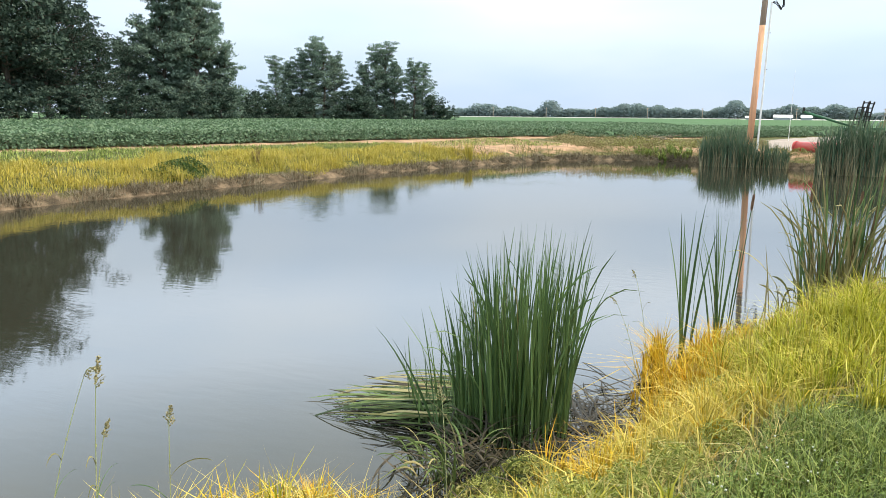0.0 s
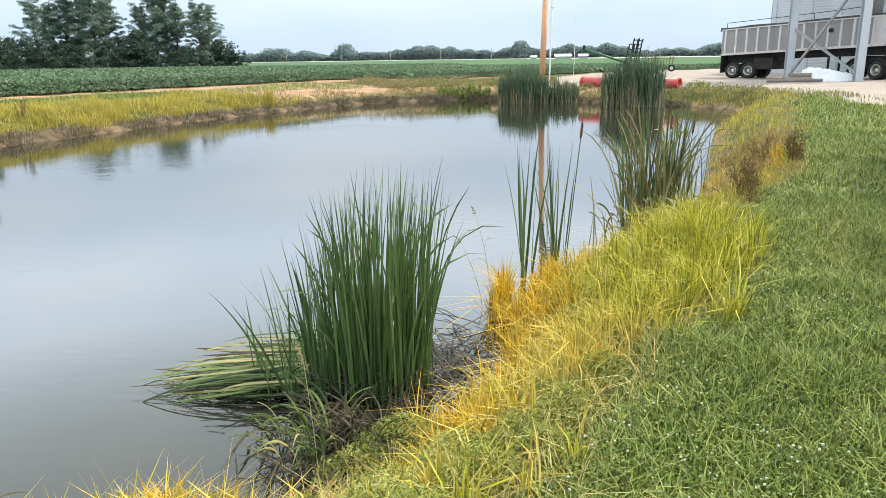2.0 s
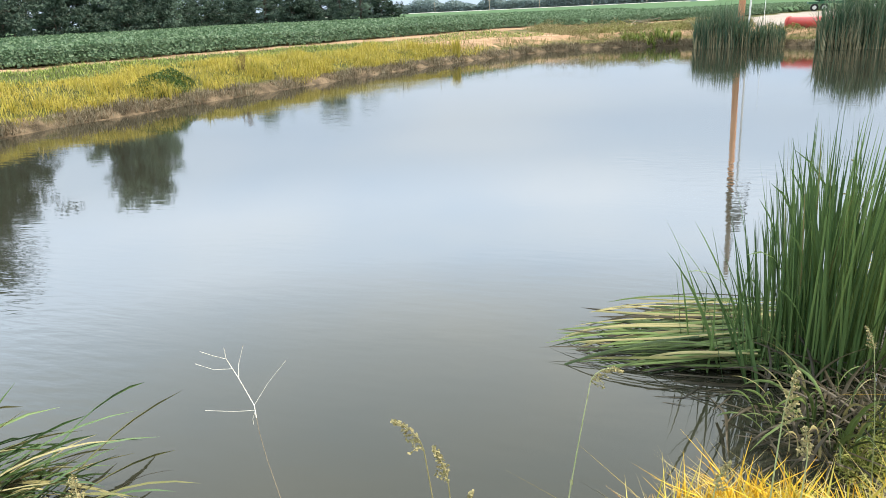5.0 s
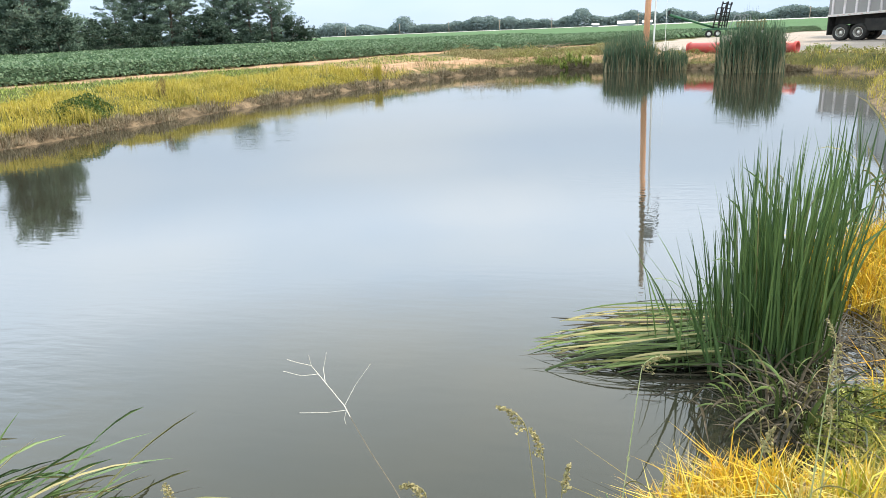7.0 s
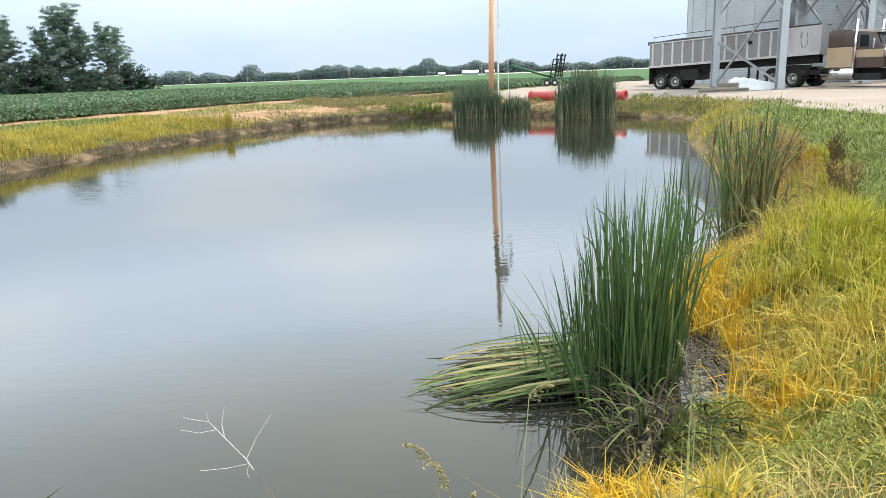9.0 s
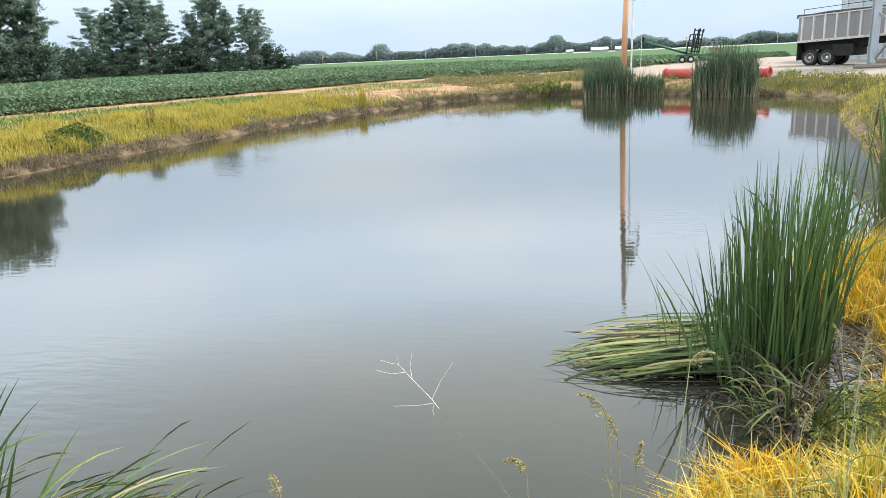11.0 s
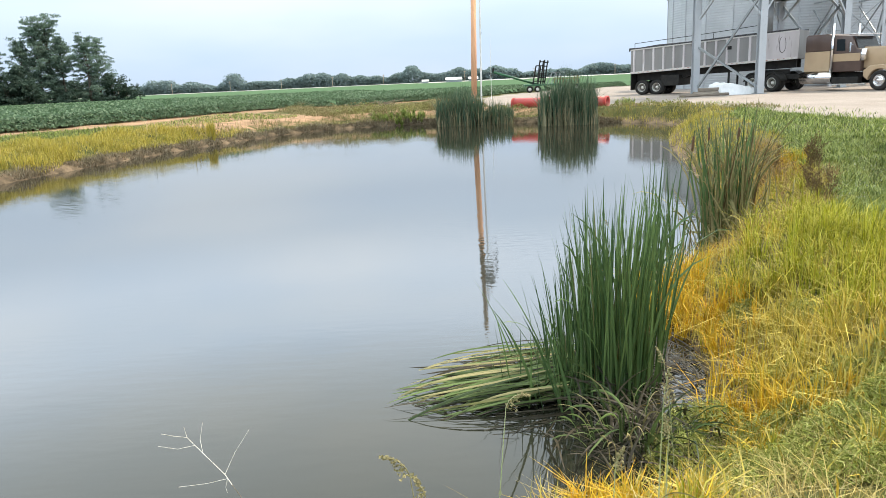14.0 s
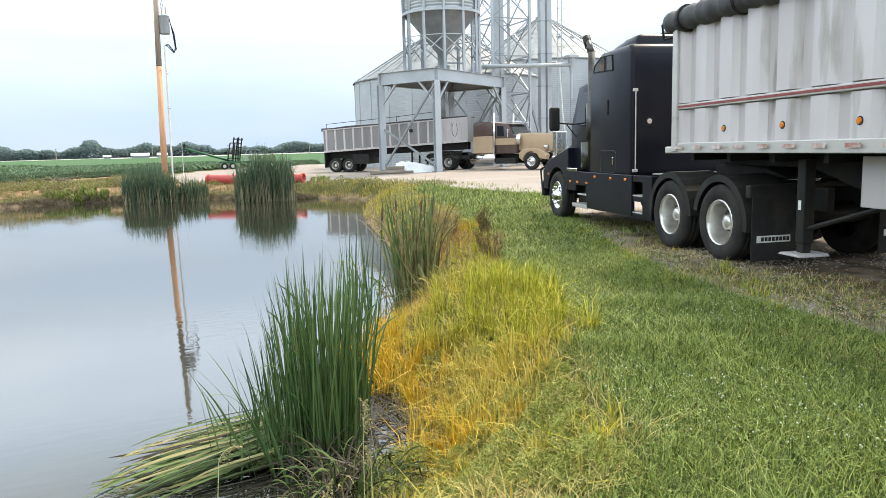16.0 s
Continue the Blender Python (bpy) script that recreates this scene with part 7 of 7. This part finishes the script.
    cs = [NEARC - o, LEFTC - o, BACKC - o, RIGHTC - o]
    for c in cs:
        bm = bmesh.new()
        i_beam(bm, c + Vector((0, 0, -0.1)), c + Vector((0, 0, 6.05)), 0.42, 0.42)
        leg = part("post", bm, GALV, t)
        bm = bmesh.new()
        box(bm, c + Vector((0, 0, 0.02)), (0.7, 0.7, 0.05))
        part("base_plate", bm, GALV_DARK, leg)
    for k in range(4):
        a, b = cs[k], cs[(k + 1) % 4]
        bm = bmesh.new()
        d = (b - a).normalized()
        i_beam(bm, a - d * 0.2 + Vector((0, 0, 6.46)), b + d * 0.2 + Vector((0, 0, 6.46)), 0.28, 0.82)
        gb = part("girder", bm, GALV, t)
        bm = bmesh.new()
        for f in (0.04, 0.09, 0.5, 0.91, 0.96):
            p = a.lerp(b, f) + Vector((0, 0, 6.62))
            nrm = Vector((d.y, -d.x, 0)) * 0.03
            beam(bm, p + nrm + Vector((0, 0, 0.09)), p + nrm - Vector((0, 0, 0.09)), 0.05)
        part("bolt_plate", bm, GALV_DARK, gb)
        for p, q in ((a, b), (b, a)):
            bm = bmesh.new()
            e = (q - p).normalized()
            beam(bm, p + Vector((0, 0, 4.55)), p + e * 1.45 + Vector((0, 0, 6.1)), 0.13)
            part("knee_brace", bm, GALV, t)
    bm = bmesh.new()
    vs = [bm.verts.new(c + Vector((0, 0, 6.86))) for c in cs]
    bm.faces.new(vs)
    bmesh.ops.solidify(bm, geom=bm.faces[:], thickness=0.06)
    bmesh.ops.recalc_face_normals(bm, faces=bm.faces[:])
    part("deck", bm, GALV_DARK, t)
    for a, b in ((cs[0] + Vector((-0.05, 0, 5.9)), cs[1] + Vector((0, 0, 0.2))), (cs[1] + Vector((0, 0, 3.1)).lerp(Vector((0, 0, 3.1)), 1), cs[0] + Vector((0, 0, 0.35)))):
        bm = bmesh.new()
        beam(bm, a, b, 0.12)
        part("cross_brace", bm, GALV_DARK, t)
    bm = bmesh.new()
    beam(bm, cs[3] + Vector((0, 0, 5.9)), cs[2] + Vector((0, 0, 0.2)), 0.14)
    beam(bm, cs[2] + Vector((0, 0, 5.9)), cs[3] + Vector((0, 0, 0.2)), 0.14)
    part("cross_brace", bm, GALV_DARK, t)
    bm = bmesh.new()
    rod(bm, (-0.4, 0, 3.55), (-0.4, 0, 6.3), 0.42, 20)
    part("spout", bm, GALV_DARK, t, "round loading spout dusty with grain", True)
    bm = bmesh.new()
    rod(bm, (-0.4, 0, 3.35), (-0.4, 0, 3.62), 0.46, 20)
    part("spout_sock", bm, GRAIN, t, "grain-stained spout end", True)
    bm = bmesh.new()
    for s in (-0.22, 0.22):
        beam(bm, (1.3 + s, 1.6, 0.0), (0.6 + s, 1.6, 6.4), 0.06)
    for k in range(20):
        f = (k + 0.5) / 20
        beam(bm, (1.3 - 0.7 * f - 0.22, 1.6, 6.4 * f), (1.3 - 0.7 * f + 0.22, 1.6, 6.4 * f), 0.04)
    part("ladder", bm, GALV, t)
    return t


loading_frame()


def corrugated(bm, r, z0, z1, pitch, seg=64, depth=0.018):
    n = max(2, int((z1 - z0) / pitch) * 2)
    lathe(bm, [(r + (depth if k % 2 else -depth), z0 + (z1 - z0) * k / n) for k in range(n + 1)], seg, "Z")


def hopper_bin():
    t = empty("hopper_bin", Matrix.Translation((22.15, 48.7, 6.89)), "round galvanised hopper bin on the loading frame", "grain bin", "grain bins")
    R, zc = 2.65, 4.25
    bm = bmesh.new()
    corrugated(bm, R, zc, zc + 6.2, 0.22, 48, 0.03)
    part("wall", bm, GALV, t)
    # the cone's underside shade is put in by the darker steel colour
    bm = bmesh.new()
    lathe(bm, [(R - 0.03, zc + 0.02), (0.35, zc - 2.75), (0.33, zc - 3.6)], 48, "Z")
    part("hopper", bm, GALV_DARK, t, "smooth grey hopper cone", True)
    bm = bmesh.new()
    lathe(bm, [(R + 0.08, zc + 6.15), (R + 0.06, zc + 6.25), (0.4, zc + 7.6), (0.35, zc + 7.75), (0.002, zc + 7.8)], 48, "Z")
    part("roof", bm, GALV, t)
    pts = []
    for k in range(12):
        a = 2 * math.pi * (k + 0.3) / 12
        p = Vector((math.cos(a) * (R + 0.10), math.sin(a) * (R + 0.10), 0))
        pts.append(p)
        bm = bmesh.new()
        i_beam(bm, p, p + Vector((0, 0, zc + 6.1)), 0.17, 0.17)
        part("leg", bm, GALV, t)
    for k in range(12):
        a, b = pts[k], pts[(k + 1) % 12]
        bm = bmesh.new()
        beam(bm, a + Vector((0, 0, 1.3)), b + Vector((0, 0, 2.5)), 0.06)
        beam(bm, a + Vector((0, 0, 2.5)), b + Vector((0, 0, 1.3)), 0.06)
        beam(bm, a + Vector((0, 0, 2.55)), b + Vector((0, 0, 2.55)), 0.05)
        part("leg_brace", bm, GALV, t)
    bm = bmesh.new()
    lathe(bm, [(R + 0.02, zc - 0.1), (R + 0.2, zc - 0.1), (R + 0.2, zc + 0.08), (R + 0.02, zc + 0.08)], 48, "Z")
    part("ring_beam", bm, GALV, t)
    bm = bmesh.new()
    lathe(bm, [(0.35, zc - 3.55), (0.55, zc - 3.6), (0.55, zc - 4.2)], 20, "Z")
    box(bm, (0.9, -0.3, zc - 3.4), (1.2, 0.1, 0.1))
    part("slide_gate", bm, GALV_DARK, t)
    return t


hopper_bin()


def grain_bin(x, y, R, h, roof, label):
    t = empty("grain_bin", Matrix.Translation((x, y, 0)), label, "grain bin", "grain bins")
    bm = bmesh.new()
    corrugated(bm, R, 0.0, h, 0.20, 72, 0.007)
    part("wall", bm, GALV, t)
    bm = bmesh.new()
    lathe(bm, [(R - 0.1, h - 0.02), (R + 0.18, h - 0.06), (R + 0.16, h + 0.02), (0.9, h + roof), (0.85, h + roof + 0.35), (0.002, h + roof + 0.45)], 72, "Z")
    rf = part("roof", bm, ROOFM, t, "ribbed conical steel roof")
    for k in range(36):
        a = 2 * math.pi * k / 36
        bm = bmesh.new()
        beam(bm, (math.cos(a) * (R + 0.1), math.sin(a) * (R + 0.1), h + 0.03), (math.cos(a) * 0.95, math.sin(a) * 0.95, h + roof + 0.03), 0.09)
        part("roof_rib", bm, ROOFM, rf)
    for k in range(24):
        a = 2 * math.pi * k / 24
        bm = bmesh.new()
        beam(bm, (math.cos(a) * (R + 0.02), math.sin(a) * (R + 0.02), 0), (math.cos(a) * (R + 0.02), math.sin(a) * (R + 0.02), h), 0.05)
        part("stiffener", bm, GALV, t)
    for k in range(5):
        a = -2.4 + 0.30 * k
        bm = bmesh.new()
        f = 0.45
        rr, zz = R * (1 - f), h + roof * f
        box(bm, (math.cos(a) * rr, math.sin(a) * rr, zz + 0.2), (0.5, 0.5, 0.4), 0.05)
        part("roof_vent", bm, GALV_DARK, rf)
    a = -2.05
    bm = bmesh.new()
    d = Vector((math.cos(a), math.sin(a), 0))
    e = Vector((-d.y, d.x, 0))
    box(bm, d * (R + 0.08) + e * 0 + Vector((0, 0, h - 0.55)), (0.08, 1.3, 0.5), 0.0, Matrix.Rotation(a, 3, "Z"))
    part("name_plate", bm, WHITEP, t, "small white maker's plate with dark blocks")
    bm = bmesh.new()
    for k in range(5):
        box(bm, d * (R + 0.125) + e * (-0.44 + 0.22 * k) + Vector((0, 0, h - 0.55)), (0.01, 0.15, 0.24), 0.0, Matrix.Rotation(a, 3, "Z"))
    part("lettering", bm, DULLBLACK, t)
    return t


grain_bin(29.9, 64.6, 9.0, 7.9, 5.0, "wide round corrugated steel grain bin behind the frame")
grain_bin(46.5, 73.5, 9.5, 10.6, 5.4, "large pale corrugated steel grain bin beyond the tower")
grain_bin(54.5, 60.0, 8.5, 8.5, 4.8, "round corrugated steel grain bin beside the yard")


def lattice_tower():
    t = empty("elevator_tower", Matrix.Translation((30.3, 54.5, 0)), "tall open steel lattice tower with grain elevator legs", "tower")
    hw, H = 1.75, 24.0
    cs = [(-hw, -hw), (hw, -hw), (hw, hw), (-hw, hw)]
    for c in cs:
        bm = bmesh.new()
        beam(bm, (*c, -0.1), (*c, H), 0.2)
        part("corner_leg", bm, GALV, t)
    lift = 3.0
    for k in range(int(H / lift)):
        for j in range(4):
            a, b = Vector((*cs[j], k * lift)), Vector((*cs[(j + 1) % 4], k * lift))
            up = Vector((0, 0, lift))
            bm = bmesh.new()
            beam(bm, a + up, b + up, 0.09)
            beam(bm, a, b + up, 0.075)
            beam(bm, b, a + up, 0.075)
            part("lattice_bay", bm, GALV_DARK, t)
    for x, y, w in ((-0.8, -0.5, 0.42), (-0.2, -0.3, 0.36), (3.25, -1.2, 0.44), (3.9, -1.2, 0.44)):
        bm = bmesh.new()
        box(bm, (x, y, H / 2 + 1), (w, 0.5, H + 2))
        leg = part("elevator_leg", bm, GALV, t, "square galvanised grain elevator casing")
        for k in range(9):
            bm = bmesh.new()
            box(bm, (x, y, 1.2 + 2.7 * k), (w + 0.08, 0.58, 0.06))
            part("flange", bm, GALV_DARK, leg)
    bm = bmesh.new()
    for s in (-0.2, 0.2):
        beam(bm, (4.9 + s, -1.5, 0), (4.9 + s, -1.5, H), 0.05)
    for k in range(70):
        beam(bm, (4.7, -1.5, 0.3 + 0.33 * k), (5.1, -1.5, 0.3 + 0.33 * k), 0.03)
    part("ladder", bm, GALV, t)
    for k in range(20):
        bm = bmesh.new()
        for q in range(8):
            a0, a1 = math.pi * q / 8 + math.pi, math.pi * (q + 1) / 8 + math.pi
            beam(bm, (4.9 + 0.38 * math.cos(a0), -1.5 + 0.6 * math.sin(a0), 2.5 + 1.05 * k), (4.9 + 0.38 * math.cos(a1), -1.5 + 0.6 * math.sin(a1), 2.5 + 1.05 * k), 0.03)
        part("cage_hoop", bm, GALV, t)
    for a, b in (((-1.75, -1.75, 5.6), (-4.2, -1.9, 0.0)), ((-1.75, -1.75, 5.6), (0.4, -1.9, 0.0)), ((1.75, -1.75, 5.2), (3.4, -1.9, 0.0)), ((1.75, -1.75, 5.2), (0.6, -1.9, 0.0)), ((-1.75, 1.75, 5.6), (-3.6, 1.75, 0.0))):
        bm = bmesh.new()
        beam(bm, a, b, 0.18)
        part("raking_brace", bm, GALV_DARK, t)
    bm = bmesh.new()
    rod(bm, (-3.0, -2.2, 8.0), (5.6, -2.2, 8.35), 0.17, 14)
    part("transfer_pipe", bm, GALV, t, "long round transfer pipe", True)
    bm = bmesh.new()
    rod(bm, (5.6, -2.2, 8.9), (5.6, -2.2, 7.6), 0.35, 14, 0.14)
    rod(bm, (5.6, -2.2, 7.6), (5.6, -2.2, 5.5), 0.12, 10)
    box(bm, (5.6, -2.2, 9.0), (1.0, 0.8, 0.2))
    part("spout_head", bm, GALV, t)
    bm = bmesh.new()
    for a, b in (((4.4, -2.2, 8.2), (4.6, -2.3, 4.5)), ((4.6, -2.3, 4.5), (5.2, -2.3, 0.1))):
        rod(bm, a, b, 0.06, 8)
    part("downpipe", bm, WHITEP, t)
    return t


lattice_tower()


# ---- utility pole ----
def utility_pole():
    t = empty("utility_pole", Matrix.Translation((2.05, 41.3, -0.1)), "orange-brown wooden utility pole with a grey transformer", "utility pole")
    bm = bmesh.new()
    rod(bm, (0, 0, -0.6), (0.17, 0, 6.4), 0.165, 16, 0.145)
    part("lower_shaft", bm, POLEW, t, "raw orange-brown wood", True)
    bm = bmesh.new()
    rod(bm, (0.17, 0, 6.4), (0.33, 0, 12.0), 0.145, 16, 0.12)
    part("upper_shaft", bm, POLEG, t, "weathered grey wood", True)
    bm = bmesh.new()
    lathe(bm, [(0.002, 8.05), (0.24, 8.06), (0.26, 8.1), (0.26, 8.95), (0.28, 8.98), (0.28, 9.02), (0.10, 9.08), (0.002, 9.08)], 20, "Z", (0.60, -0.05, 0))
    tr = part("transformer", bm, GALV, t, "pale grey transformer can", True)
    for s in (-0.1, 0.1):
        bm = bmesh.new()
        rod(bm, (0.60 + s, -0.05, 9.06), (0.60 + s, -0.05, 9.45), 0.03, 8)
        part("bushing", bm, POLEG, tr)
    bm = bmesh.new()
    box(bm, (0.38, -0.02, 8.3), (0.25, 0.06, 0.06))
    box(bm, (0.38, -0.02, 8.8), (0.25, 0.06, 0.06))
    part("bracket", bm, GALV_DARK, t)

    def cable(name, pts, r):
        bm = bmesh.new()
        for a, b in zip(pts[:-1], pts[1:]):
            rod(bm, a, b, r, 6)
        part(name, bm, DULLBLACK, t)

    for q in range(3):
        cable("drop_cable", [Vector((0.86 - 0.02 * q, -0.05, 8.9)), Vector((0.98 + 0.04 * q, -0.05, 8.1)), Vector((1.05 + 0.03 * q, -0.05, 7.4 - 0.06 * q)), Vector((0.98, -0.05, 7.1 + 0.05 * q)), Vector((0.72, -0.05, 7.4 + 0.08 * q)), Vector((0.55, -0.05, 7.5))], 0.018)
    bm = bmesh.new()
    rod(bm, (0.42, -0.08, -0.2), (0.52, -0.08, 7.5), 0.045, 10)
    part("conduit", bm, WHITEP, t, "thin white conduit")
    bm = bmesh.new()
    rod(bm, (0.60, -0.05, 9.4), (0.36, 0, 11.2), 0.012, 6)
    rod(bm, (0.50, -0.05, 9.4), (0.36, 0, 11.4), 0.012, 6)
    part("lead_wire", bm, DULLBLACK, t)
    bm = bmesh.new()
    rod(bm, (0.34, 0, 11.3), (0.34, 0, 11.6), 0.05, 8)
    box(bm, (0.34, -0.16, 11.2), (0.10, 0.10, 0.35), 0.02)
    part("insulator", bm, POLEG, t)
    for z in (1.8, 4.2, 6.0):
        bm = bmesh.new()
        box(bm, (0.45 + 0.012 * z, -0.09, z), (0.16, 0.02, 0.04))
        part("strap", bm, GALV_DARK, t)


utility_pole()


def thin_mast(x, y, h):
    bm = bmesh.new()
    rod(bm, (0, 0, -0.2), (0.03, 0, h), 0.02, 6, 0.008)
    ob = part("thin_mast", bm, WHITEP)
    ob.location = (x, y, 0)
    tagged(ob, "thin pale mast standing behind the pole", "mast")


thin_mast(4.6, 60.0, 5.2)

# ---- red pipe ----
def red_pipe():
    a, b = Vector((4.25, 40.9, 0.22)), Vector((8.75, 37.5, 0.20))
    t = empty("culvert_pipe", Matrix.Translation((a + b) / 2), "long red painted steel pipe lying on the bank", "pipe")
    d = (b - a).normalized()
    q = d.to_track_quat("Z", "Y").to_matrix().to_4x4()
    L = (b - a).length
    bm = bmesh.new()
    lathe(bm, [(0.22, -L / 2), (0.27, -L / 2), (0.27, L / 2), (0.22, L / 2), (0.22, -L / 2)], 28, "Z")
    ob = part("shell", bm, REDPIPE, t, "", True)
    ob.matrix_basis = q
    for z in (-L / 2 + 0.05, L / 2 - 0.05):
        bm = bmesh.new()
        lathe(bm, [(0.272, z - 0.05), (0.295, z - 0.05), (0.295, z + 0.05), (0.272, z + 0.05)], 28, "Z")
        ob = part("end_band", bm, REDPIPE, t)
        ob.matrix_basis = q


red_pipe()

# ---- logs and sheet by the frame ----
for k, (x, y, L, r, az, z) in enumerate(((17.0, 44.6, 2.7, 0.14, 8, 0.14), (16.9, 44.25, 2.6, 0.13, 5, 0.13), (17.1, 44.4, 2.4, 0.12, 7, 0.37), (16.1, 43.8, 2.9, 0.10, -4, 0.10))):
    bm = bmesh.new()
    rod(bm, (-L / 2, 0, 0), (L / 2, 0, 0), r, 12, r * 0.85)
    for v in bm.verts:
        v.co += Vector(rng.normal(0, 0.012, 3))
    ob = part("log", bm, LOGW)
    ob.matrix_world = pose(x, y, z, 0, 0, az)
    tagged(ob, "weathered grey log lying in the yard", "log", "logs in the yard")
bm = bmesh.new()
bmesh.ops.create_grid(bm, x_segments=14, y_segments=10, size=1)
for v in bm.verts:
    r2 = max(abs(v.co.x), abs(v.co.y))
    h = 0.72 * max(0, 1 - r2 ** 9) * (0.62 - 0.34 * v.co.x + 0.16 * abs(math.sin(v.co.x * 4.1 + v.co.y * 2.3)) + 0.10 * abs(math.sin(v.co.y * 6 - v.co.x * 3)))
    v.co = Vector((v.co.x * 1.35, v.co.y * 0.9, h))
bmesh.ops.solidify(bm, geom=bm.faces[:], thickness=0.02)
ob = part("white_sheet", bm, SHEET)
ob.matrix_world = pose(18.3, 45.0, 0.02, 0, 0, 10)
tagged(ob, "crumpled white sheet heaped over something in the yard", "tarpaulin")


# ---- green farm machine across the yard ----
def green_machine():
    t = empty("farm_auger", Matrix.Translation((10.8, 78.0, 0)), "green folding farm machine with a long tongue", "farm machine")
    bm = bmesh.new()
    rod(bm, (-4.5, 0, 2.3), (0.4, 0, 0.75), 0.12, 12)
    part("tube", bm, GREENP, t, "long sloping green tube", True)
    bm = bmesh.new()
    rod(bm, (-4.45, 0, 2.2), (-4.45, 0, 2.7), 0.12, 8)
    part("tube_head", bm, DULLBLACK, t)
    for x0, x1, top0, top1, dy, zt, n in ((-0.32, 0.22, 0.05, 0.55, -0.3, 2.72, 4), (0.22, 0.80, 0.50, 0.98, 0.1, 3.12, 6), (0.62, 1.05, 0.95, 1.40, 0.6, 3.05, 6)):
        bm = bmesh.new()
        beam(bm, (x0, dy, 0.85), (top0, dy, zt), 0.12)
        beam(bm, (x1, dy, 0.85), (top1, dy, zt), 0.12)
        for k in range(n):
            f = (k + 0.6) / (n - 0.4)
            beam(bm, (x0 + (top0 - x0) * f, dy, 0.85 + (zt - 0.85) * f), (x1 + (top1 - x1) * f, dy, 0.85 + (zt - 0.85) * f), 0.10)
        part("folded_rack", bm, DULLBLACK, t, "upright black steel rack")
        if n == 6:
            for xk in (top0, top1):
                bm = bmesh.new()
                lathe(bm, [(0.06, -0.06), (0.14, -0.06), (0.14, 0.06), (0.06, 0.06), (0.06, -0.06)], 14, "X", (xk + 0.04, dy, zt + 0.06))
                part("rack_pulley", bm, DULLBLACK, t)
    bm = bmesh.new()
    for x in (1.5, 1.95, 2.4):
        beam(bm, (x - 0.2, 0.3, 0.9), (x + 0.35, 0.3, 2.0), 0.07)
        beam(bm, (x + 0.35, 0.3, 2.0), (x + 0.75, 0.3, 1.95), 0.07)
        beam(bm, (x + 0.75, 0.3, 1.95), (x + 0.85, 0.3, 1.5), 0.07)
    part("bent_rail", bm, GALV_DARK, t, "bent grey pipe rails")
    bm = bmesh.new()
    box(bm, (0.6, 0, 0.75), (3.6, 1.2, 0.2), 0.02)
    part("frame", bm, GREENP, t)
    bm = bmesh.new()
    beam(bm, (1.9, 0, 1.3), (4.7, 0, 1.3), 0.08)
    part("tine_bar", bm, SCRUB, t, "rusty bar of tines")
    for k in range(9):
        bm = bmesh.new()
        beam(bm, (2.0 + 0.3 * k, 0, 0.7), (2.1 + 0.3 * k, 0.1, 1.35 + 0.25 * math.sin(k)), 0.08)
        part("tine", bm, SCRUB, t)
    for x in (-0.72, 0.1, 2.6, 4.2):
        bm = bmesh.new()
        lathe(bm, [(0.18, -0.1), (0.34, -0.1), (0.34, 0.1), (0.18, 0.1)], 20, "X")
        w = part("wheel", bm, RUBBER, t)
        w.matrix_basis = pose(x, -0.8, 0.34, 0, 0, 90)
        bm = bmesh.new()
        lathe(bm, [(0.002, -0.07), (0.09, -0.07), (0.19, -0.03), (0.19, 0.03), (0.09, 0.07), (0.002, 0.07)], 16, "X")
        part("wheel_rim", bm, WHITEP, w, "white steel wheel rim")


green_machine()


# ---- far things along the road ----
def strip(name, x0, x1, y0, y1, z, mat, label, category):
    bm = bmesh.new()
    prism(bm, [(y0 - 3, 0.0), (y0, z), (y1, z), (y1 + 3, 0.0)], x0, x1)
    ob = part(name, bm, mat)
    tagged(ob, label, category, kind="structure")


ROADM = material("pale_road", (0.50, 0.49, 0.46), 0.9, second=(0.42, 0.41, 0.39), scale=0.3)
strip("road", -1000, 1000, 643, 649, 1.1, ROADM, "pale raised country road along the far fields", "road")
for x in (-268, -222, -172, -128, -84, -40, 30, 90, 160):
    bm = bmesh.new()
    rod(bm, (0, 0, 0), (0, 0, 9.5), 0.28, 8, 0.2)
    ob = part("shaft", bm, POLEG)
    t = empty("utility_pole", Matrix.Translation((x, 640, 0)), "distant pale wooden utility pole by the road", "utility pole", "poles along the road")
    ob.parent = t
    bm = bmesh.new()
    box(bm, (0, 0, 8.8), (2.4, 0.2, 0.25))
    part("crossarm", bm, POLEG, t)


def farm_shed(x, y, w, d, h, roof, label):
    t = empty("farm_shed", Matrix.Translation((x, y, 0)), label, "shed", "distant farm buildings")
    bm = bmesh.new()
    box(bm, (0, 0, h / 2), (w, d, h))
    part("wall", bm, GALV_DARK, t)
    bm = bmesh.new()
    prism(bm, [(-d / 2 - 0.5, h), (d / 2 + 0.5, h), (0, h + roof)], -w / 2 - 0.5, w / 2 + 0.5)
    part("roof", bm, WHITEP, t)
    bm = bmesh.new()
    box(bm, (w * 0.15, -d / 2 - 0.05, h * 0.4), (w * 0.2, 0.1, h * 0.8))
    part("door", bm, GALV_DARK, t)


farm_shed(20, 625, 13, 9, 2.4, 2.0, "long low white shed at the far road")
farm_shed(-4, 625, 5, 6, 2.0, 1.4, "small white shed at the far road")
farm_shed(36, 618, 7, 8, 2.4, 1.8, "small pale shed beyond the fields")
